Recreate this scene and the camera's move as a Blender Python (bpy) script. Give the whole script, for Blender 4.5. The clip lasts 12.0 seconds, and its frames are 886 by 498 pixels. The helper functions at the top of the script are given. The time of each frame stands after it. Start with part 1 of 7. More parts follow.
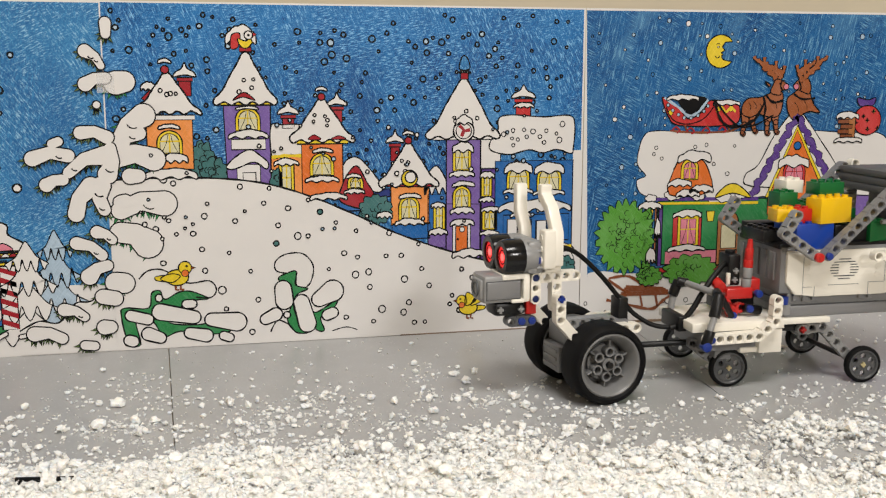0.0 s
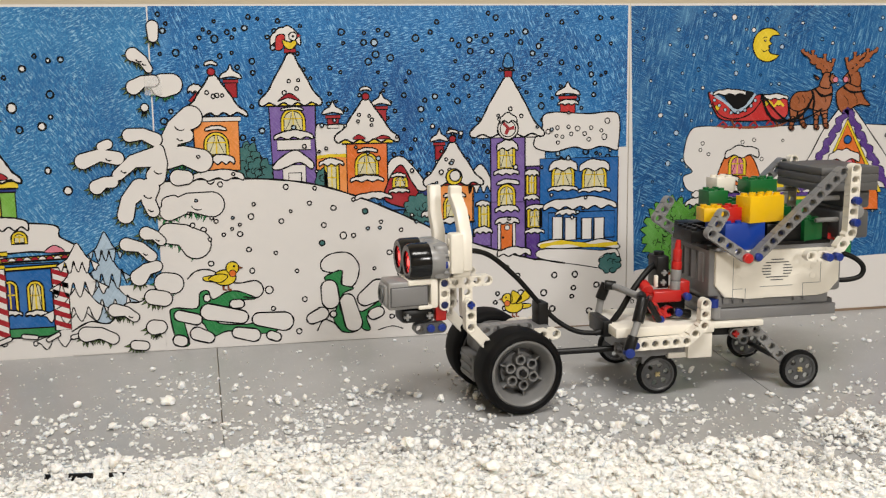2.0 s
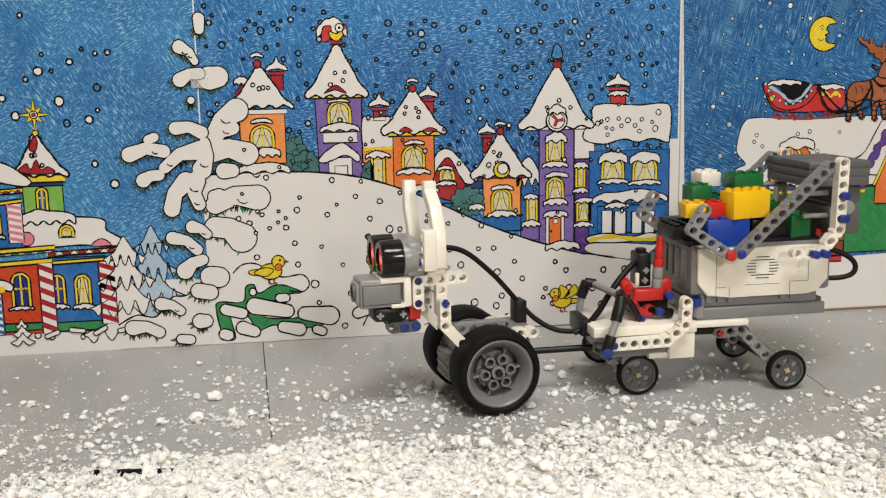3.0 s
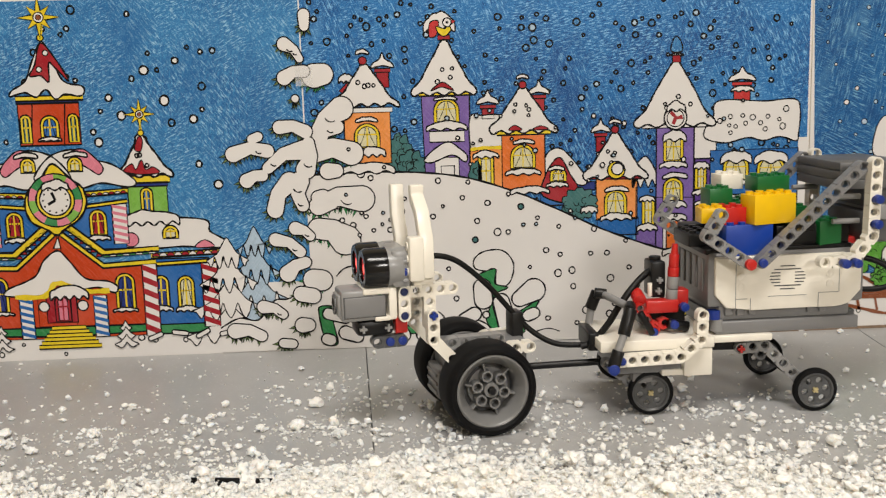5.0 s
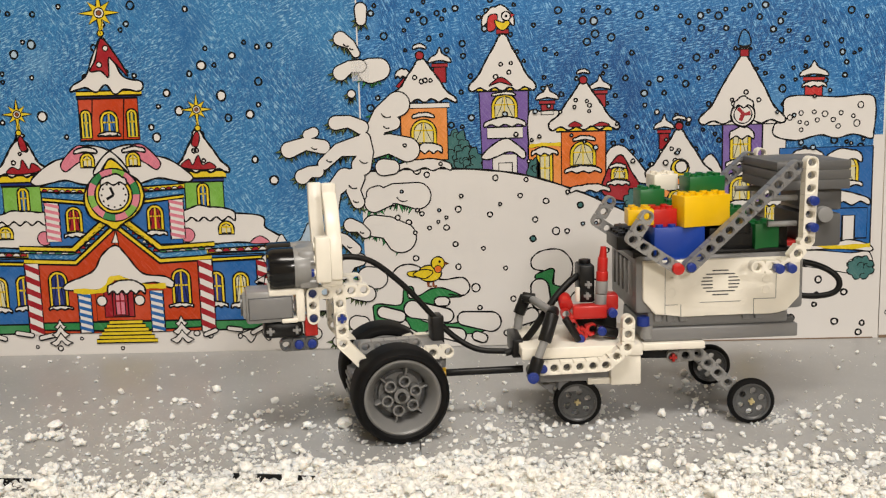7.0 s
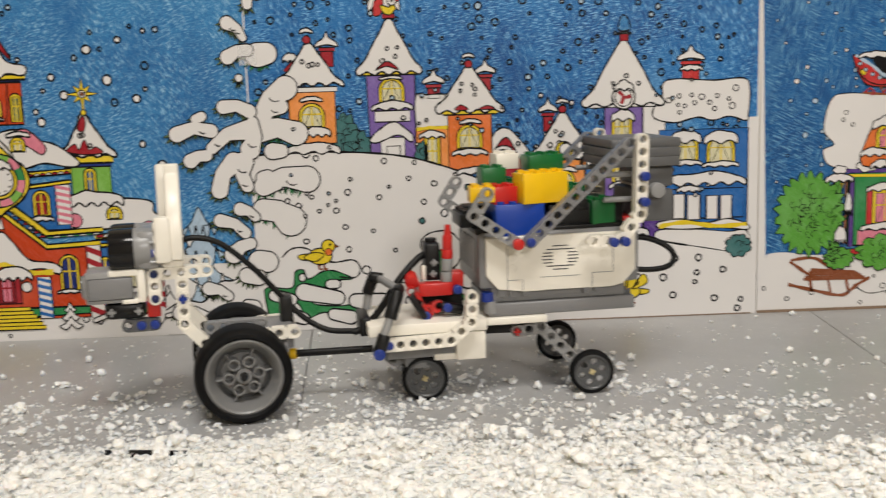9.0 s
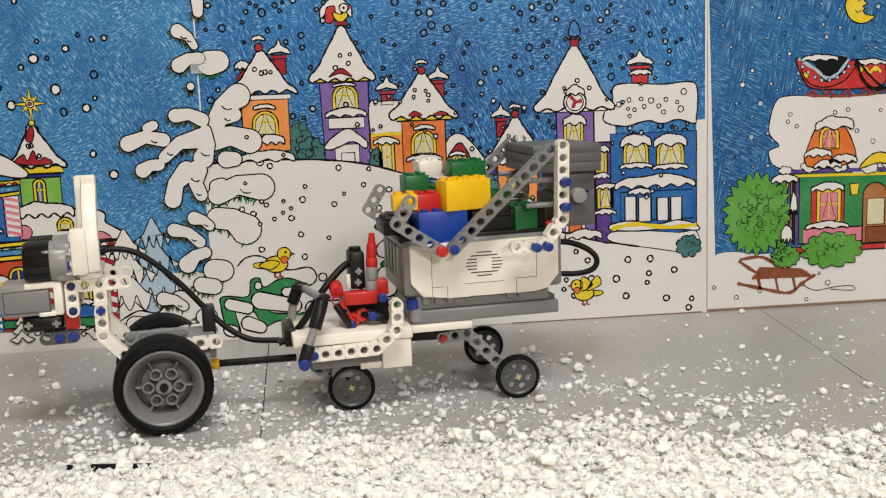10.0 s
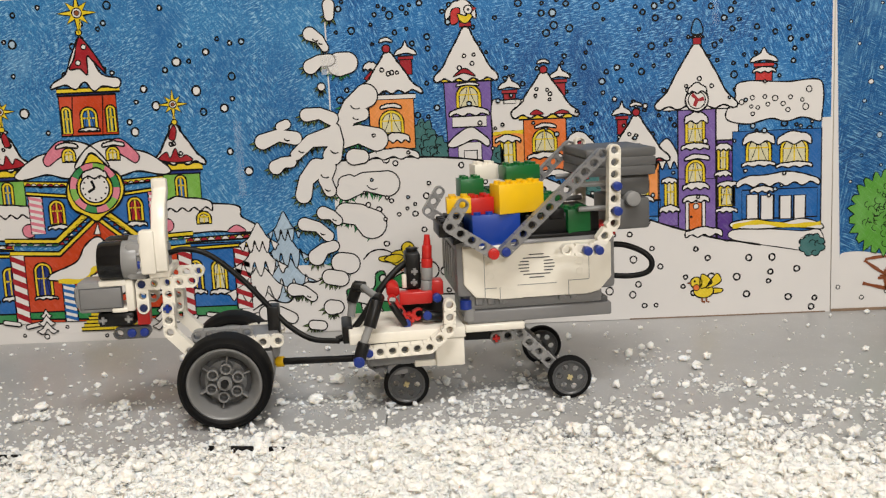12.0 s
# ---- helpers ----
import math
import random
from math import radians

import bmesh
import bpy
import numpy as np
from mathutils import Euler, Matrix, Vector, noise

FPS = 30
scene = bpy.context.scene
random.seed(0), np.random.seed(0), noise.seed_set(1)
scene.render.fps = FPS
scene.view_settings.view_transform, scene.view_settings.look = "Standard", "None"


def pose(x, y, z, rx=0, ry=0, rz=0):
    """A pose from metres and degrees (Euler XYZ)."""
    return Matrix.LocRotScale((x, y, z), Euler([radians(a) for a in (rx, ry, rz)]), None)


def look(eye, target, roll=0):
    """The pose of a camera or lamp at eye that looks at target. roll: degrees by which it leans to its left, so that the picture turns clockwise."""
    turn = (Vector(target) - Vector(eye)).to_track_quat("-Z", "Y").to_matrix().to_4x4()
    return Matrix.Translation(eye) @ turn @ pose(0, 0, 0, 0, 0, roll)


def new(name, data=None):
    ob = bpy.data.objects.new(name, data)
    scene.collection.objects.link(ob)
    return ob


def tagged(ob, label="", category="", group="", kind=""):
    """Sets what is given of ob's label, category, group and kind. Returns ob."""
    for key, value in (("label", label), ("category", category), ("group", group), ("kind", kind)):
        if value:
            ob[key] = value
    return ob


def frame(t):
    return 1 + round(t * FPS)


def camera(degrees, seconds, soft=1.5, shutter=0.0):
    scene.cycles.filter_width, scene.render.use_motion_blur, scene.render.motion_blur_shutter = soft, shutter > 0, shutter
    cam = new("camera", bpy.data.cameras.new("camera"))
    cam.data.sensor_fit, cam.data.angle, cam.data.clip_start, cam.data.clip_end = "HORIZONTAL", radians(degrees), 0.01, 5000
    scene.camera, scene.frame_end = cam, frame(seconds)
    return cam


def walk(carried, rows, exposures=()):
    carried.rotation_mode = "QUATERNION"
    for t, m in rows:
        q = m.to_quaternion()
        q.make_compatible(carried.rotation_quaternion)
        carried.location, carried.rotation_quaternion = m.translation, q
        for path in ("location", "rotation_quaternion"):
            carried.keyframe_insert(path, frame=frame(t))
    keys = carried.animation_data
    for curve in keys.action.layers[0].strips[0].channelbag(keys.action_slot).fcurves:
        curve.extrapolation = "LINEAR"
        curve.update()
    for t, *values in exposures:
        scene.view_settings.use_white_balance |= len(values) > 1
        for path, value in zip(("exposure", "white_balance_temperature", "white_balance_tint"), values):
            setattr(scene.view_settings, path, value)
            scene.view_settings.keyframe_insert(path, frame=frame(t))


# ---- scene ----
cam = camera(46.3, 12.0, 1.2, 0.35)
PATH = [
    (0, (0.081, -0.913, 0.24), (0.521, 1.008, -0.098), 0.1),
    (0.5, (0.079, -0.913, 0.238), (0.511, 1.012, -0.091), -0.0),
    (1, (0.081, -0.915, 0.234), (0.503, 1.014, -0.085), -0.2),
    (1.5, (0.08, -0.915, 0.232), (0.484, 1.018, -0.085), -0.5),
    (2, (0.08, -0.913, 0.236), (0.437, 1.026, -0.096), -0.8),
    (2.5, (0.072, -0.907, 0.238), (0.39, 1.037, -0.107), -1.0),
    (2.7, (0.073, -0.904, 0.237), (0.378, 1.042, -0.107), -1.04),
    (4.3, (0.077, -0.878, 0.232), (0.234, 1.085, -0.124), -1.27),
    (4.5, (0.078, -0.875, 0.231), (0.212, 1.09, -0.116), -1.4),
    (5, (0.074, -0.862, 0.226), (0.16, 1.109, -0.101), -1.6),
    (5.5, (0.074, -0.848, 0.223), (0.106, 1.127, -0.092), -1.7),
    (6, (0.081, -0.846, 0.219), (0.074, 1.131, -0.087), -1.6),
    (6.5, (0.084, -0.846, 0.218), (0.058, 1.13, -0.091), -1.6),
    (8.3, (0.099, -0.849, 0.210), (-0.020, 1.125, -0.103), -1.6),
    (8.5, (0.101, -0.849, 0.209), (0.001, 1.124, -0.104), -1.7),
    (8.6, (0.106, -0.851, 0.208), (0.014, 1.122, -0.105), -1.6),
    (9, (0.124, -0.86, 0.204), (0.197, 1.113, -0.114), -1.7),
    (9.5, (0.116, -0.862, 0.205), (0.292, 1.106, -0.106), -2.1),
    (10, (0.113, -0.863, 0.206), (0.296, 1.104, -0.108), -2.2),
    (10.5, (0.111, -0.868, 0.209), (0.26, 1.102, -0.106), -2.1),
    (11, (0.113, -0.877, 0.212), (0.19, 1.095, -0.11), -2.1),
    (11.5, (0.109, -0.882, 0.215), (0.119, 1.091, -0.112), -2.3),
    (12, (0.109, -0.883, 0.216), (0.067, 1.089, -0.112), -2.6),
]
walk(cam, [(t, look(eye, target, roll)) for t, eye, target, roll in PATH], [(0, -0.03, 6500, 10), (2.5, -0.03, 6520, 10), (5.5, -0.02, 6750, 10), (8.5, 0.0, 6850, 11), (9.0, -0.12, 6580, 10), (9.5, -0.09, 6500, 10), (10.5, -0.06, 6500, 10), (12, -0.04, 6520, 10)])

# ---- light: the room's ceiling lamp and an added front light ----
world = bpy.data.worlds.new("room_air")
world.use_nodes = True
world.node_tree.nodes["Background"].inputs[0].default_value = (1.0, 0.98, 0.95, 1)
world.node_tree.nodes["Background"].inputs[1].default_value = 0.13
scene.world = world


def room_lamp(name, eye, target, sx, sy, watts, color):
    data = bpy.data.lights.new(name, "AREA")
    data.shape, data.size, data.size_y, data.energy, data.color = "RECTANGLE", sx, sy, watts, color
    ob = new(name, data)
    ob.matrix_basis = look(eye, target)
    return ob


room_lamp("ceiling_lamp", (0.2, -1.25, 1.9), (0.2, -1.2499, 0.0), 0.9, 0.5, 36, (1.0, 0.97, 0.925))
# added, unseen: lights upright faces from behind the camera, throws shadows left
room_lamp("front_light", (0.75, -2.5, 1.15), (0.1, -0.1, 0.1), 0.5, 0.3, 22, (1.0, 0.97, 0.94))


# ---- materials ----
def shader(name):
    m = bpy.data.materials.new(name)
    m.use_nodes = True
    t = m.node_tree
    return m, t, t.nodes["Principled BSDF"]


def node(t, kind, **sets):
    n = t.nodes.new(kind)
    for key, value in sets.items():
        n.inputs[key.replace("_", " ")].default_value = value
    return n


def mixed(t, fac, a, b):
    """A colour mix of a and b (colours or sockets) by the socket fac."""
    n = t.nodes.new("ShaderNodeMix")
    n.data_type = "RGBA"
    t.links.new(fac, n.inputs[0])
    for i, c in ((6, a), (7, b)):
        if isinstance(c, tuple):
            n.inputs[i].default_value = (*c, 1)
        else:
            t.links.new(c, n.inputs[i])
    return n.outputs[2]


def ramp(t, sock, lo, hi):
    n = node(t, "ShaderNodeMapRange", From_Min=lo, From_Max=hi)
    t.links.new(sock, n.inputs[0])
    return n.outputs[0]


def coords(t, scale=(1, 1, 1), rot=(0, 0, 0)):
    c = t.nodes.new("ShaderNodeTexCoord")
    m = t.nodes.new("ShaderNodeMapping")
    m.vector_type = "TEXTURE"
    m.inputs["Scale"].default_value = [1 / a for a in scale]
    m.inputs["Rotation"].default_value = [radians(a) for a in rot]
    t.links.new(c.outputs["Object"], m.inputs[0])
    return m.outputs[0]


def noisy(t, vec, scale, detail=3.0, rough=0.6):
    n = node(t, "ShaderNodeTexNoise", Scale=scale, Detail=detail, Roughness=rough)
    t.links.new(vec, n.inputs[0])
    return n.outputs[0]


def bump(t, b, sock, strength, dist):
    n = node(t, "ShaderNodeBump", Strength=strength, Distance=dist)
    t.links.new(sock, n.inputs["Height"])
    t.links.new(n.outputs[0], b.inputs["Normal"])


def plastic(name, col, rough=0.28):
    """Moulded plastic: fine dust and scuffs over a plain colour."""
    m, t, b = shader(name)
    v = coords(t)
    fine = noisy(t, v, 900.0, 4)
    broad = noisy(t, v, 60.0, 2)
    dusty = tuple(min(1, c * 0.92 + 0.007) for c in col)
    t.links.new(mixed(t, ramp(t, broad, 0.35, 0.75), tuple(col), dusty), b.inputs["Base Color"])
    r = node(t, "ShaderNodeMapRange", To_Min=rough - 0.06, To_Max=rough + 0.14)
    t.links.new(fine, r.inputs[0])
    t.links.new(r.outputs[0], b.inputs["Roughness"])
    bump(t, b, fine, 0.04, 0.0003)
    return m


def pencil(name, col, light=0.42, rot=35, scale=1.0, spread=0.22):
    """Coloured pencil on paper: strokes in two directions over the paper's grain."""
    m, t, b = shader(name)
    s1 = noisy(t, coords(t, (900 * scale, 1, 90 * scale), (0, rot, 0)), 1.0, 3, 0.65)
    s2 = noisy(t, coords(t, (700 * scale, 1, 80 * scale), (0, rot - 75, 0)), 1.0, 3, 0.65)
    broad = noisy(t, coords(t), 28.0, 3)
    grain = noisy(t, coords(t), 1400.0, 2)
    pale = tuple(c + (0.86 - c) * light for c in col)
    dark = tuple(c * 0.72 for c in col)
    a = mixed(t, ramp(t, s1, 0.5 - spread, 0.5 + spread), dark, tuple(col))
    c = mixed(t, ramp(t, s2, 0.52, 0.52 + spread), a, tuple(0.78 * x + 0.22 * y for x, y in zip(col, pale)))
    c = mixed(t, ramp(t, grain, 0.62, 0.9), c, pale)
    c = mixed(t, ramp(t, broad, 0.48, 0.85), c, tuple(0.8 * x + 0.2 * y for x, y in zip(col, pale)))
    t.links.new(c, b.inputs["Base Color"])
    b.inputs["Roughness"].default_value = 0.5
    b.inputs["Specular IOR Level"].default_value = 0.22
    return m


def sky_pencil(name, deep, mid, pale, rot, blotch, along=170):
    """A large coloured-pencil sky: many strokes, darker and thinner patches."""
    m, t, b = shader(name)
    s1 = noisy(t, coords(t, (800, 1, along), (0, rot, 0)), 1.0, 4, 0.7)
    s2 = noisy(t, coords(t, (700, 1, along * 0.8), (0, rot - 48, 0)), 1.0, 4, 0.7)
    s3 = noisy(t, coords(t, (900, 1, along * 1.2), (0, rot + 55, 0)), 1.0, 3, 0.65)
    tooth = noisy(t, coords(t), 950.0, 2, 0.6)
    broad = noisy(t, coords(t), blotch, 3, 0.55)
    patch = noisy(t, coords(t, (1, 1, 0.6)), blotch * 2.6, 3, 0.6)
    cross = t.nodes.new("ShaderNodeMix")
    t.links.new(ramp(t, patch, 0.44, 0.56), cross.inputs[0])
    t.links.new(s2, cross.inputs[2])
    t.links.new(s3, cross.inputs[3])
    base = mixed(t, ramp(t, broad, 0.38, 0.62), deep, mid)
    tone = mixed(t, ramp(t, s1, 0.46, 0.57), base, mid)
    tone = mixed(t, ramp(t, cross.outputs[0], 0.52, 0.62), tone, pale)
    tone = mixed(t, ramp(t, cross.outputs[0], 0.47, 0.33), tone, deep)
    tone = mixed(t, ramp(t, s3, 0.68, 0.86), tone, tuple(0.62 * x + 0.26 for x in pale))
    wash = noisy(t, coords(t, (1, 1, 0.5), (0, 20, 0)), blotch * 1.3, 4, 0.65)
    tone = mixed(t, ramp(t, wash, 0.56, 0.74), tone, tuple(0.45 * x + 0.55 * y for x, y in zip(mid, pale)))
    tone = mixed(t, ramp(t, wash, 0.42, 0.28), tone, deep)
    tone = mixed(t, ramp(t, tooth, 0.57, 0.75), tone, tuple(0.5 * x + 0.5 * y for x, y in zip(mid, pale)))
    tone = mixed(t, ramp(t, tooth, 0.43, 0.25), tone, deep)
    t.links.new(tone, b.inputs["Base Color"])
    b.inputs["Roughness"].default_value = 0.42
    b.inputs["Specular IOR Level"].default_value = 0.28
    bump(t, b, s1, 0.08, 0.0002)
    return m


def plain(name, col, rough=0.6, var=0.08, scale=40.0, grain=700.0):
    m, t, b = shader(name)
    v = coords(t)
    broad = noisy(t, v, scale, 4)
    fine = noisy(t, v, grain, 3)
    a = tuple(c * (1 - var) for c in col)
    c = mixed(t, ramp(t, broad, 0.3, 0.7), a, tuple(min(1, x * (1 + var)) for x in col))
    t.links.new(c, b.inputs["Base Color"])
    b.inputs["Roughness"].default_value = rough
    bump(t, b, fine, 0.1, 0.0004)
    return m


WHITE = plastic("white_plastic", (0.86, 0.82, 0.73))
LGREY = plastic("light_grey_plastic", (0.26, 0.26, 0.26))
MGREY = plastic("mid_grey_plastic", (0.20, 0.20, 0.205))
RIM_GREY = plastic("rim_grey_plastic", (0.18, 0.18, 0.18))
SLATE = plastic("slate_grey_plastic", (0.10, 0.10, 0.102), 0.4)
DGREY = plastic("dark_grey_plastic", (0.075, 0.077, 0.08))
BLACK = plastic("black_plastic", (0.004, 0.004, 0.0045), 0.34)
BLACK.node_tree.nodes["Principled BSDF"].inputs["Specular IOR Level"].default_value = 0.3
RED = plastic("red_plastic", (0.52, 0.015, 0.012))
BLUE = plastic("blue_plastic", (0.006, 0.03, 0.24))
CARGO_BLUE = plastic("cobalt_plastic", (0.004, 0.045, 0.33))
NAVY = plastic("dark_blue_plastic", (0.008, 0.018, 0.09))
YELLOW = plastic("yellow_plastic", (0.86, 0.52, 0.004))
GREEN = plastic("green_plastic", (0.004, 0.13, 0.03))
TAN = plastic("tan_plastic", (0.55, 0.46, 0.24))
CLEAR_BLACK = plastic("gloss_black", (0.004, 0.004, 0.005), 0.1)
CLEAR_BLACK.node_tree.nodes["Principled BSDF"].inputs["Specular IOR Level"].default_value = 0.32
RUBBER = plain("black_rubber", (0.005, 0.005, 0.0055), 0.6, 0.25, 90.0)
RUBBER.node_tree.nodes["Principled BSDF"].inputs["Specular IOR Level"].default_value = 0.14
CABLE = plain("cable_rubber", (0.005, 0.005, 0.005), 0.45, 0.2, 90.0)
CABLE.node_tree.nodes["Principled BSDF"].inputs["Specular IOR Level"].default_value = 0.25
PAPER = plain("white_paper", (0.70, 0.68, 0.665), 0.55, 0.03, 9.0)
EDGE = plain("brown_card_edge", (0.22, 0.15, 0.10), 0.8, 0.2)
INK = plain("black_ink", (0.006, 0.006, 0.007), 0.45, 0.3)
INK.node_tree.nodes["Principled BSDF"].inputs["Specular IOR Level"].default_value = 0.15
FOAM = plain("foam_crumb", (0.97, 0.935, 0.88), 0.8, 0.05, 300.0, 1500.0)
FOAM.node_tree.nodes["Principled BSDF"].inputs["Subsurface Weight"].default_value = 1.0
FOAM.node_tree.nodes["Principled BSDF"].inputs["Subsurface Scale"].default_value = 0.004
FOAM.node_tree.nodes["Principled BSDF"].inputs["Subsurface Radius"].default_value = (1.0, 0.9, 0.8)
WALL = plain("painted_wall", (0.62, 0.55, 0.42), 0.7, 0.03, 4.0)
CEIL = plain("ceiling_paint", (0.78, 0.76, 0.72), 0.8, 0.03, 3.0)

LED, _t, _b = shader("red_sensor_light")
_b.inputs["Base Color"].default_value = (0.5, 0.01, 0.01, 1)
_b.inputs["Emission Color"].default_value = (1.0, 0.03, 0.03, 1)
_b.inputs["Emission Strength"].default_value = 0.75
LED_CORE, _t, _b = shader("red_sensor_core")
_b.inputs["Base Color"].default_value = (0.6, 0.03, 0.03, 1)
_b.inputs["Emission Color"].default_value = (1.0, 0.10, 0.09, 1)
_b.inputs["Emission Strength"].default_value = 2.2
TAPE, _t, _b = shader("clear_tape")
_b.inputs["Base Color"].default_value = (0.9, 0.9, 0.9, 1)
_b.inputs["Alpha"].default_value = 0.22
_b.inputs["Roughness"].default_value = 0.16

# the table: pale grey laminate, faintly cloudy, with dust
TABLE, _t, _b = shader("grey_laminate")
_v = coords(_t)
_c = mixed(_t, ramp(_t, noisy(_t, _v, 5.0, 4), 0.35, 0.68), (0.345, 0.345, 0.348), (0.40, 0.40, 0.402))
_c = mixed(_t, ramp(_t, noisy(_t, _v, 420.0, 4), 0.60, 0.78), _c, (0.60, 0.60, 0.60))
_t.links.new(_c, _b.inputs["Base Color"])
_r = node(_t, "ShaderNodeMapRange", To_Min=0.22, To_Max=0.46)
_t.links.new(noisy(_t, _v, 35.0, 4), _r.inputs[0])
_t.links.new(_r.outputs[0], _b.inputs["Roughness"])


# ---- mesh tools (millimetres in, metres out) ----
MM = 0.001


def part(name, bm, material, parent, label="", m=None, smooth=0.0):
    """Links a bmesh (in mm) as one mesh object under a thing or part."""
    me = bpy.data.meshes.new(name)
    bmesh.ops.scale(bm, vec=(MM, MM, MM), verts=bm.verts)
    bmesh.ops.remove_doubles(bm, verts=bm.verts, dist=1e-6)
    bmesh.ops.recalc_face_normals(bm, faces=bm.faces)
    bm.to_mesh(me)
    bm.free()
    for mt in material if isinstance(material, (list, tuple)) else [material]:
        me.materials.append(mt)
    if smooth:
        me.shade_smooth()
        me.set_sharp_from_angle(angle=radians(smooth))
    ob = new(name, me)
    if parent:
        ob.parent = parent
    if m is not None:
        ob.matrix_basis = m
    return tagged(ob, label)


def thing(name, m, label, category, group=""):
    ob = new(name)
    ob.empty_display_size = 0.01
    ob.matrix_basis = m
    return tagged(ob, label, category, group)


def box(bm, x0, x1, y0, y1, z0, z1, bevel=0.6, turn=None, mi=0):
    """A bevelled box between the limits; turn: a matrix applied about its centre."""
    c = Vector(((x0 + x1) / 2, (y0 + y1) / 2, (z0 + z1) / 2))
    r = bmesh.ops.create_cube(bm, size=1.0)
    vs = r["verts"]
    bmesh.ops.scale(bm, vec=(abs(x1 - x0), abs(y1 - y0), abs(z1 - z0)), verts=vs)
    fs = list({f for v in vs for f in v.link_faces})
    if bevel:
        g = bmesh.ops.bevel(bm, geom=list({e for v in vs for e in v.link_edges}), offset=bevel, segments=2, profile=0.5, affect="EDGES", clamp_overlap=True)
        fs = list(set(g["faces"]) | {f for f in fs if f.is_valid})
        vs = list({v for f in fs for v in f.verts})
    if turn is not None:
        bmesh.ops.transform(bm, matrix=turn, verts=vs)
    bmesh.ops.translate(bm, vec=c, verts=vs)
    for f in fs:
        f.material_index = mi
    return vs


def rod(bm, a, b, r, seg=20, r2=None, bevel=0.0):
    """A capped cylinder or cone from a to b."""
    a, b = Vector(a), Vector(b)
    d = b - a
    m = Matrix.Translation((a + b) / 2) @ d.to_track_quat("Z", "Y").to_matrix().to_4x4()
    vs = bmesh.ops.create_cone(bm, cap_ends=True, segments=seg, radius1=r, radius2=r if r2 is None else r2, depth=d.length, matrix=m)["verts"]
    if bevel:
        es = [e for e in {e for v in vs for e in v.link_edges} if any(len(f.verts) > 4 for f in e.link_faces)]
        bmesh.ops.bevel(bm, geom=es, offset=bevel, segments=2, profile=0.5, affect="EDGES", clamp_overlap=True)


def lathe(bm, profile, centre, axis="Y", seg=48, mi=0):
    """Turns a closed profile of (along, radius) round an axis through centre."""
    rings = []
    for i in range(seg):
        a = 2 * math.pi * i / seg
        ring = []
        for s, r in profile:
            p = (r * math.cos(a), s, r * math.sin(a)) if axis == "Y" else (s, r * math.cos(a), r * math.sin(a))
            ring.append(bm.verts.new(Vector(p) + Vector(centre)))
        rings.append(ring)
    n = len(profile)
    for i in range(seg):
        a, b = rings[i], rings[(i + 1) % seg]
        for j in range(n):
            k = (j + 1) % n
            f = bm.faces.new((a[j], a[k], b[k], b[j]))
            f.material_index = mi


def tube(bm, pts, r, seg=10, steps=8):
    """A round cable through the points."""
    P = [Vector(p) for p in pts]
    Q = [P[0] * 2 - P[1]] + P + [P[-1] * 2 - P[-2]]
    line = []
    for i in range(1, len(Q) - 2):
        for s in range(steps):
            t = s / steps
            a, b, c, d = Q[i - 1:i + 3]
            line.append(0.5 * (2 * b + (c - a) * t + (2 * a - 5 * b + 4 * c - d) * t * t + (3 * b - a - 3 * c + d) * t ** 3))
    line.append(P[-1])
    rings = []
    side = None
    for i, p in enumerate(line):
        d = (line[min(i + 1, len(line) - 1)] - line[max(i - 1, 0)]).normalized()
        side = (d.orthogonal() if side is None else side - d * side.dot(d)).normalized()
        up = d.cross(side)
        rings.append([bm.verts.new(p + r * (math.cos(2 * math.pi * k / seg) * side + math.sin(2 * math.pi * k / seg) * up)) for k in range(seg)])
    for a, b in zip(rings, rings[1:]):
        for k in range(seg):
            bm.faces.new((a[k], a[(k + 1) % seg], b[(k + 1) % seg], b[k]))
    bm.faces.new(rings[0][::-1])
    bm.faces.new(rings[-1])


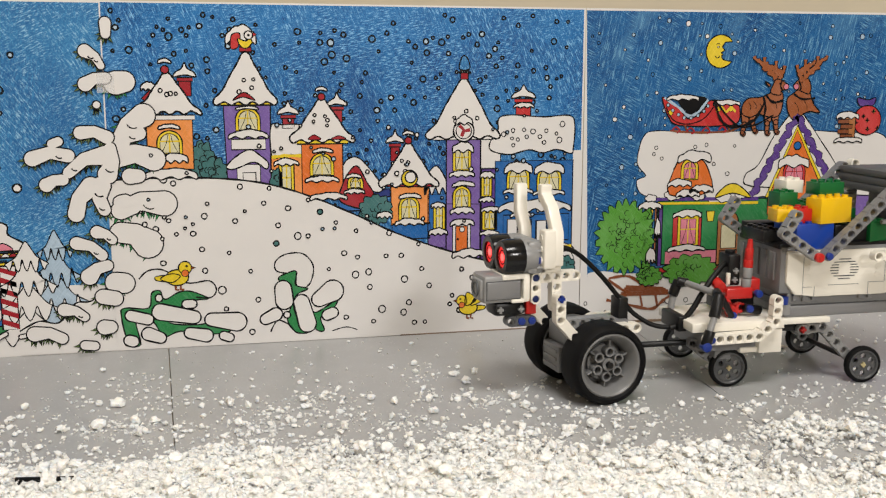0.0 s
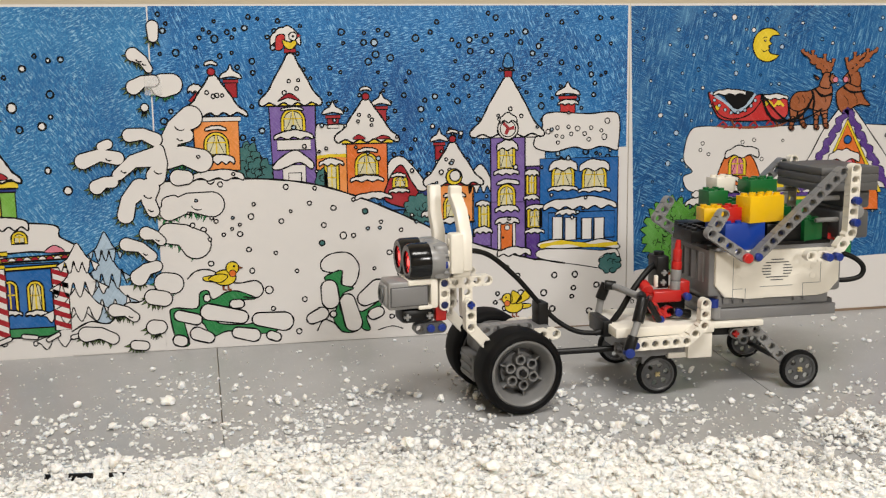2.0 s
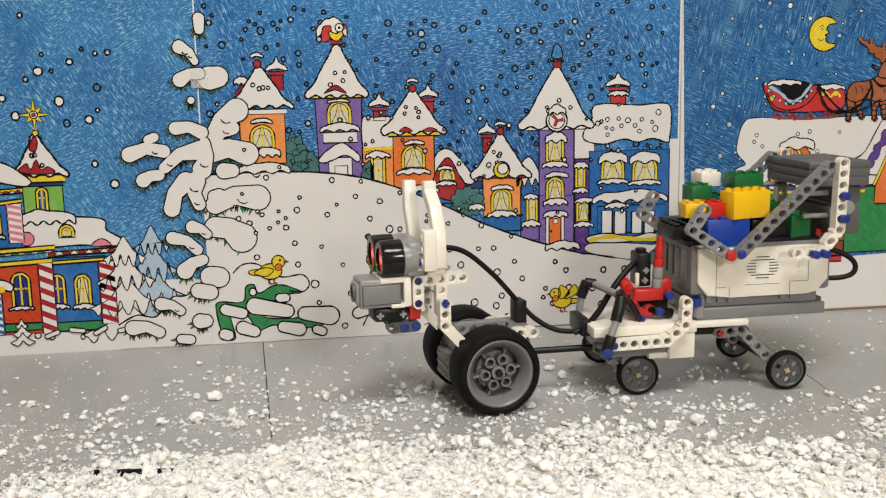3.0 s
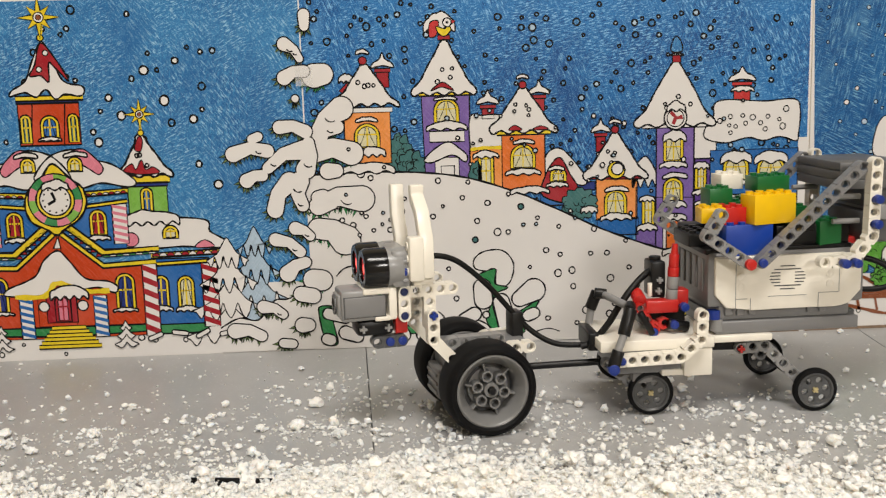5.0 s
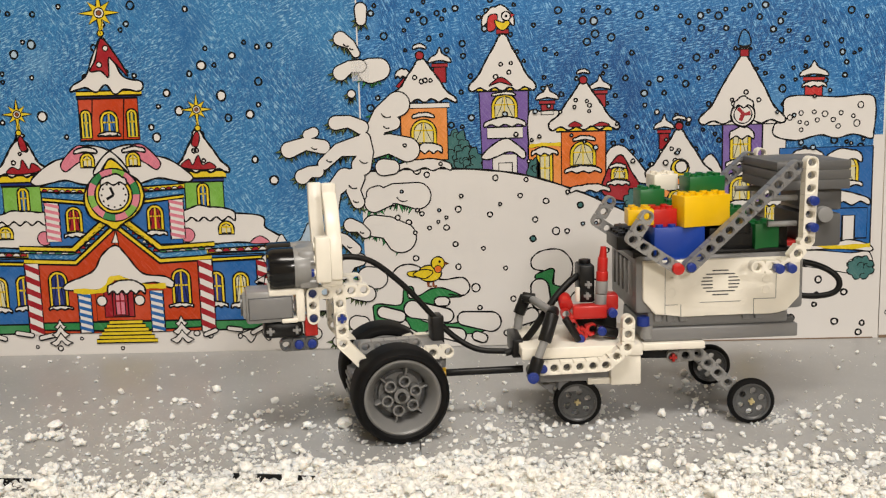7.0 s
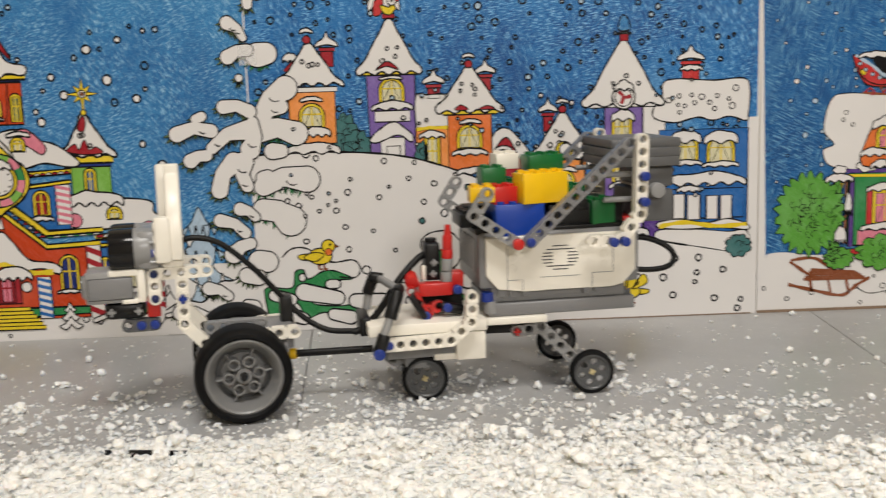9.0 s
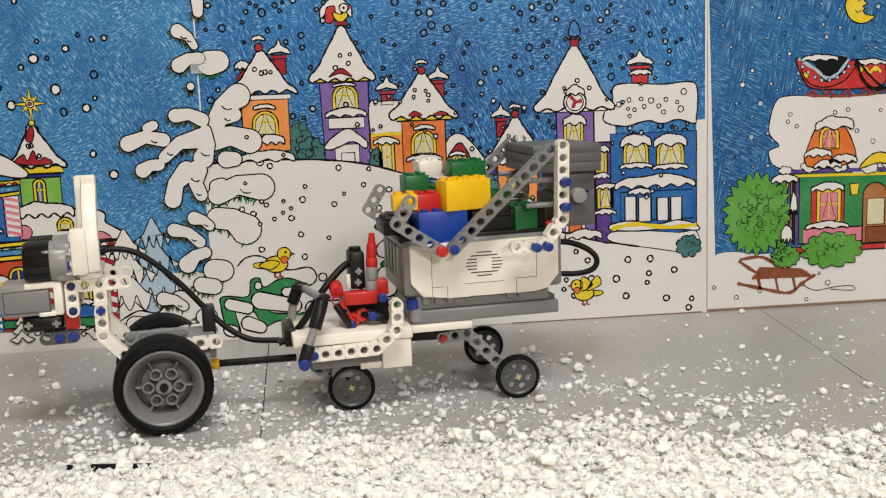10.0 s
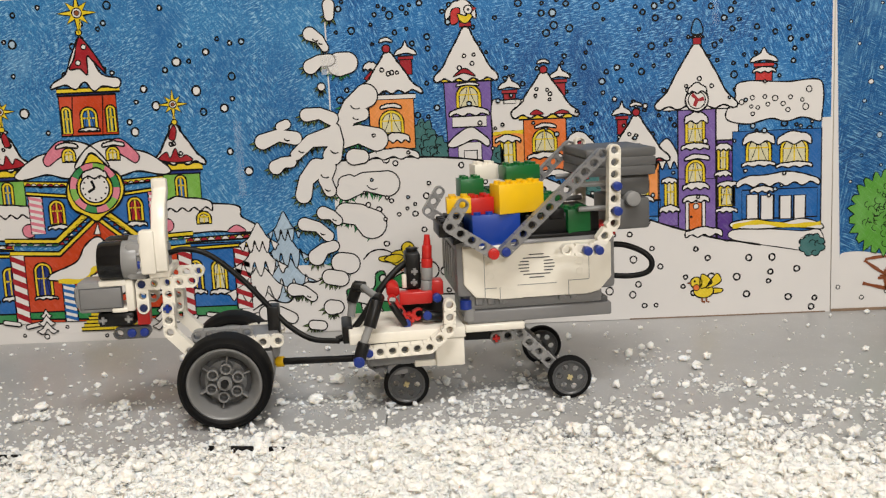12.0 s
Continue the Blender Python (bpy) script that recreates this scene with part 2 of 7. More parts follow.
def liftarm(bm, a, b, y, count, wide=7.6, thick=7.6):
    """A studless beam in the xz plane from hole a to hole b with that many round holes; its middle lies at y."""
    (ax, az), (bx, bz) = a, b
    ln = math.hypot(bx - ax, bz - az)
    ux, uz = (bx - ax) / ln, (bz - az) / ln
    pitch, h, seg = ln / max(1, count - 1), wide / 2, 16

    def at(u, v, w):
        return bm.verts.new((ax + ux * u - uz * v, y + w, az + uz * u + ux * v))

    for i in range(count):
        c = i * pitch
        first, last = i == 0, i == count - 1
        outer = []
        for k in range(seg):
            t = 2 * math.pi * k / seg
            cu, cv = math.cos(t), math.sin(t)
            if (cu < -1e-6 and first) or (cu > 1e-6 and last):
                outer.append((h * cu, h * cv))
            else:
                s = min(pitch / 2 / max(abs(cu), 1e-6), h / max(abs(cv), 1e-6))
                outer.append((s * cu, s * cv))
        rings = []
        for rad, w in ((None, -1), (3.0, -1), (3.0, -0.72), (2.35, -0.72), (2.35, 0.72), (3.0, 0.72), (3.0, 1), (None, 1)):
            ring = []
            for k in range(seg):
                t = 2 * math.pi * k / seg
                u, v = outer[k] if rad is None else (rad * math.cos(t), rad * math.sin(t))
                ring.append(at(c + u, v, w * thick / 2))
            rings.append(ring)
        for p, q in zip(rings, rings[1:]):
            for k in range(seg):
                bm.faces.new((p[k], p[(k + 1) % seg], q[(k + 1) % seg], q[k]))
        for k in range(seg):
            n = (k + 1) % seg
            mid = (outer[k][0] + outer[n][0]) / 2
            if abs(mid) > pitch / 2 - 0.05 and not ((mid < 0 and first) or (mid > 0 and last)):
                continue
            bm.faces.new((rings[-1][k], rings[-1][n], rings[0][n], rings[0][k]))


def plus(bm, x, y, z, r=2.2, t=0.8):
    """A cross axle end that faces the viewer's side."""
    box(bm, x - r, x + r, y - 1.2, y + 2, z - t, z + t, 0.1)
    box(bm, x - t, x + t, y - 1.4, y + 2, z - r, z + r, 0.1)


def brick(bm, x0, y0, z0, nx, ny, high=9.6, turn=0.0):
    """A studded brick of nx by ny studs on its base corner, turned about the upright."""
    sub = bmesh.new()
    box(sub, 0, nx * 8 - 0.2, 0, ny * 8 - 0.2, 0, high, 0.25)
    for i in range(nx):
        for j in range(ny):
            rod(sub, (4 + i * 8, 4 + j * 8, high), (4 + i * 8, 4 + j * 8, high + 1.8), 2.4, 14)
    bmesh.ops.transform(sub, matrix=Matrix.Translation((x0, y0, z0)) @ Matrix.Rotation(radians(turn), 4, "Z"), verts=sub.verts)
    me = bpy.data.meshes.new("tmp")
    sub.to_mesh(me)
    sub.free()
    bm.from_mesh(me)
    bpy.data.meshes.remove(me)


# ---- the place: room, table, posters ----
def slab(name, x0, x1, y0, y1, z0, z1, mat, label, category):
    bm = bmesh.new()
    box(bm, x0, x1, y0, y1, z0, z1, 0)
    return tagged(part(name, bm, mat, None), label, category, "", "structure")


slab("wall_north", -2600, 3000, 180, 300, -760, 2100, WALL, "beige painted wall behind the posters", "wall")
slab("wall_south", -2600, 3000, -3000, -2880, -760, 2100, WALL, "beige painted wall of the room", "wall")
slab("wall_west", -2720, -2600, -3000, 300, -760, 2100, WALL, "beige painted wall of the room", "wall")
slab("wall_east", 3000, 3120, -3000, 300, -760, 2100, WALL, "beige painted wall of the room", "wall")
slab("ceiling", -2720, 3120, -3000, 300, 2100, 2200, CEIL, "white painted ceiling", "ceiling")
slab("floor", -2720, 3120, -3000, 300, -860, -760, WALL, "plain floor of the room", "floor")


def table():
    """A table of three laminate boards that meet in thin dark joints."""
    top = thing("table", Matrix(), "pale grey laminate table top strewn with foam crumbs", "table")
    cuts = (-1000, 46, 466, 1500)
    for a, b in zip(cuts, cuts[1:]):
        bm = bmesh.new()
        vs = box(bm, a + 0.35, b - 0.35, -640, 178, -24, 0, 0.3)
        for v in vs:
            cut = a if v.co.x < (a + b) / 2 else b
            if cut in (46, 466):
                v.co.x += (-0.045 if cut == 46 else 0.08) * (v.co.y + 60)
        part("board", bm, TABLE, top)
    for x in (-950, 1450):
        for y in (-600, 140):
            bm = bmesh.new()
            box(bm, x - 25, x + 25, y - 25, y + 25, -760, -24, 2)
            part("leg", bm, MGREY, top, "grey metal table leg")
    return top


table()


class Sheet:
    """Flat drawing on a poster: filled shapes and ink lines, in mm from the sheet's lower left corner, stacked in thin layers."""

    lift = 0.0
    pen = 1.1

    def __init__(self):
        self.v, self.f, self.mi, self.mats = [], [], [], []

    def slot(self, mat):
        if mat not in self.mats:
            self.mats.append(mat)
        return self.mats.index(mat)

    def fill(self, pts, mat, lv):
        n, lv = len(self.v), lv + Sheet.lift
        self.v += [(x * MM, -lv * 0.05 * MM, z * MM) for x, z in pts]
        area = sum(pts[i - 1][0] * pts[i][1] - pts[i][0] * pts[i - 1][1] for i in range(len(pts)))
        order = list(range(n, n + len(pts)))
        self.f.append(order if area > 0 else order[::-1])
        self.mi.append(self.slot(mat))

    def line(self, pts, lv, w=0.9, closed=False, mat=None):
        lv += Sheet.lift
        P = [Vector(p) for p in pts]
        if closed and (P[0] - P[-1]).length < 1e-6:
            P.pop()
        n, k = len(P), len(self.v)
        for i in range(n):
            a = P[i - 1] if closed or i else P[0]
            b = P[(i + 1) % n] if closed or i < n - 1 else P[-1]
            d = b - a
            d = d.normalized() if d.length > 1e-9 else Vector((1, 0))
            h = w * 0.62 * Sheet.pen * (1 + 0.25 * math.sin(i * 1.7 + P[0].x))
            for s in (1, -1):
                self.v.append(((P[i].x - d.y * h * s) * MM, -lv * 0.05 * MM, (P[i].y + d.x * h * s) * MM))
        s = self.slot(mat or INK)
        for i in range(n if closed else n - 1):
            a, b = k + 2 * i, k + 2 * ((i + 1) % n)
            self.f.append((a, a + 1, b + 1, b))
            self.mi.append(s)

    def shape(self, pts, mat, lv, w=0.9):
        self.fill(pts, mat, lv)
        if w:
            self.line(pts, lv + 0.5, w, True)

    def done(self, name, poster, label=""):
        me = bpy.data.meshes.new(name)
        me.from_pydata(self.v, [], self.f)
        for m in self.mats:
            me.materials.append(m)
        me.polygons.foreach_set("material_index", self.mi)
        ob = new(name, me)
        ob.parent = poster
        return tagged(ob, label)


def curve(pts, n=6, closed=True):
    """A smooth line through the points."""
    P, out = [Vector(p) for p in pts], []
    k = len(P)
    for i in range(k if closed else k - 1):
        if closed:
            a, b, c, d = P[i - 1], P[i], P[(i + 1) % k], P[(i + 2) % k]
        else:
            a, b, c, d = P[max(i - 1, 0)], P[i], P[i + 1], P[min(i + 2, k - 1)]
        for s in range(n):
            t = s / n
            q = 0.5 * (2 * b + (c - a) * t + (2 * a - 5 * b + 4 * c - d) * t * t + (3 * b - a - 3 * c + d) * t ** 3)
            out.append((q.x, q.y))
    if not closed:
        out.append(tuple(P[-1]))
    return out


def quad(x0, z0, x1, z1):
    return [(x0, z0), (x1, z0), (x1, z1), (x0, z1)]


def disc(x, z, r, n=14, rz=None):
    return [(x + r * math.cos(2 * math.pi * i / n), z + (rz or r) * math.sin(2 * math.pi * i / n)) for i in range(n)]


def poster(name, x, label, backing, wide=420):
    p = thing(name, pose(x * MM, 0, 0), label, "poster")
    bm = bmesh.new()
    box(bm, 0, wide, 0.05, 0.6, 0, 297, 0)
    part("paper", bm, PAPER, p)
    bm = bmesh.new()
    box(bm, 1, 419, 0.7, 3.0, 0, 296, 0.2)
    part("backing", bm, backing, p, "brown card backing")
    return p


# ---- coloured pencils ----
SKY_MID = sky_pencil("blue_pencil_sky", (0.005, 0.05, 0.20), (0.016, 0.165, 0.44), (0.23, 0.49, 0.75), 25, 9.0)
SKY_LEFT = sky_pencil("pale_blue_pencil_sky", (0.012, 0.107, 0.31), (0.042, 0.225, 0.48), (0.30, 0.53, 0.71), 12, 7.0)
SKY_RIGHT = sky_pencil("streaky_blue_pencil_sky", (0.004, 0.05, 0.18), (0.010, 0.115, 0.32), (0.17, 0.38, 0.57), 60, 11.0, 75)
ORANGE = pencil("orange_pencil", (0.76, 0.17, 0.025))
AMBER = pencil("light_orange_pencil", (0.85, 0.30, 0.07))
BARN = pencil("vermilion_pencil", (0.56, 0.055, 0.010), 0.3)
PURPLE = pencil("purple_pencil", (0.20, 0.12, 0.40))
VIOLET = pencil("deep_violet_pencil", (0.10, 0.04, 0.26))
YEL = pencil("yellow_pencil", (0.80, 0.60, 0.02), 0.3)
MAROON = pencil("dark_red_pencil", (0.36, 0.012, 0.022), 0.2)
TEAL = pencil("teal_pencil", (0.05, 0.17, 0.17), 0.3)
LEAF = pencil("green_pencil", (0.025, 0.24, 0.07), 0.35)
LIME = pencil("light_green_pencil", (0.20, 0.46, 0.07), 0.4)
BUSH = pencil("leaf_green_pencil", (0.10, 0.34, 0.04), 0.45)
COBALT = pencil("blue_pencil", (0.012, 0.13, 0.42), 0.35)
DEEP = pencil("dark_blue_pencil", (0.012, 0.03, 0.20), 0.2)
BROWN = pencil("brown_pencil", (0.24, 0.065, 0.02), 0.3)
DEER = pencil("reddish_brown_pencil", (0.35, 0.105, 0.035), 0.3)
OLIVE = pencil("olive_pencil", (0.11, 0.17, 0.06), 0.3)
TAWNY = pencil("tan_pencil", (0.42, 0.16, 0.05), 0.35)
ROSE = pencil("pink_pencil", (0.72, 0.22, 0.30), 0.4)
SCARLET = pencil("red_pencil", (0.56, 0.03, 0.03), 0.3)
CREAM = pencil("pale_yellow_pencil", (0.68, 0.64, 0.42), 0.5)
SNOW = PAPER
PALE = pencil("pale_blue_pencil", (0.42, 0.55, 0.68), 0.7)

POSTER_MID = poster("poster_village", 0, "coloured-in poster of a snowy village on a hill", EDGE, 423.3)
POSTER_LEFT = poster("poster_church", -420, "coloured-in poster of a festive church in snow", EDGE)
POSTER_RIGHT = poster("poster_sleigh", 424, "coloured-in poster of a house with a sleigh on its roof", EDGE)
dice = random.Random(7)


# ---- drawing motifs; points are (across, up) in mm ----
def rect(p, q):
    return quad(min(p[0], q[0]), min(p[1], q[1]), max(p[0], q[0]), max(p[1], q[1]))


def lump(d, p, q, lv, mat=None, w=0.9, waves=3):
    """A cushion of snow between two corners, round above and wavy below."""
    x0, x1, z0, z1 = min(p[0], q[0]), max(p[0], q[0]), min(p[1], q[1]), max(p[1], q[1])
    if waves == 1:
        z0, z1 = z0 + (z1 - z0) * 0.5, z1 + (z1 - z0) * 0.06
    n, h = 7, z1 - z0
    top = [(x0 + (x1 - x0) * i / n, z0 + h * (0.45 + 0.55 * math.sin(math.pi * (i + 0.15) / (n + 0.3)) ** 0.7 + dice.uniform(-0.08, 0.08))) for i in range(n + 1)]
    low = [(x1 - (x1 - x0) * i / (2 * waves), z0 + h * (0.28 if i % 2 else 0.02)) for i in range(2 * waves + 1)]
    d.shape(curve(top + low, 4), mat or SNOW, lv, w)


def cap_roof(d, left, apex, right, lv, sag=0.16, waves=4, drop=4.0):
    """A bell-shaped snowy roof: flared eaves, round top and a dripping edge."""
    def along(a, k, push):
        x, z = a[0] + (apex[0] - a[0]) * k, a[1] + (apex[1] - a[1]) * k
        return (x + (apex[0] - a[0]) * push, z)
    pts = [(left[0], left[1] - 2), (left[0] + 1, left[1] + 2), along(left, 0.22, sag * 0.4), along(left, 0.5, -sag * 0.05), along(left, 0.8, -sag * 0.35), (apex[0] - 3.4, apex[1] - 1), (apex[0], apex[1] + 1.2), (apex[0] + 3.4, apex[1] - 1)]
    pts += [along(right, 0.8, -sag * 0.35), along(right, 0.5, -sag * 0.05), along(right, 0.22, sag * 0.4), (right[0] - 1, right[1] + 2), (right[0], right[1] - 2)]
    low = [(right[0] - (right[0] - left[0]) * (i + 0.5) / (2 * waves + 1), (left[1] + right[1]) / 2 - (drop if i % 2 == 0 else 0.3 * drop)) for i in range(2 * waves + 1)]
    d.shape(curve(pts + low, 5), SNOW, lv, 1.1)
    for k in range(4):
        u, v = dice.uniform(-0.62, 0.62), dice.uniform(0.12, 0.6)
        x = apex[0] + u * (1 - v) * (right[0] - left[0]) * 0.42
        d.shape(disc(x, left[1] + (apex[1] - left[1]) * v, dice.uniform(1.2, 1.9), 10), SNOW, lv + 0.9 + 0.05 * k, 0.9)


def window(d, p, q, lv, frame_mat=None, arch=True, glass=None, border=2.6):
    """A window with a coloured frame, pale panes and glazing bars."""
    x0, x1, z0, z1 = min(p[0], q[0]), max(p[0], q[0]), min(p[1], q[1]), max(p[1], q[1])

    def out(g):
        r = (x1 - x0) / 2 - g
        if not arch:
            return quad(x0 + g, z0 + g * 0.5, x1 - g, z1 - g)
        c, zc = (x0 + x1) / 2, z1 - (x1 - x0) / 2
        return [(x0 + g, z0 + g * 0.4), (x1 - g, z0 + g * 0.4)] + [(c + r * math.cos(math.pi * i / 12), zc + r * math.sin(math.pi * i / 12)) for i in range(13)]
    border = min(border, (x1 - x0) * 0.28)
    d.shape(out(0), frame_mat or YEL, lv, 0.8)
    d.shape(out(border), glass or CREAM, lv + 1, 0.6)
    c = (x0 + x1) / 2
    d.line([(c, z0 + 1), (c, z1 - border)], lv + 2, 0.8, mat=frame_mat or YEL)
    d.line([(x0 + border, z0 + (z1 - z0) * 0.55), (x1 - border, z0 + (z1 - z0) * 0.55)], lv + 2, 0.8, mat=frame_mat or YEL)
    if x1 - x0 > 13:
        for s in (-1, 1):
            d.line(curve([(c + s * 1.2, z1 - border - 1), (c + s * 2.6, (z0 + z1) / 2), (c + s * (x1 - x0) * 0.3, z0 + 2)], 5, False), lv + 2.5, 0.4)


def capsule(a, b, ra, rb, n=9):
    """The outline of a rounded bough from a to b."""
    t = math.atan2(b[1] - a[1], b[0] - a[0])
    pts = [(a[0] + ra * math.cos(t + math.pi / 2 + math.pi * i / n), a[1] + ra * math.sin(t + math.pi / 2 + math.pi * i / n)) for i in range(n + 1)]
    return pts + [(b[0] + rb * math.cos(t - math.pi / 2 + math.pi * i / n), b[1] + rb * math.sin(t - math.pi / 2 + math.pi * i / n)) for i in range(n + 1)]


def spikes(d, a, b, r, lv, mat, size):
    """A fringe of slim needles that hangs below a bough and round its outer end."""
    ln = math.hypot(b[0] - a[0], b[1] - a[1])
    for i in range(max(4, int(ln / 3.0))):
        k = (i + 0.5) / max(4, int(ln / 3.0))
        x, z = a[0] + (b[0] - a[0]) * k, a[1] + (b[1] - a[1]) * k - r * 0.9
        s = size * dice.uniform(0.6, 1.2)
        d.shape([(x - s * 0.26, z + 1.5), (x + s * 0.26, z + 1.5), (x + dice.uniform(-0.6, 0.2) * s, z - s * 0.85)], mat, lv, 0.45)
    for i in range(5):
        t = math.pi * (1.05 + 0.16 * i) + dice.uniform(-0.1, 0.1)
        u, v, s = math.cos(t), math.sin(t), size * dice.uniform(0.6, 1.0)
        x, z = a[0] + u * r * 0.92, a[1] + v * r * 0.92
        d.shape([(x - v * s * 0.26, z + u * s * 0.26), (x + v * s * 0.26, z - u * s * 0.26), (x + u * s, z + v * s)], mat, lv, 0.45)


def boughs(d, rows, lv, needles, size=4.0):
    """Boughs laden with snow that run into one another; rows: ends and radii, and whether needles hang below."""
    bent = []
    for a, b, ra, rb, hang in rows:
        ln = math.hypot(b[0] - a[0], b[1] - a[1])
        if ln < 12:
            bent.append((a, b, ra, rb, hang))
            continue
        mid = ((a[0] + b[0]) / 2 - (b[1] - a[1]) * 0.14, (a[1] + b[1]) / 2 + (b[0] - a[0]) * 0.14)
        bent += [(a, mid, ra, (ra + rb) * 0.42, hang), (mid, b, (ra + rb) * 0.42, rb, hang)]
    rows = bent
    for i, (a, b, ra, rb, hang) in enumerate(rows):
        if hang:
            spikes(d, a, b, max(ra, rb), lv + 0.11 * i, needles, size)
        d.fill(capsule(a, b, ra + 0.6, rb + 0.6), INK, lv + 4 + 0.1 * i)
    for i, (a, b, ra, rb, hang) in enumerate(rows):
        d.fill(capsule(a, b, ra - 0.5, rb - 0.5), SNOW, lv + 7 + 0.1 * i)
    for a, b, ra, rb, hang in rows:
        if hang and dice.random() < 0.4:
            k = dice.uniform(0.3, 0.7)
            x, z, r = a[0] + (b[0] - a[0]) * k, a[1] + (b[1] - a[1]) * k, max(ra, rb) * 0.55
            d.line([(x + r * math.cos(3.5 + i * 0.35), z + r * math.sin(3.5 + i * 0.35)) for i in range(6)], lv + 10, 0.7)


def scallops(cx, cz, rx, rz, n, deep=0.12):
    """A bush outline with n leafy bumps."""
    pts = []
    for i in range(n * 4):
        a = 2 * math.pi * i / (n * 4)
        k = 1 - deep + deep * 2 * abs(math.sin(i * math.pi / 4)) * (0.8 + 0.2 * math.sin(i * 2.3))
        pts.append((cx + rx * k * math.cos(a), cz + rz * k * math.sin(a)))
    return pts


def shrub(d, p, q, lv, mat, n=12, inner=16):
    cx, cz, rx, rz = (p[0] + q[0]) / 2, (p[1] + q[1]) / 2, abs(q[0] - p[0]) / 2, abs(q[1] - p[1]) / 2
    d.shape(scallops(cx, cz, rx, rz, n), mat, lv, 0.7)
    for _ in range(inner):
        a, k = dice.uniform(0, 6.28), dice.uniform(0.1, 0.8)
        x, z, r = cx + rx * k * math.cos(a), cz + rz * k * math.sin(a), dice.uniform(2.0, 3.4)
        t = dice.uniform(0, 3.1)
        d.line([(x + r * math.cos(t + i * 0.5), z + r * math.sin(t + i * 0.5)) for i in range(7)], lv + 1, 0.5)


def rings(d, box_, count, lo, hi, lv, fills, w=0.7):
    """Drawn snowflakes: small inked circles scattered in a rectangle, none too near another."""
    kept, tries = [], 0
    while len(kept) < count and tries < count * 30:
        tries += 1
        x, z, r = dice.uniform(box_[0], box_[2]), dice.uniform(box_[1], box_[3]), lo + (hi - lo) * dice.random() ** 1.6
        if all((x - a) ** 2 + (z - b) ** 2 > (r + c + 2.5) ** 2 for a, b, c in kept):
            kept.append((x, z, r))
            d.shape(disc(x, z, r, 12, r * dice.uniform(0.9, 1.15)), dice.choice(fills), lv, w)


def chimney(d, p, q, lv, mat=None):
    """A chimney stack with its snow hat; p and q bound the stack."""
    d.shape(rect(p, q), mat or MAROON, lv, 0.8)
    x0, x1, z1 = min(p[0], q[0]), max(p[0], q[0]), max(p[1], q[1])
    d.shape(quad(x0 - 1.5, z1 - 2.6, x1 + 1.5, z1 + 0.4), mat or MAROON, lv + 1, 0.7)
    w = x1 - x0
    d.shape(curve([(x0 - 4, z1 + 1), (x0 - 2.5, z1 + 5), (x0 + w * 0.25, z1 + 8), ((x0 + x1) / 2, z1 + 13), (x1 - w * 0.25, z1 + 8), (x1 + 2.5, z1 + 5), (x1 + 4, z1 + 1), ((x0 + x1) / 2, z1 + 2.6)], 5), SNOW, lv + 2, 0.9)


def finial(d, p, lv, r=4.0):
    d.shape(disc(p[0], p[1], r), MAROON, lv, 0.8)
    lump(d, (p[0] - r * 1.5, p[1] + r * 0.3), (p[0] + r * 1.5, p[1] + r * 2.6), lv + 1, waves=1)


def little_bird(d, c, s, lv, face=1, spread=False):
    """A yellow bird; face: the way it looks; spread: wings raised."""
    x, z = c
    f = face
    d.shape(curve([(x - f * 13 * s, z + 1 * s), (x - f * 6 * s, z + 1.5 * s), (x - f * 5 * s, z - 2 * s), (x - f * 12 * s, z - 1.5 * s)], 4), YEL, lv, 0.7)
    d.shape(disc(x, z, 7 * s, 16, 5 * s), YEL, lv + 1, 0.8)
    d.shape(disc(x + f * 5 * s, z + 6 * s, 4 * s), YEL, lv + 2, 0.8)
    d.shape([(x + f * 8.5 * s, z + 7 * s), (x + f * 11.5 * s, z + 5.8 * s), (x + f * 8.5 * s, z + 4.8 * s)], BROWN, lv + 3, 0.6)
    d.fill(disc(x + f * 6 * s, z + 7 * s, 0.8 * s, 8), INK, lv + 4)
    d.shape(disc(x + f * 5 * s, z + 2.5 * s, 2.2 * s), ORANGE, lv + 3, 0.5)
    if spread:
        for k in (-1, 1):
            d.shape(curve([(x - f * k * 2 * s, z + 2 * s), (x - f * (4 + 5 * k) * s, z + 12 * s), (x - f * (9 + 3 * k) * s, z + 6 * s)], 5), YEL, lv + 2.5, 0.7)
    else:
        d.shape(curve([(x + f * 2 * s, z + 1 * s), (x - f * 4 * s, z + 2.5 * s), (x - f * 10 * s, z - 0.5 * s), (x - f * 3 * s, z - 3 * s)], 5), YEL, lv + 3, 0.7)
    for k in (-1, 2):
        d.line([(x + k * s, z - 5 * s), (x + k * s, z - 7.5 * s), (x + (k + 2) * s, z - 8 * s)], lv + 1, 1.0 * s, mat=BROWN)


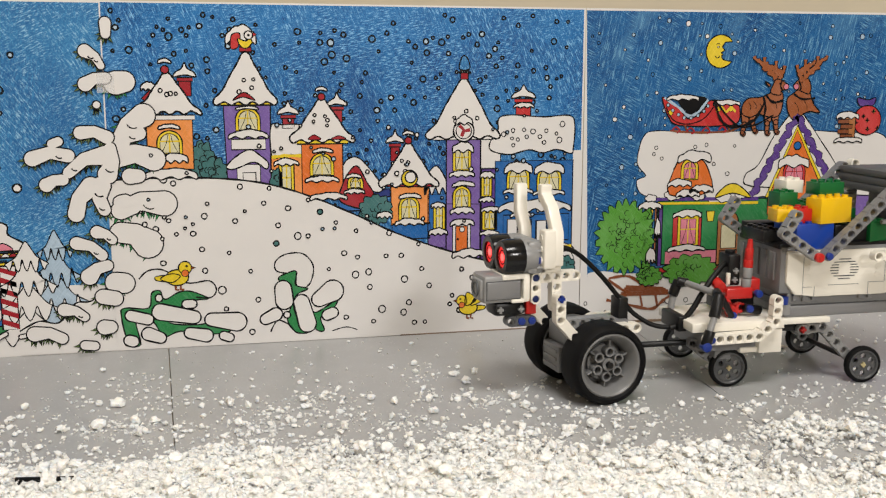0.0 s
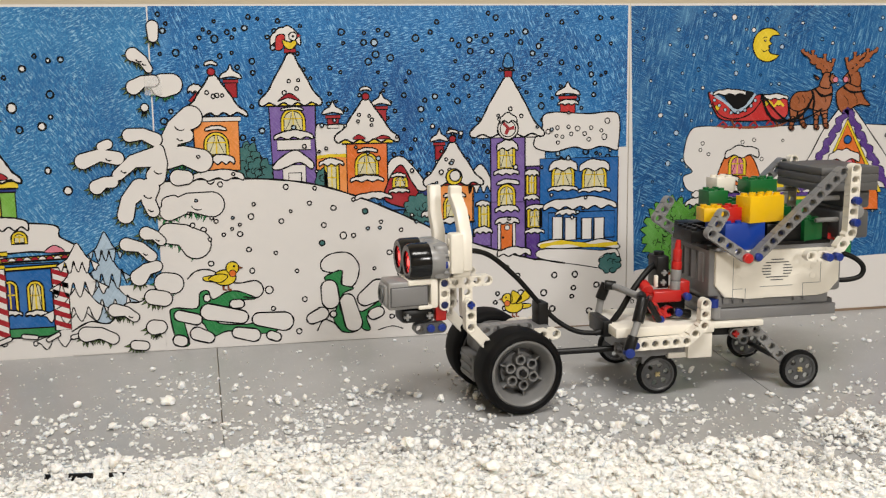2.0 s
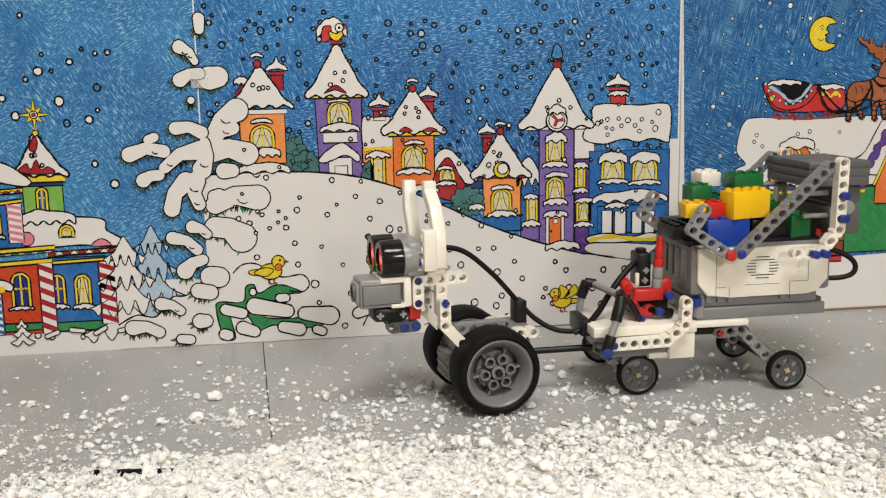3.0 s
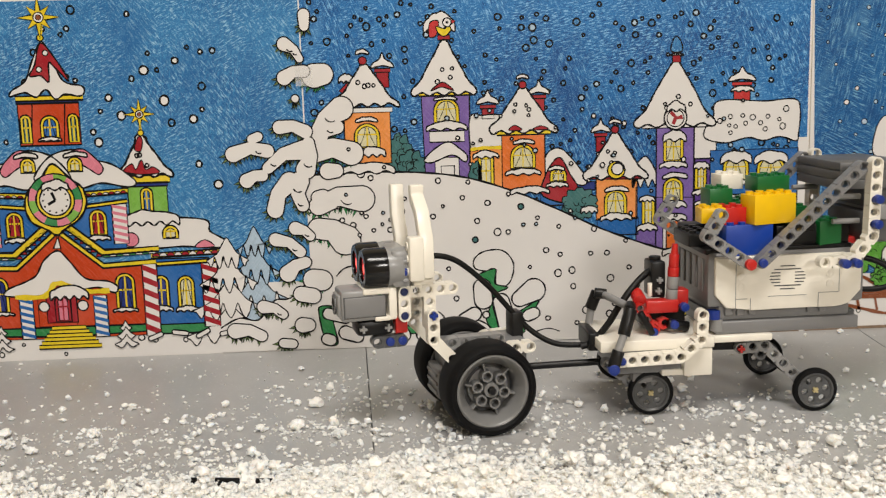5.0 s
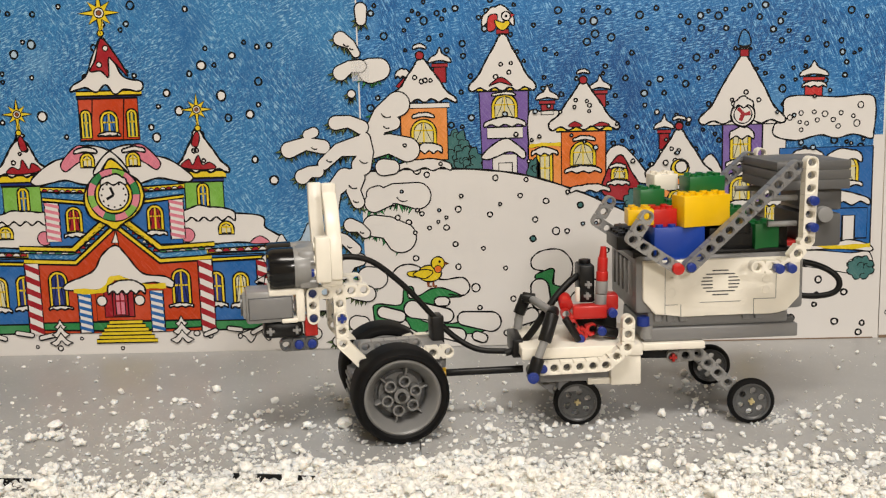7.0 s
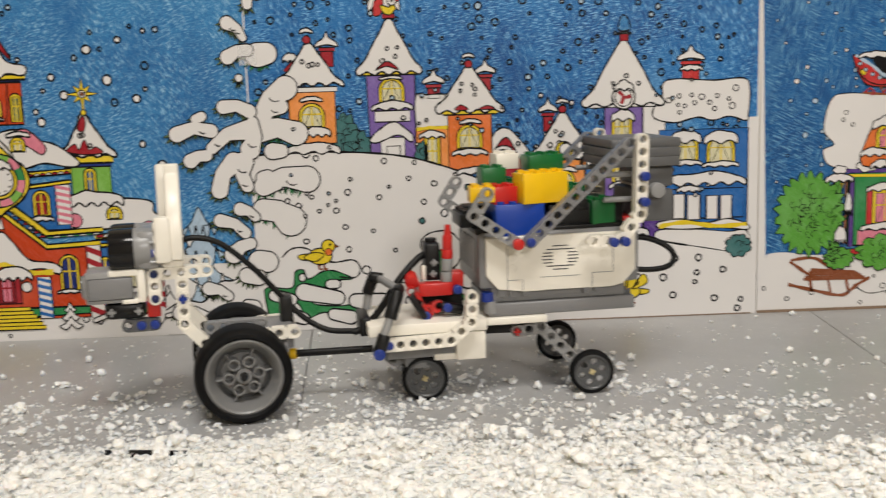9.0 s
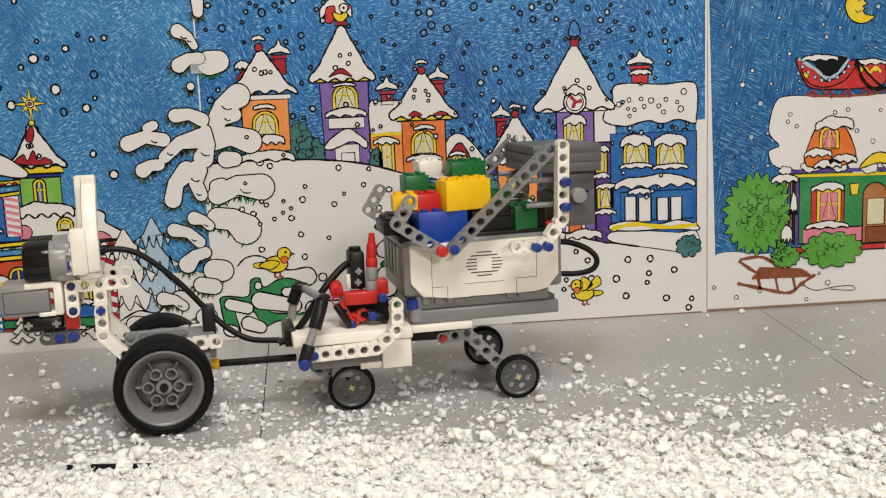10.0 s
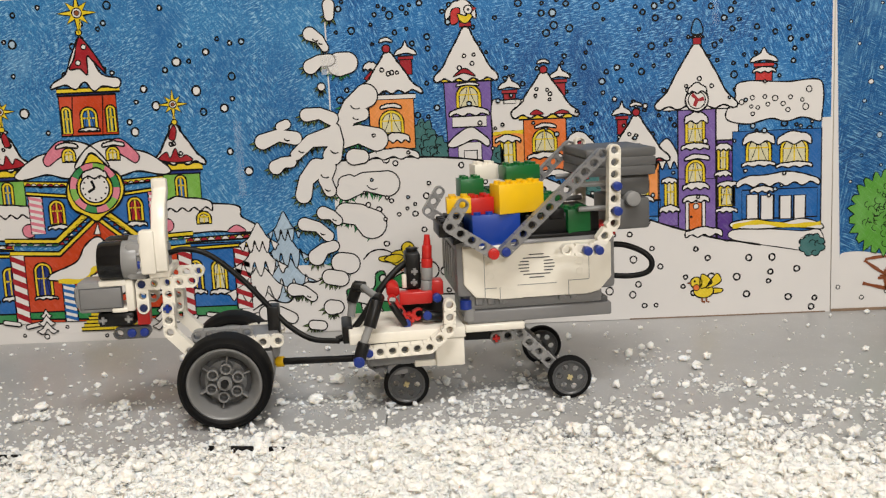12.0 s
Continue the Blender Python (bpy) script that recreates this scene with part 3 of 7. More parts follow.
# ---- the village poster ----
# inked flakes on the hill: across, up, radius
HILL_FLAKES_HIGH = [(45, 149, 3.6), (53, 145, 2.4), (109, 141, 2.4), (134, 139, 1.8), (129, 126, 2.1), (150, 121, 2.7), (48, 113, 2.1), (78, 116, 2.7), (104, 111, 2.4), (141, 106, 2.4), (192, 107, 1.8), (210, 99, 1.8), (220, 112, 1.8), (37, 106, 2.7), (54, 101, 1.8), (68, 101, 2.7), (158, 96, 3.3), (240, 96, 2.4), (267, 85, 1.8), (75, 87, 2.4), (98, 83, 1.8), (199, 79, 2.7), (211, 75, 2.1), (237, 75, 2.1)]
HILL_FLAKES_LOW = [(251, 75, 2.4), (42, 76, 2.7), (77, 68, 2.4), (116, 66, 1.8), (185, 65, 1.5), (209, 59, 3.3), (221, 61, 3.0), (254, 53, 3.3), (270, 62, 2.1), (277, 46, 2.4), (91, 50, 3.9), (122, 40, 2.4), (222, 47, 2.4), (258, 31, 2.7), (233, 26, 3.6), (94, 33, 2.1), (253, 22, 3.0), (200, 20, 2.4), (225, 15, 2.1), (263, 12, 2.4), (273, 12, 1.8), (116, 11, 2.7)]


def village_sky():
    d = Sheet()
    d.fill([(0.8, 4), (414, 4), (414, 168), (421.6, 168), (421.6, 295.5), (0.8, 295.5)], SKY_MID, 1)
    d.done("sky", POSTER_MID, "blue coloured-pencil sky")
    d = Sheet()
    rings(d, (4, 90, 411, 290), 330, 1.1, 3.0, 2, (SKY_MID, SKY_LEFT, SKY_LEFT, PALE), 1.15)
    tagged(d.done("snowflake", POSTER_MID, "drawn snowflakes"), kind="stuff")
    d = Sheet()
    rings(d, (20, 95, 408, 205), 60, 1.1, 2.0, 24, (SNOW, SNOW, PALE), 0.9)
    tagged(d.done("house_flake", POSTER_MID, "drawn snowflakes over the houses"), kind="stuff")
    d = Sheet()
    top = curve([(-1.0, 149.0), (50.0, 150.0), (98.0, 148.0), (136.0, 142.0), (175.0, 129.0), (215.0, 111.0), (246.0, 96.0), (288.0, 80.0), (331.0, 67.0), (339.0, 66.0), (377.0, 59.0), (416.0, 54.0)], 6, False)
    d.fill(top + [(419.5, 0.6), (0.5, 0.6)], SNOW, 13)
    d.line(top[:-8], 14, 1.2)
    for x, z, r in HILL_FLAKES_HIGH + HILL_FLAKES_LOW:
        d.shape(disc(x, z, r * 0.88, 12, r * (0.88 + 0.1 * math.sin(x))), SNOW, 14.1, 0.9)
    for p in ((178.0, 117.0), (139.0, 90.0)):
        d.shape(disc(*p, 2.4), TEAL, 14.6, 1.0)
    rings(d, (285, 14, 345, 62), 7, 1.6, 3.0, 14.2, (SNOW, SNOW), 1.1)
    rings(d, (345, 4, 414, 55), 9, 1.6, 3.0, 14.3, (SNOW, SNOW), 1.1)
    d.done("hill", POSTER_MID, "white snowy hill with inked flakes")


def house_one():
    d = Sheet()
    d.shape(rect((33.0, 157.0), (71.0, 203.0)), AMBER, 4)
    d.shape(rect((35.0, 199.0), (73.0, 203.0)), SNOW, 5, 0.6)
    chimney(d, (61.0, 219.0), (71.0, 234.0), 4)
    lump(d, (30.0, 223.0), (42.0, 231.0), 4)
    d.shape([(30.0, 217.0), (37.0, 224.0), (46.0, 222.0), (41.0, 210.0)], MAROON, 4.5)
    cap_roof(d, (27.0, 210.0), (51.0, 238.0), (79.0, 205.0), 6)
    finial(d, (50.0, 241.0), 8, 3.4)
    window(d, (41.0, 170.0), (62.0, 190.0), 6)
    lump(d, (43.0, 187.0), (60.0, 195.0), 9, waves=1)
    lump(d, (45.0, 162.0), (66.0, 171.0), 9)
    lump(d, (29.0, 148.0), (73.0, 158.0), 15)
    d.done("house", POSTER_MID, "orange house with a snowy roof")
    d = Sheet()
    shrub(d, (67.0, 142.0), (89.0, 181.0), 3, TEAL, 9, 8)
    shrub(d, (76.0, 140.0), (99.0, 167.0), 3.4, TEAL, 9, 8)
    shrub(d, (135.0, 133.0), (147.0, 156.0), 6, TEAL, 7, 4)
    d.done("bush", POSTER_MID, "teal bushes")


def tower_one():
    d = Sheet()
    d.shape([(99.0, 139.0), (136.0, 138.0), (137.0, 213.0), (97.0, 213.0)], PURPLE, 4)
    d.shape(rect((95.0, 211.0), (139.0, 216.0)), YEL, 5)
    cap_roof(d, (89.0, 215.0), (117.0, 255.0), (143.0, 215.0), 6, 0.14)
    d.shape(curve([(105.0, 215.0), (115.0, 222.0), (124.0, 215.0), (114.0, 218.0)], 5), MAROON, 9, 0.7)
    window(d, (107.0, 189.0), (128.0, 209.0), 6)
    lump(d, (108.0, 204.0), (126.0, 210.0), 9, waves=1)
    lump(d, (101.0, 182.0), (134.0, 190.0), 9)
    d.shape(rect((103.0, 173.0), (132.0, 182.0)), SNOW, 8, 0.8)
    d.shape(rect((107.0, 142.0), (127.0, 160.0)), SNOW, 6, 0.8)
    d.shape(rect((112.0, 141.0), (123.0, 153.0)), SNOW, 7, 0.8)
    d.shape(curve([(98.0, 158.0), (105.0, 166.0), (118.0, 173.0), (128.0, 167.0), (134.0, 161.0), (132.0, 156.0), (122.0, 162.0), (110.0, 158.0), (103.0, 156.0)], 5), SNOW, 9)
    d.done("tower", POSTER_MID, "purple tower with a snowy roof")
    d = Sheet()
    lump(d, (101.0, 262.0), (126.0, 278.0), 4, waves=2)
    d.shape(curve([(105.0, 259.0), (106.0, 270.0), (113.0, 271.0), (111.0, 260.0)], 5), SCARLET, 6, 0.7)
    d.shape(curve([(111.0, 267.0), (118.0, 265.0), (120.0, 269.0), (123.0, 264.0), (118.0, 259.0), (113.0, 261.0)], 5), YEL, 7, 0.7)
    d.shape(disc(*(120.0, 270.0), 3.6), SNOW, 8, 0.8)
    d.fill(disc(*(120.0, 270.0), 1.2, 8), INK, 9)
    d.shape([(123.0, 272.0), (127.0, 271.0), (123.0, 268.0)], SCARLET, 8, 0.6)
    d.shape(rect((112.0, 256.0), (122.0, 260.0)), MAROON, 6)
    d.done("weathercock", POSTER_MID, "red and yellow weathercock")


def house_two():
    d = Sheet()
    d.shape(rect((136.0, 133.0), (164.0, 167.0)), AMBER, 4)
    d.shape(curve([(137.0, 167.0), (137.0, 193.0), (147.0, 194.0), (164.0, 192.0), (165.0, 167.0), (154.0, 168.0), (144.0, 166.0)], 5), SNOW, 5)
    d.line(curve([(137.0, 166.0), (147.0, 167.0), (164.0, 167.0)], 5, False), 6, 2.0, mat=YEL)
    chimney(d, (147.0, 191.0), (157.0, 202.0), 4.5)
    window(d, (143.0, 133.0), (156.0, 160.0), 6, arch=False)
    lump(d, (139.0, 158.0), (160.0, 165.0), 9)
    d.shape(rect((163.0, 129.0), (199.0, 178.0)), ORANGE, 7)
    d.shape(rect((159.0, 177.0), (204.0, 181.0)), YEL, 8)
    chimney(d, (190.0, 196.0), (199.0, 209.0), 6)
    cap_roof(d, (153.0, 183.0), (181.0, 216.0), (210.0, 181.0), 9.5, 0.14)
    d.shape(curve([(169.0, 181.0), (174.0, 185.0), (180.0, 181.0)], 5), MAROON, 12, 0.6)
    d.shape(curve([(189.0, 181.0), (196.0, 184.0), (202.0, 181.0)], 5), MAROON, 12, 0.6)
    finial(d, (181.0, 218.0), 11, 3.2)
    window(d, (170.0, 149.0), (191.0, 169.0), 9)
    lump(d, (173.0, 165.0), (190.0, 173.0), 12, waves=1)
    lump(d, (166.0, 143.0), (195.0, 149.0), 12)
    lump(d, (170.0, 127.0), (202.0, 134.0), 15.5)
    d.done("house", POSTER_MID, "orange house with two roofs and a yellow eave")


def red_hut():
    d = Sheet()
    d.shape(curve([(197.0, 150.0), (202.0, 162.0), (211.0, 165.0), (220.0, 158.0), (234.0, 139.0), (231.0, 133.0), (221.0, 136.0), (206.0, 139.0)], 5), SNOW, 6)
    d.shape(curve([(197.0, 125.0), (199.0, 142.0), (207.0, 155.0), (213.0, 156.0), (220.0, 143.0), (227.0, 131.0), (228.0, 117.0)], 5), MAROON, 8)
    window(d, (203.0, 137.0), (217.0, 149.0), 9)
    lump(d, (202.0, 142.0), (215.0, 150.0), 12, waves=1)
    lump(d, (200.0, 132.0), (218.0, 137.0), 12)
    d.shape(rect((195.0, 117.0), (216.0, 128.0)), COBALT, 7)
    d.shape(rect((228.0, 129.0), (241.0, 136.0)), DEEP, 5)
    shrub(d, (213.0, 104.0), (243.0, 131.0), 10, TEAL, 10, 10)
    lump(d, (229.0, 109.0), (243.0, 116.0), 12)
    d.done("hut", POSTER_MID, "dark red hut beside a teal bush")


def house_three():
    d = Sheet()
    d.shape(rect((242.0, 103.0), (277.0, 140.0)), AMBER, 4)
    d.shape(rect((243.0, 90.0), (278.0, 104.0)), COBALT, 4)
    d.shape([(237.0, 138.0), (247.0, 145.0), (275.0, 144.0), (281.0, 137.0)], MAROON, 5)
    chimney(d, (242.0, 161.0), (250.0, 176.0), 4)
    cap_roof(d, (231.0, 142.0), (258.0, 176.0), (286.0, 140.0), 7, 0.13)
    finial(d, (258.0, 179.0), 9, 3.2)
    d.shape(disc(*(259.0, 145.0), 7.4), YEL, 10)
    d.shape(disc(*(260.0, 146.0), 5.0), SNOW, 11)
    window(d, (249.0, 107.0), (268.0, 129.0), 6)
    lump(d, (250.0, 122.0), (269.0, 131.0), 9, waves=1)
    lump(d, (246.0, 102.0), (272.0, 109.0), 9)
    d.shape(rect((276.0, 81.0), (293.0, 130.0)), COBALT, 3.6)
    d.shape(rect((276.0, 75.0), (294.0, 93.0)), PURPLE, 4)
    lump(d, (273.0, 129.0), (293.0, 154.0), 4)
    window(d, (281.0, 97.0), (292.0, 121.0), 5, arch=False)
    lump(d, (279.0, 117.0), (292.0, 123.0), 8)
    lump(d, (277.0, 92.0), (294.0, 99.0), 8)
    d.done("house", POSTER_MID, "orange house with a yellow round window")


def tower_two():
    d = Sheet()
    d.shape(rect((293.0, 64.0), (325.0, 182.0)), PURPLE, 6)
    d.line([(293.0, 121.0), (325.0, 120.0)], 7, 0.6)
    cap_roof(d, (274.0, 184.0), (309.0, 233.0), (343.0, 183.0), 9, 0.16)
    d.shape(rect((281.0, 179.0), (337.0, 183.0)), SNOW, 8, 0.7)
    d.shape(disc(*(309.0, 187.0), 9.6, 24), SNOW, 12, 1.1)
    d.shape(disc(*(309.0, 187.0), 7.2, 20), SNOW, 12.6, 0.7)
    d.line([(305.0, 192.0), (310.0, 187.0), (315.0, 188.0)], 14, 2.4, mat=MAROON)
    d.line([(309.0, 187.0), (307.0, 182.0)], 14, 2.0, mat=MAROON)
    lump(d, (302.0, 192.0), (317.0, 201.0), 14, waves=2)
    d.shape(rect((306.0, 233.0), (313.0, 244.0)), MAROON, 10)
    lump(d, (305.0, 237.0), (315.0, 240.0), 12, waves=1)
    d.shape(curve([(305.0, 242.0), (306.0, 250.0), (309.0, 254.0), (313.0, 250.0), (314.0, 242.0)], 5), SKY_LEFT, 11)
    window(d, (299.0, 151.0), (316.0, 173.0), 8, arch=False)
    lump(d, (299.0, 167.0), (318.0, 177.0), 11, waves=2)
    lump(d, (296.0, 145.0), (319.0, 151.0), 11)
    window(d, (299.0, 117.0), (316.0, 137.0), 8)
    lump(d, (299.0, 131.0), (319.0, 141.0), 11, waves=1)
    lump(d, (297.0, 111.0), (319.0, 118.0), 11)
    d.shape(rect((299.0, 77.0), (316.0, 101.0)), SNOW, 8, 0.7)
    d.shape(rect((302.0, 77.0), (313.0, 100.0)), ORANGE, 9)
    d.fill(disc(*(304.0, 88.0), 1.2, 8), INK, 10)
    d.shape(disc(*(308.0, 97.0), 2.4), SNOW, 10.5, 0.6)
    lump(d, (297.0, 100.0), (319.0, 107.0), 11)
    d.done("tower", POSTER_MID, "tall purple tower with a clock")
    d = Sheet()
    d.shape(rect((326.0, 63.0), (343.0, 153.0)), VIOLET, 5)
    d.shape(rect((324.0, 152.0), (344.0, 180.0)), SNOW, 5)
    window(d, (326.0, 127.0), (336.0, 146.0), 6, arch=False)
    lump(d, (325.0, 143.0), (338.0, 150.0), 8)
    lump(d, (324.0, 121.0), (338.0, 127.0), 8)
    window(d, (327.0, 96.0), (341.0, 114.0), 6, arch=False)
    lump(d, (326.0, 112.0), (344.0, 118.0), 8)
    lump(d, (325.0, 90.0), (343.0, 96.0), 8)
    lump(d, (299.0, 70.0), (330.0, 79.0), 16)
    d.done("annex", POSTER_MID, "dark violet annex with yellow windows")


def blue_house():
    d = Sheet()
    d.shape(rect((339.0, 63.0), (414.0, 159.0)), COBALT, 6)
    chimney(d, (358.0, 197.0), (372.0, 215.0), 6, SCARLET)
    lump(d, (356.0, 207.0), (375.0, 212.0), 9)
    d.shape(curve([(335.0, 169.0), (334.0, 177.0), (341.0, 187.0), (342.0, 198.0), (354.0, 201.0), (384.0, 199.0), (410.0, 200.0), (415.0, 190.0), (414.0, 171.0), (412.0, 165.0), (398.0, 169.0), (384.0, 166.0), (371.0, 169.0), (352.0, 165.0)], 5), SNOW, 8)
    rings(d, ((346.0, 173.0)[0], (346.0, 173.0)[1], (409.0, 195.0)[0], (409.0, 195.0)[1]), 14, 1.4, 2.6, 9, (SNOW,))
    for a, b in (((350.0, 132.0), (372.0, 155.0)), ((379.0, 130.0), (403.0, 154.0))):
        window(d, a, b, 8)
        lump(d, (a[0] - 2, b[1] - 8), (b[0] + 2, b[1] + 3.5), 11, waves=2)
        lump(d, (a[0] - 3, a[1] - 3.5), (b[0] + 3, a[1] + 2), 11)
    d.shape(rect((347.0, 84.0), (411.0, 109.0)), COBALT, 7)
    for a, b in (((351.0, 84.0), (361.0, 105.0)), ((363.0, 83.0), (374.0, 104.0)), ((379.0, 83.0), (389.0, 103.0)), ((391.0, 82.0), (401.0, 103.0))):
        d.shape(rect(a, b), SNOW, 8, 1.2)
    lump(d, (343.0, 111.0), (412.0, 123.0), 12, waves=5)
    lump(d, (354.0, 106.0), (374.0, 112.0), 12)
    d.shape(curve([(339.0, 82.0), (358.0, 84.0), (378.0, 80.0), (398.0, 83.0), (414.0, 78.0), (414.0, 73.0), (388.0, 76.0), (363.0, 75.0), (339.0, 77.0)], 5), SNOW, 14.5)
    d.line(curve([(339.0, 78.0), (360.0, 81.0), (388.0, 77.0), (414.0, 78.0)], 5, False), 16, 2.6, mat=YEL)
    d.shape(curve([(339.0, 75.0), (368.0, 75.0), (398.0, 72.0), (414.0, 72.0), (414.0, 54.0), (377.0, 59.0), (339.0, 67.0)], 4), SNOW, 14, 0.6)
    shrub(d, (396.0, 50.0), (418.0, 69.0), 16, TEAL, 8, 6)
    d.done("house", POSTER_MID, "blue house with yellow arched windows")


def village_plants():
    d = Sheet()
    rows = []
    for a, b, ra, rb, n in (((12.0, 182.0), (31.0, 203.0), 8, 10, LEAF), ((8.0, 168.0), (38.0, 166.0), 9, 10, LEAF), ((19.0, 186.0), (27.0, 188.0), 6, 6, LEAF),
                            ((9.0, 123.0), (45.0, 128.0), 8, 11, LEAF), ((8.0, 104.0), (30.0, 94.0), 9, 13, LEAF), ((2.0, 61.0), (9.0, 60.0), 9, 9, LEAF), ((10.0, 230.0), (17.0, 231.0), 10, 9, LEAF), ((9.0, 130.0), (13.0, 131.0), 6, 6, None), ((18.0, 152.0), (25.0, 152.0), 7, 6, None)):
        rows.append((a, b, ra, rb, n is not None))
    boughs(d, rows, 16, LEAF, 6.5)
    d.done("fir_bough", POSTER_MID, "snow-laden fir boughs with green needles")
    d = Sheet()
    d.shape(curve([(5.0, 31.0), (8.0, 38.0), (28.0, 37.0), (31.0, 50.0), (38.0, 52.0), (42.0, 44.0), (54.0, 50.0), (65.0, 50.0), (79.0, 43.0), (67.0, 42.0), (51.0, 34.0), (45.0, 23.0), (69.0, 20.0), (84.0, 22.0), (97.0, 13.0), (78.0, 11.0), (54.0, 15.0), (40.0, 11.0), (31.0, 25.0), (17.0, 27.0), (20.0, 5.0), (10.0, 7.0)], 4), LEAF, 16)
    for a, b, ra, rb in (((13.0, 31.0), (27.0, 27.0), 5, 5), ((38.0, 33.0), (66.0, 27.0), 7.5, 6), ((60.0, 39.0), (65.0, 39.0), 4, 4), ((81.0, 24.0), (103.0, 21.0), 6, 8.5), ((37.0, 45.0), (37.0, 46.0), 3, 3), ((62.0, 13.0), (76.0, 10.0), 5, 6), ((11.0, 9.0), (14.0, 8.0), 5, 5), ((91.0, 9.0), (96.0, 7.0), 4, 4), ((27.0, 14.0), (37.0, 10.0), 6, 5)):
        d.shape(capsule(a, b, ra, rb), SNOW, 18, 1.0)
    d.line(curve([(21.0, 63.0), (29.0, 70.0), (42.0, 70.0), (61.0, 58.0), (80.0, 59.0), (86.0, 51.0), (81.0, 44.0), (68.0, 45.0)], 6, False), 18, 0.9)
    d.done("holly_plant", POSTER_MID, "green plant under rounded snow")
    d = Sheet()
    d.shape(curve([(140.0, 58.0), (148.0, 63.0), (156.0, 64.0), (155.0, 52.0), (166.0, 48.0), (156.0, 43.0), (153.0, 31.0), (158.0, 18.0), (165.0, 8.0), (154.0, 9.0), (147.0, 21.0), (151.0, 34.0), (149.0, 48.0)], 5), LEAF, 17)
    d.shape(curve([(167.0, 28.0), (173.0, 26.0), (184.0, 32.0), (193.0, 38.0), (188.0, 28.0), (177.0, 21.0), (180.0, 9.0), (172.0, 11.0)], 5), LEAF, 17)
    d.shape(curve([(138.0, 66.0), (138.0, 74.0), (147.0, 80.0), (162.0, 80.0), (171.0, 69.0), (169.0, 55.0), (163.0, 49.0), (156.0, 51.0), (155.0, 63.0), (146.0, 63.0)], 5), SNOW, 16)
    for a, b, ra, rb in (((144.0, 49.0), (145.0, 38.0), 7.5, 8), ((160.0, 36.0), (165.0, 16.0), 7, 8), ((176.0, 38.0), (188.0, 45.0), 7, 10), ((183.0, 23.0), (188.0, 25.0), 5, 5), ((128.0, 22.0), (137.0, 26.0), 5, 6), ((147.0, 25.0), (147.0, 25.0), 3, 3)):
        d.shape(capsule(a, b, ra, rb), SNOW, 18.5, 1.0)
    d.line(curve([(132.0, 10.0), (138.0, 20.0), (147.0, 17.0), (154.0, 9.0)], 5, False), 19, 0.9)
    d.line(curve([(187.0, 8.0), (200.0, 11.0), (210.0, 8.0)], 5, False), 15, 0.7)
    d.done("curled_plant", POSTER_MID, "curled green plant under rounded snow")
    d = Sheet()
    little_bird(d, (53.0, 63.0), 1.4, 20)
    d.done("bird", POSTER_MID, "small yellow bird perched on snow")
    d = Sheet()
    little_bird(d, (314.0, 23.0), 1.25, 18, -1, True)
    d.done("bird", POSTER_MID, "small yellow bird with raised wings")


for draw in (village_sky, house_one, tower_one, house_two, red_hut, house_three, tower_two, blue_house, village_plants):
    draw()


# ---- the church poster (drawn about its middle line) ----
CX = (213.0, 112.0)[0]


def both(fn):
    """Calls fn for the two halves with a mirror function for points."""
    for s in (1, -1):
        Sheet.lift = 0.0 if s == 1 else 0.23
        fn(lambda p: (CX + s * (p[0] - CX), p[1]))
    Sheet.lift = 0.0


def star(d, c, r, lv):
    pts = [(c[0] + (r if i % 4 == 0 else r * 0.75 if i % 2 == 0 else r * 0.33) * math.sin(math.pi * i / 8), c[1] + (r if i % 4 == 0 else r * 0.75 if i % 2 == 0 else r * 0.33) * math.cos(math.pi * i / 8)) for i in range(16)]
    d.shape(pts, YEL, lv, 0.8)
    d.shape(disc(*c, r * 0.24), SNOW, lv + 1, 0.6)
    d.shape(disc(*c, r * 0.13, 8), BROWN, lv + 2, 0.4)


def beads(d, a, b, lv, mats, n):
    """A row of half-round beads along a cornice."""
    for i in range(n):
        k = (i + 0.5) / n
        x, z = a[0] + (b[0] - a[0]) * k, a[1] + (b[1] - a[1]) * k
        r = math.hypot(b[0] - a[0], b[1] - a[1]) / n / 2
        d.shape([(x + r * math.cos(math.pi + math.pi * j / 6), z + r * 0.4 - r * math.sin(math.pi + math.pi * j / 6) * 1.0) for j in range(7)], mats[i % len(mats)], lv, 0.5)


def striped_post(d, p, q, lv, mat, n=6):
    """A candy-striped post."""
    x0, x1, z0, z1 = min(p[0], q[0]), max(p[0], q[0]), min(p[1], q[1]), max(p[1], q[1])
    d.shape(quad(x0, z0, x1, z1), SNOW, lv, 0.8)
    h = (z1 - z0) / n
    for i in range(n):
        z = z0 + i * h
        d.fill([(x0, z + h * 0.55), (x1, z), (x1, z + h * 0.5), (x0, min(z + h * 1.05, z1))], mat, lv + 0.6)


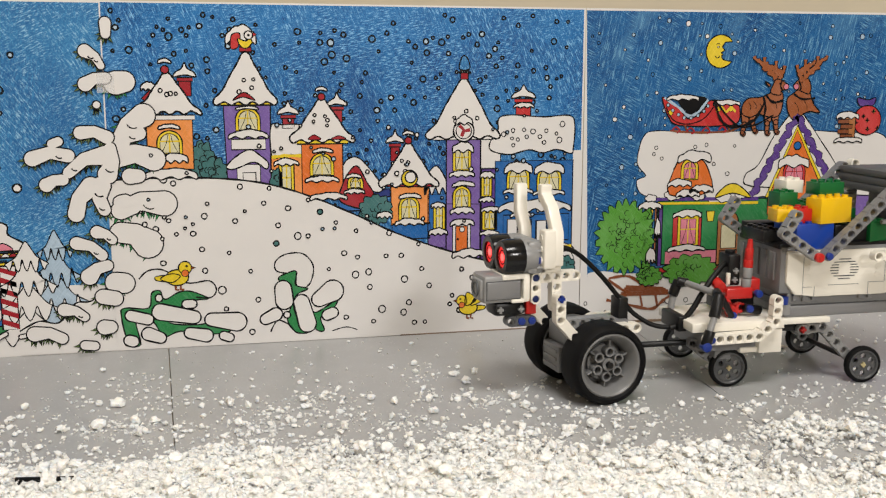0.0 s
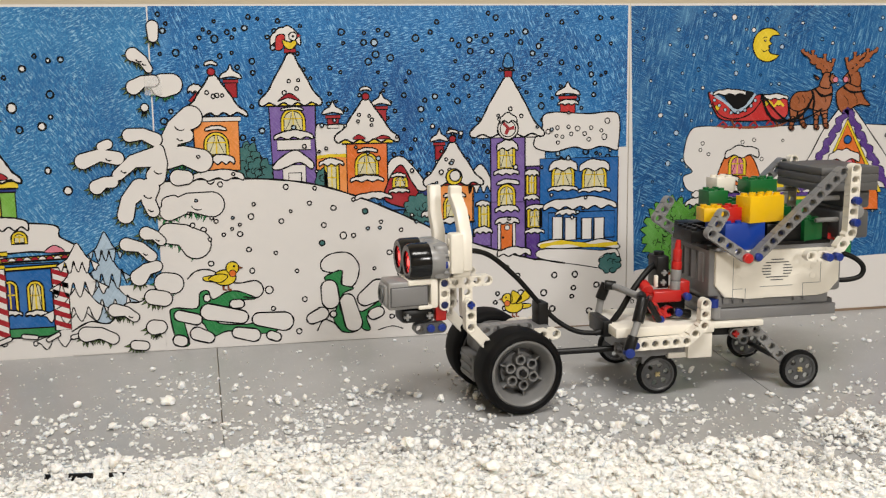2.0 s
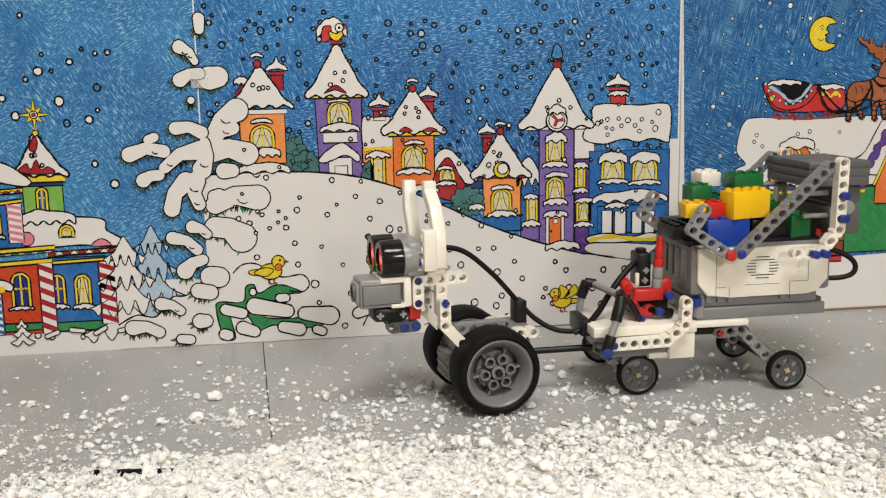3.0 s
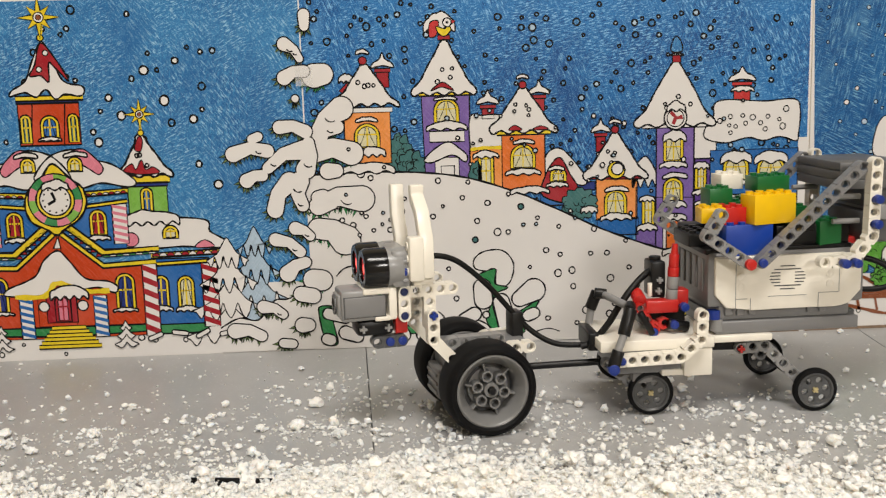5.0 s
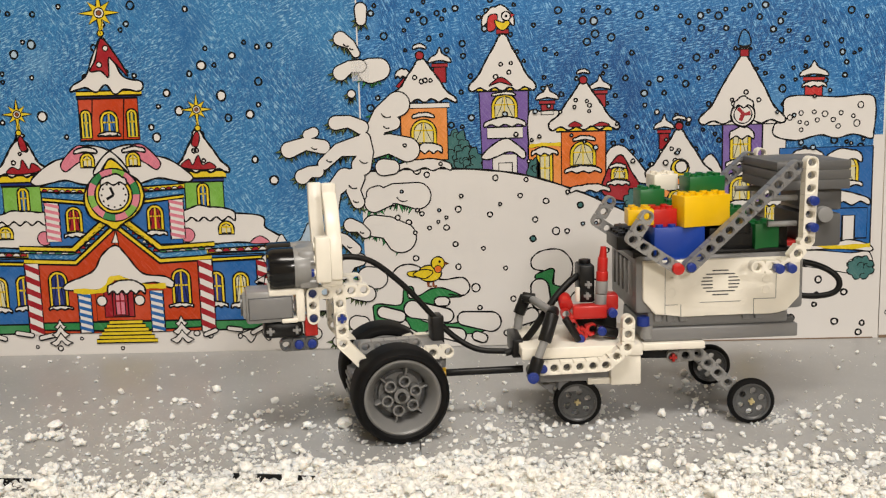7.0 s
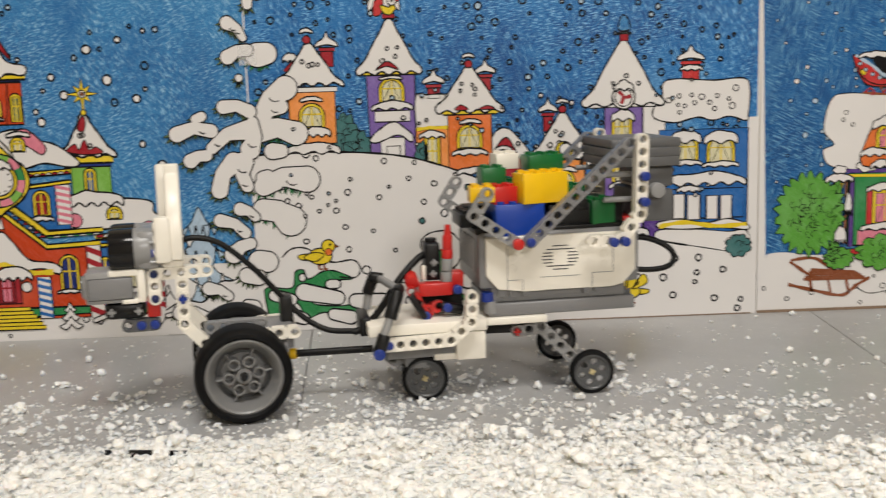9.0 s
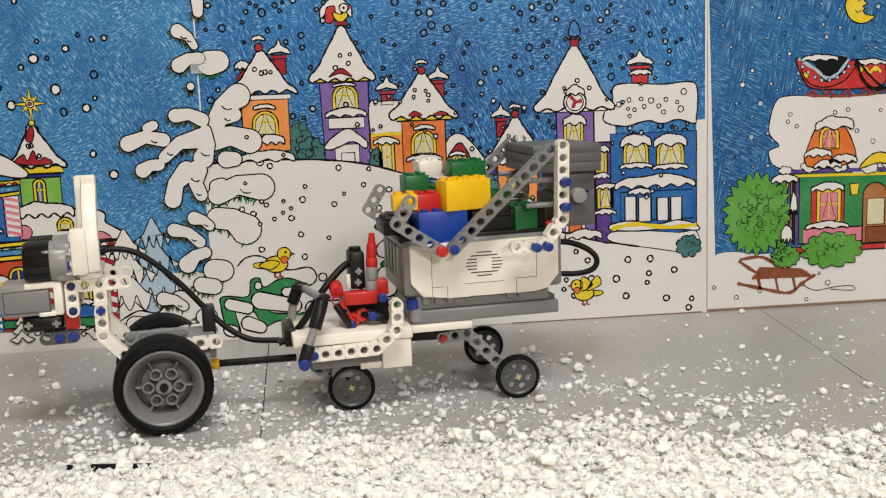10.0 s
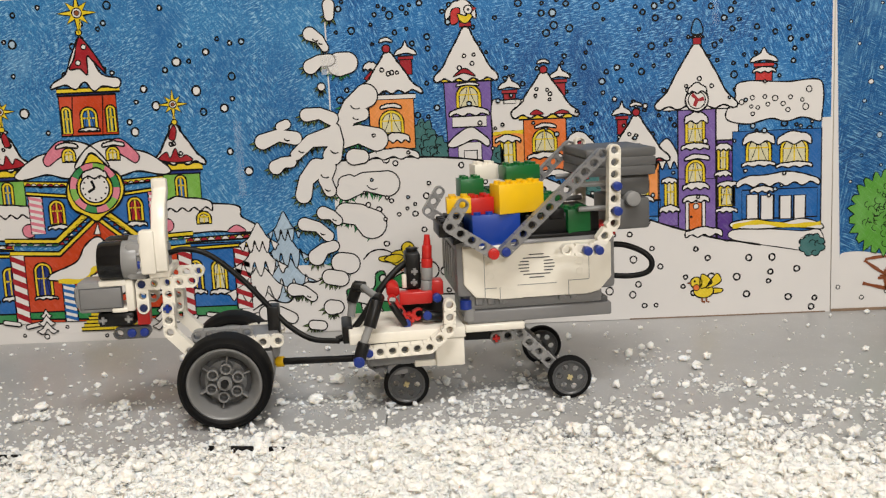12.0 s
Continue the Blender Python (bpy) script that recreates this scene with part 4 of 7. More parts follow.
def church_sky():
    d = Sheet()
    d.fill(quad(4, 60, 419.6, 295), SKY_LEFT, 1)
    d.done("sky", POSTER_LEFT, "pale blue coloured-pencil sky")
    d = Sheet()
    rings(d, (6, 110, 350, 290), 95, 1.4, 4.0, 2, (SNOW, SNOW, PALE, SKY_LEFT), 1.0)
    tagged(d.done("snowflake", POSTER_LEFT, "drawn snowflakes"), kind="stuff")
    d = Sheet()
    d.fill(quad(0.6, 0.6, 419.5, 59.5), SNOW, 3)
    rings(d, (120, 4, 419, 20), 12, 1.2, 3.6, 4, (SNOW,))
    for k in range(14):
        x = CX - 130 + k * 20
        if abs(x - CX) < 52:
            continue
        d.shape(capsule((x, 18 + dice.uniform(-3, 3)), (x + dice.uniform(6, 14), 18 + dice.uniform(-3, 3)), 2.0, 2.0), SNOW, 24.0 + 0.12 * k, 0.7)
    d.done("snow_ground", POSTER_LEFT, "white drawn snow")


def church_tower():
    d = Sheet()
    d.shape(rect((190.0, 180.0), (239.0, 214.0)), BARN, 4)
    d.line([(199.0, 180.0), (202.0, 214.0)], 5, 0.7)
    d.line([(225.0, 179.0), (228.0, 213.0)], 5, 0.7)
    d.shape(rect((189.0, 214.0), (239.0, 216.0)), DEEP, 6)
    d.shape(rect((189.0, 216.0), (243.0, 220.0)), YEL, 7)
    window(d, (207.0, 183.0), (222.0, 204.0), 6, glass=COBALT)
    window(d, (191.0, 182.0), (200.0, 205.0), 6, glass=TEAL)
    window(d, (229.0, 182.0), (238.0, 205.0), 6, glass=TEAL)
    lump(d, (205.0, 183.0), (223.0, 187.0), 9)
    d.shape(curve([(185.0, 220.0), (187.0, 225.0), (198.0, 232.0), (205.0, 248.0), (214.0, 263.0), (221.0, 247.0), (229.0, 231.0), (243.0, 227.0), (244.0, 221.0), (239.0, 219.0), (229.0, 221.0), (221.0, 217.0), (214.0, 225.0), (206.0, 219.0), (197.0, 223.0)], 5), SNOW, 8)
    d.shape(curve([(213.0, 262.0), (207.0, 245.0), (202.0, 236.0), (211.0, 236.0), (217.0, 231.0), (218.0, 246.0), (222.0, 243.0), (233.0, 231.0), (225.0, 247.0)], 5), MAROON, 10, 0.8)
    for p in ((210.0, 241.0), (216.0, 254.0)):
        d.shape(disc(*p, 2.2), SNOW, 11, 0.6)
    d.done("church_tower", POSTER_LEFT, "red tower with a snowy roof")
    d = Sheet()
    d.line([(213.0, 263.0), (214.0, 281.0)], 8, 2.2, mat=YEL)
    d.shape(disc(*(213.0, 266.0), 2.6), YEL, 10, 0.7)
    star(d, (213.0, 282.0), 17, 11)
    d.done("tower_star", POSTER_LEFT, "gold star on a pole")


def church_wings():
    def side_turret(m):
        d = Sheet()
        g = [(273.0, 120.0), (305.0, 148.0)]
        d.shape([m((g[0][0], g[0][1])), m((g[1][0], g[0][1])), m((g[1][0], g[1][1])), m((g[0][0], g[1][1]))], LIME, 4)
        a, b = (283.0, 123.0), (293.0, 143.0)
        window(d, m(a), m(b), 5, glass=COBALT)
        a, b = (272.0, 147.0), (308.0, 153.0)
        d.shape(rect(m(a), m(b)), YEL, 6)
        a, b = (274.0, 144.0), (306.0, 147.0)
        d.shape(rect(m(a), m(b)), DEEP, 6.5)
        l, t, r = (268.0, 157.0), (286.0, 186.0), (311.0, 154.0)
        cap_roof(d, m(l), m(t), m(r), 8, 0.12, 3)
        d.shape(curve([m((285.0, 185.0)), m((281.0, 175.0)), m((286.0, 173.0)), m((288.0, 182.0))], 4), MAROON, 11, 0.6)
        d.shape(curve([m((271.0, 157.0)), m((278.0, 163.0)), m((281.0, 158.0)), m((286.0, 166.0)), m((289.0, 158.0)), m((295.0, 160.0)), m((300.0, 155.0)), m((285.0, 154.0))], 4), MAROON, 11, 0.6)
        c = m((287.0, 203.0))
        d.line([c, (c[0], c[1] - 18)], 8, 1.6, mat=YEL)
        d.shape(disc(c[0], c[1] - 15, 2.4), YEL, 9, 0.6)
        star(d, c, 13, 10)
        lump(d, m((262.0, 111.0)), m((313.0, 124.0)), 9, waves=5)
        d.done("turret", POSTER_LEFT, "green side turret with a snowy roof")

    both(side_turret)

    def annex(m):
        d = Sheet()
        d.shape(rect(m((286.0, 25.0)), m((335.0, 83.0))), COBALT, 4)
        d.shape(rect(m((283.0, 19.0)), m((339.0, 27.0))), LEAF, 4.6)
        for a, b, pane in (((288.0, 41.0), (301.0, 69.0), DEEP), ((308.0, 40.0), (322.0, 68.0), CREAM)):
            window(d, m(a), m(b), 6, glass=pane)
            lump(d, m((a[0] - 2, a[1] - 3)), m((b[0] + 2, a[1] + 2.5)), 9)
        d.shape(curve([m((257.0, 97.0)), m((263.0, 115.0)), m((292.0, 118.0)), m((334.0, 115.0)), m((338.0, 105.0)), m((350.0, 97.0)), m((346.0, 91.0)), m((314.0, 93.0)), m((285.0, 92.0))], 5), SNOW, 7)
        window(d, m((299.0, 100.0)), m((312.0, 111.0)), 10)
        d.shape(curve([m((325.0, 92.0)), m((333.0, 98.0)), m((341.0, 92.0))], 4), ROSE, 10, 0.6)
        d.shape(disc(*m((273.0, 100.0)), 6), ROSE, 10, 0.6)
        d.shape([m((288.0, 88.0)), m((348.0, 90.0)), m((348.0, 86.0)), m((288.0, 84.0))], YEL, 9)
        beads(d, m((289.0, 84.0)), m((344.0, 85.0)), 9.5, (MAROON, SNOW), 9)
        d.shape([m((287.0, 80.0)), m((343.0, 82.0)), m((343.0, 79.0)), m((287.0, 77.0))], YEL, 9)
        striped_post(d, m((329.0, 24.0)), m((342.0, 78.0)), 10, MAROON)
        striped_post(d, m((280.0, 18.0)), m((292.0, 79.0)), 20, MAROON)
        d.done("church_wing", POSTER_LEFT, "blue side wing with striped posts")

    both(annex)


def church_front():
    d = Sheet()

    def upper(m):
        d.shape(rect(m((212.0, 93.0)), m((269.0, 131.0))), COBALT, 11)
        striped_post(d, m((259.0, 97.0)), m((271.0, 130.0)), 12, ROSE)
        window(d, m((240.0, 105.0)), m((254.0, 126.0)), 12, glass=MAROON)
        lump(d, m((237.0, 100.0)), m((256.0, 105.0)), 15)
        d.shape(curve([m((201.0, 159.0)), m((214.0, 172.0)), m((233.0, 176.0)), m((244.0, 168.0)), m((262.0, 163.0)), m((280.0, 149.0)), m((274.0, 144.0)), m((252.0, 148.0)), m((233.0, 144.0)), m((201.0, 150.0))], 5), SNOW, 9)
        d.shape(curve([m((228.0, 173.0)), m((240.0, 176.0)), m((254.0, 162.0)), m((251.0, 155.0)), m((243.0, 160.0)), m((234.0, 166.0))], 5), ROSE, 10.5, 0.7)
        window(d, m((226.0, 158.0)), m((238.0, 170.0)), 11.5)
        lump(d, m((224.0, 165.0)), m((242.0, 174.0)), 14, waves=1)
        d.shape([m((235.0, 141.0)), m((273.0, 143.0)), m((273.0, 139.0)), m((235.0, 137.0))], YEL, 12)
        beads(d, m((238.0, 136.0)), m((272.0, 138.0)), 12.5, (MAROON, SNOW), 7)
        d.shape([m((234.0, 130.0)), m((272.0, 134.0)), m((272.0, 131.0)), m((234.0, 127.0))], YEL, 12)

    both(upper)
    d.done("upper_front", POSTER_LEFT, "blue upper front with pink striped posts")
    d = Sheet()

    def lower(m):
        d.shape([m((213.0, 113.0)), m((248.0, 80.0)), m((287.0, 81.0)), m((283.0, 19.0)), m((205.0, 18.0))], BARN, 14, 0.5)
        d.shape([m((223.0, 20.0)), m((283.0, 22.0)), m((284.0, 28.0)), m((224.0, 28.0))], LEAF, 15)
        window(d, m((257.0, 41.0)), m((273.0, 72.0)), 16, glass=DEEP)
        lump(d, m((254.0, 39.0)), m((274.0, 43.0)), 19)
        d.shape([m((213.0, 116.0)), m((214.0, 123.0)), m((251.0, 92.0)), m((295.0, 94.0)), m((295.0, 90.0)), m((248.0, 88.0))], YEL, 18)
        beads(d, m((219.0, 110.0)), m((248.0, 84.0)), 17.5, (MAROON, SNOW, MAROON), 7)
        beads(d, m((249.0, 85.0)), m((292.0, 87.0)), 17.5, (LEAF, SNOW), 8)
        d.shape([m((213.0, 107.0)), m((213.0, 112.0)), m((249.0, 81.0)), m((292.0, 83.0)), m((292.0, 79.0)), m((248.0, 77.0))], YEL, 18.5)
        striped_post(d, m((238.0, 19.0)), m((249.0, 54.0)), 20, COBALT)
        d.shape(disc(*m((229.0, 46.0)), 4.4), SNOW, 21, 0.7)

    both(lower)
    d.shape(rect((192.0, 29.0), (223.0, 57.0)), BARN, 17, 0.5)
    d.shape(rect((199.0, 32.0), (224.0, 57.0)), MAROON, 18)
    window(d, (206.0, 33.0), (219.0, 56.0), 20, MAROON, glass=ROSE)
    for k in range(6):
        w = 14 + 2.4 * k
        z = 29.0 - k * 3.2
        d.shape(quad(CX + 3 - w, z - 3.2, CX + 3 + w, z), YEL, 21 + k * 0.2, 0.6)
    d.shape(curve([(167.0, 56.0), (169.0, 62.0), (182.0, 67.0), (193.0, 73.0), (200.0, 85.0), (212.0, 93.0), (221.0, 84.0), (233.0, 69.0), (251.0, 66.0), (259.0, 61.0), (256.0, 56.0), (243.0, 61.0), (230.0, 60.0), (217.0, 65.0), (206.0, 65.0), (198.0, 56.0)], 5), SNOW, 22)
    d.line(curve([(174.0, 55.0), (198.0, 55.0), (207.0, 65.0), (217.0, 64.0), (229.0, 58.0), (252.0, 58.0)], 5, False), 24, 2.6, mat=YEL)
    lump(d, (203.0, 51.0), (234.0, 63.0), 25, waves=4)
    d.shape([(209.0, 95.0), (215.0, 95.0), (213.0, 104.0)], SNOW, 22)
    d.done("church_front", POSTER_LEFT, "vermilion church front with snowy porch")
    d = Sheet()
    outer = curve([(214.0, 165.0), (227.0, 153.0), (237.0, 144.0), (239.0, 131.0), (232.0, 119.0), (220.0, 111.0), (213.0, 106.0), (205.0, 111.0), (193.0, 118.0), (189.0, 132.0), (194.0, 145.0), (205.0, 155.0)], 5)
    d.shape(outer, YEL, 26, 1.1)
    c = (214.0, 135.0)
    for i in range(12):
        a0, a1 = 2 * math.pi * i / 12, 2 * math.pi * (i + 1) / 12
        d.fill([(c[0] + r * math.cos(a), c[1] + r * math.sin(a)) for r, a in ((21.5, a0), (22.5, (a0 + a1) / 2), (21.5, a1), (15, a1), (15, a0))], (LEAF, ROSE, LIME, ROSE)[i % 4], 27)
    d.line(disc(*c, 22, 28), 27.5, 0.7, True)
    d.shape(disc(*c, 15.5, 28), YEL, 28, 0.9)
    d.shape(disc(*c, 12.6, 28), SNOW, 29, 0.8)
    for i in range(12):
        d.fill(disc(c[0] + 10 * math.sin(math.pi * i / 6), c[1] + 10 * math.cos(math.pi * i / 6), 0.9, 7), INK, 30)
    d.line([c, (c[0] - 6, c[1] - 3.4)], 31, 1.2)
    d.line([c, (c[0] - 2.5, c[1] + 6.5)], 31, 1.2)
    lump(d, (c[0] - 10, c[1] + 8), (c[0] + 11, c[1] + 17), 31, waves=2)
    d.done("church_clock", POSTER_LEFT, "round clock in a gold frame")


def fir(d, c, w, h, lv, mat, tiers=3, lobes=4):
    """A fir of drooping tiers whose lower edge hangs in rounded fingers."""
    x, z = c
    for k in range(tiers):
        s = 1 - 0.72 * k / tiers
        zt, hw, hh = z + h * 0.84 * k / tiers, w / 2 * s, h / tiers * (1.25 if k < tiers - 1 else 0.95)
        low = []
        for i in range(lobes):
            u = hw * (1 - 2 * (i + 0.5) / lobes)
            half = hw / lobes
            drop = zt + hh * (0.02 + 0.10 * (2 * u / (2 * hw)) ** 2 + dice.uniform(-0.05, 0.05))
            low += [(x + u + half * 0.55, drop + hh * 0.10), (x + u, drop - hh * 0.05), (x + u - half * 0.55, drop + hh * 0.10)]
            if i < lobes - 1:
                low += [(x + u - half, drop + hh * 0.34)]
        top = [(x - hw * 0.98, zt + hh * 0.24), (x - hw * 0.5, zt + hh * 0.46), (x - hw * 0.22, zt + hh * 0.78), (x, zt + hh), (x + hw * 0.22, zt + hh * 0.78), (x + hw * 0.5, zt + hh * 0.46), (x + hw * 0.98, zt + hh * 0.24)]
        d.shape(curve(top + low, 4), mat, lv + k * 0.8, 0.6)


def church_trees():
    d = Sheet()
    fir(d, (374.0, 14.0), 66, 108, 4, PALE, 4, 5)
    d.done("fir_tree", POSTER_LEFT, "pale blue drawn fir tree")
    d = Sheet()
    fir(d, (351.0, 8.0), 76, 105, 9, SNOW, 4, 5)
    d.done("fir_tree", POSTER_LEFT, "white drawn fir tree with lobed tiers")
    d = Sheet()
    mound = curve([(342.0, 22.0), (358.0, 30.0), (374.0, 28.0), (388.0, 44.0), (402.0, 46.0), (419.4, 62.0)], 5, False)
    d.fill(mound + [(419.4, 1.0), (342.0, 1.0)], SNOW, 15)
    d.line(mound, 15.5, 0.9)
    d.done("snow_bank", POSTER_LEFT, "white snow bank with an inked edge")
    for p in ((160.0, 8.0), (263.0, 9.0)):
        d = Sheet()
        fir(d, p, 20, 26, 26, SNOW, 3, 2)
        d.done("small_fir", POSTER_LEFT, "small snowy fir")
    d = Sheet()
    rows = []
    for a, b, ra, rb in (((407.0, 256.0), (419.0, 244.0), 7, 4), ((406.0, 229.0), (422.0, 234.0), 7.5, 6), ((424.0, 270.0), (424.0, 279.0), 5, 6), ((414.0, 212.0), (414.0, 212.0), 4, 4), ((400.0, 189.0), (421.0, 185.0), 7, 7),
                         ((361.0, 168.0), (389.0, 170.0), 8, 7), ((377.0, 180.0), (382.0, 182.0), 5, 5), ((371.0, 146.0), (384.0, 150.0), 7.5, 6), ((389.0, 156.0), (419.0, 170.0), 6, 10), ((393.0, 121.0), (406.0, 144.0), 8.5, 10), ((416.0, 124.0), (414.0, 144.0), 6.5, 10),
                         ((423.0, 176.0), (420.0, 154.0), 6, 10), ((409.0, 105.0), (421.0, 98.0), 7, 5), ((392.0, 96.0), (412.0, 85.0), 7, 6), ((401.0, 67.0), (416.0, 76.0), 9, 6), ((411.0, 49.0), (421.0, 47.0), 8, 8), ((379.0, 39.0), (395.0, 32.0), 7, 5), ((411.0, 22.0), (416.0, 22.0), 8, 7), ((354.0, 19.0), (376.0, 14.0), 8, 6), ((394.0, 7.0), (402.0, 6.0), 5, 5)):
        rows.append((a, b, ra * 0.84, rb * 0.84, True))
    boughs(d, rows, 20, OLIVE, 6.0)
    d.done("fir_bough", POSTER_LEFT, "snow-laden fir boughs")


Sheet.pen = 1.3
for draw in (church_sky, church_tower, church_wings, church_front, church_trees):
    draw()
Sheet.pen = 1.0


# ---- the sleigh poster ----
def sleigh_sky():
    d = Sheet()
    d.fill(curve([(7.0, 47.0), (9.0, 51.0), (24.0, 52.0), (45.0, 49.0), (65.0, 49.0)], 4, False) + [(418, 60), (418, 295), (0.3, 295)], SKY_RIGHT, 1)
    d.done("sky", POSTER_RIGHT, "streaky blue coloured-pencil sky")
    d = Sheet()
    rings(d, (6, 70, 414, 290), 230, 1.1, 2.5, 2, (PALE, SNOW, PALE, SKY_RIGHT), 0.6)
    tagged(d.done("snowflake", POSTER_RIGHT, "drawn snowflakes"), kind="stuff")
    d = Sheet()
    rings(d, (4, 4, 110, 40), 7, 1.2, 2.6, 2, (SNOW,), 0.6)
    tagged(d.done("ground_flake", POSTER_RIGHT, "drawn snowflakes on the ground"), kind="stuff")
    d = Sheet()
    c = (135.0, 259.0)
    rim = [(c[0] + 15 * math.cos(0.62 + 5.0 * i / 24), c[1] + 15.5 * math.sin(0.62 + 5.0 * i / 24)) for i in range(25)]
    face = [(10, -9), (4, -8), (1, -5), (2.4, -2.6), (0.6, -1.2), (4.2, 1.2), (1.6, 4), (4.5, 8.6)]
    d.shape(rim + curve([(c[0] + x, c[1] + z) for x, z in face], 3, False), YEL, 4)
    d.shape(disc(c[0] - 2.6, c[1] + 4, 0.9, 8), SNOW, 5, 0.5)
    d.line(curve([(c[0] - 5, c[1] + 6), (c[0] - 3, c[1] + 7.4), (c[0] - 1, c[1] + 6.4)], 4, False), 5, 0.5)
    d.line(curve([(c[0] - 6, c[1] - 4), (c[0] - 3.5, c[1] - 6.2), (c[0] - 0.5, c[1] - 4.6)], 4, False), 5, 0.6)
    d.done("moon", POSTER_RIGHT, "yellow crescent moon")


def sleigh_house():
    d = Sheet()
    d.shape(rect((77.0, 56.0), (231.0, 118.0)), LEAF, 4)
    d.shape(rect((86.0, 56.0), (162.0, 69.0)), ROSE, 5)
    d.shape(rect((75.0, 48.0), (162.0, 53.0)), SCARLET, 5.5)
    d.shape(rect((74.0, 58.0), (76.0, 116.0)), TAWNY, 6)
    d.shape(rect((78.0, 55.0), (82.0, 116.0)), VIOLET, 6)
    d.shape(rect((93.0, 73.0), (123.0, 106.0)), SCARLET, 6)
    window(d, (98.0, 74.0), (120.0, 103.0), 8, YEL, False, ROSE, 3.0)
    lump(d, (89.0, 68.0), (127.0, 75.0), 12)
    lump(d, (93.0, 101.0), (122.0, 109.0), 12)
    for x, z in ((68.0, 105.0), (132.0, 102.0)):
        d.shape([(x - 4.5, z + 5), (x + 4.5, z + 5), (x + 3, z - 5), (x - 3, z - 5)], YEL, 8)
    d.shape([(140.0, 54.0)] + [((151.0, 96.0)[0] + 11 * math.cos(math.pi - math.pi * i / 10), (151.0, 96.0)[1] + 11 * math.sin(math.pi * i / 10)) for i in range(11)] + [(164.0, 53.0)], TAWNY, 8)
    d.shape(rect((144.0, 70.0), (160.0, 93.0)), CREAM, 9)
    d.shape(rect((143.0, 54.0), (163.0, 68.0)), BROWN, 9)
    d.shape([(274.0, 48.0), (352.0, 45.0), (345.0, 127.0), (268.0, 128.0)], PURPLE, 4)
    for x, z in ((278.0, 71.0), (304.0, 70.0)):
        window(d, (x, z), (x + 15, z + 26), 6, ORANGE, True, ROSE)
    d.done("house_front", POSTER_RIGHT, "green house front with a pink window")
    d = Sheet()
    d.shape(curve([(60.0, 125.0), (54.0, 138.0), (63.0, 143.0), (54.0, 155.0), (59.0, 179.0), (72.0, 185.0), (113.0, 183.0), (172.0, 184.0), (227.0, 184.0), (276.0, 181.0), (316.0, 178.0), (337.0, 144.0), (320.0, 119.0), (249.0, 122.0), (176.0, 119.0), (134.0, 114.0), (121.0, 126.0), (86.0, 121.0)], 5), SNOW, 10, 0.7)
    rings(d, ((68.0, 133.0)[0], (68.0, 133.0)[1], (172.0, 174.0)[0], (172.0, 174.0)[1]), 12, 1.2, 2.2, 11, (SNOW,), 0.6)
    d.line([(69.0, 120.0), (182.0, 118.0)], 12, 2.4, mat=VIOLET)
    d.line([(69.0, 116.0), (182.0, 114.0)], 12, 1.8, mat=YEL)
    for p, r in (((92.0, 124.0), 9), ((118.0, 122.0), 7), ((145.0, 120.0), 8), ((69.0, 121.0), 6), ((163.0, 122.0), 6)):
        d.shape(curve(scallops(*p, r, r * 0.6, 5), 2), SNOW, 14, 0.7)
    d.done("roof", POSTER_RIGHT, "snowy roof with violet eaves")
    d = Sheet()
    d.shape(curve([(88.0, 124.0), (93.0, 151.0), (101.0, 159.0), (117.0, 159.0), (127.0, 148.0), (130.0, 126.0)], 4), ORANGE, 16)
    window(d, (99.0, 138.0), (117.0, 158.0), 18, YEL, True, ROSE, 3)
    lump(d, (96.0, 154.0), (129.0, 166.0), 22, waves=2)
    for x, z in ((98.0, 135.0), (121.0, 129.0), (107.0, 125.0)):
        lump(d, (x - 12, z - 4), (x + 12, z + 4), 22)
    d.shape(curve([(136.0, 120.0), (146.0, 131.0), (157.0, 133.0), (168.0, 126.0), (173.0, 119.0), (154.0, 124.0)], 5), YEL, 15)
    d.done("dormer", POSTER_RIGHT, "orange dormer window under snow")
    d = Sheet()
    d.shape(curve([(167.0, 142.0), (180.0, 151.0), (196.0, 180.0), (215.0, 203.0), (224.0, 201.0), (246.0, 174.0), (267.0, 145.0), (262.0, 129.0), (175.0, 130.0)], 4), SNOW, 16)
    for foot in ((175.0, 122.0), (268.0, 120.0)):
        top = (219.0, 198.0)
        edge = [(top[0] + (foot[0] - top[0]) * k / 14 + (1.6 if k % 2 else -1.6), top[1] + (foot[1] - top[1]) * k / 14) for k in range(15)]
        d.line(curve(edge, 3, False), 18, 6.2)
        d.line(curve(edge, 3, False), 18.5, 5.0, mat=VIOLET)
    d.shape([(189.0, 119.0), (220.0, 189.0), (260.0, 117.0)], YEL, 20)
    d.shape([(192.0, 118.0), (220.0, 184.0), (256.0, 116.0), (257.0, 100.0), (192.0, 102.0)], ORANGE, 22)
    window(d, (207.0, 130.0), (231.0, 155.0), 24, SCARLET, True, ROSE)
    lump(d, (202.0, 147.0), (234.0, 160.0), 27, waves=2)
    d.shape(disc(*(221.0, 169.0), 4), COBALT, 24)
    d.done("gable", POSTER_RIGHT, "orange gable with violet edges")


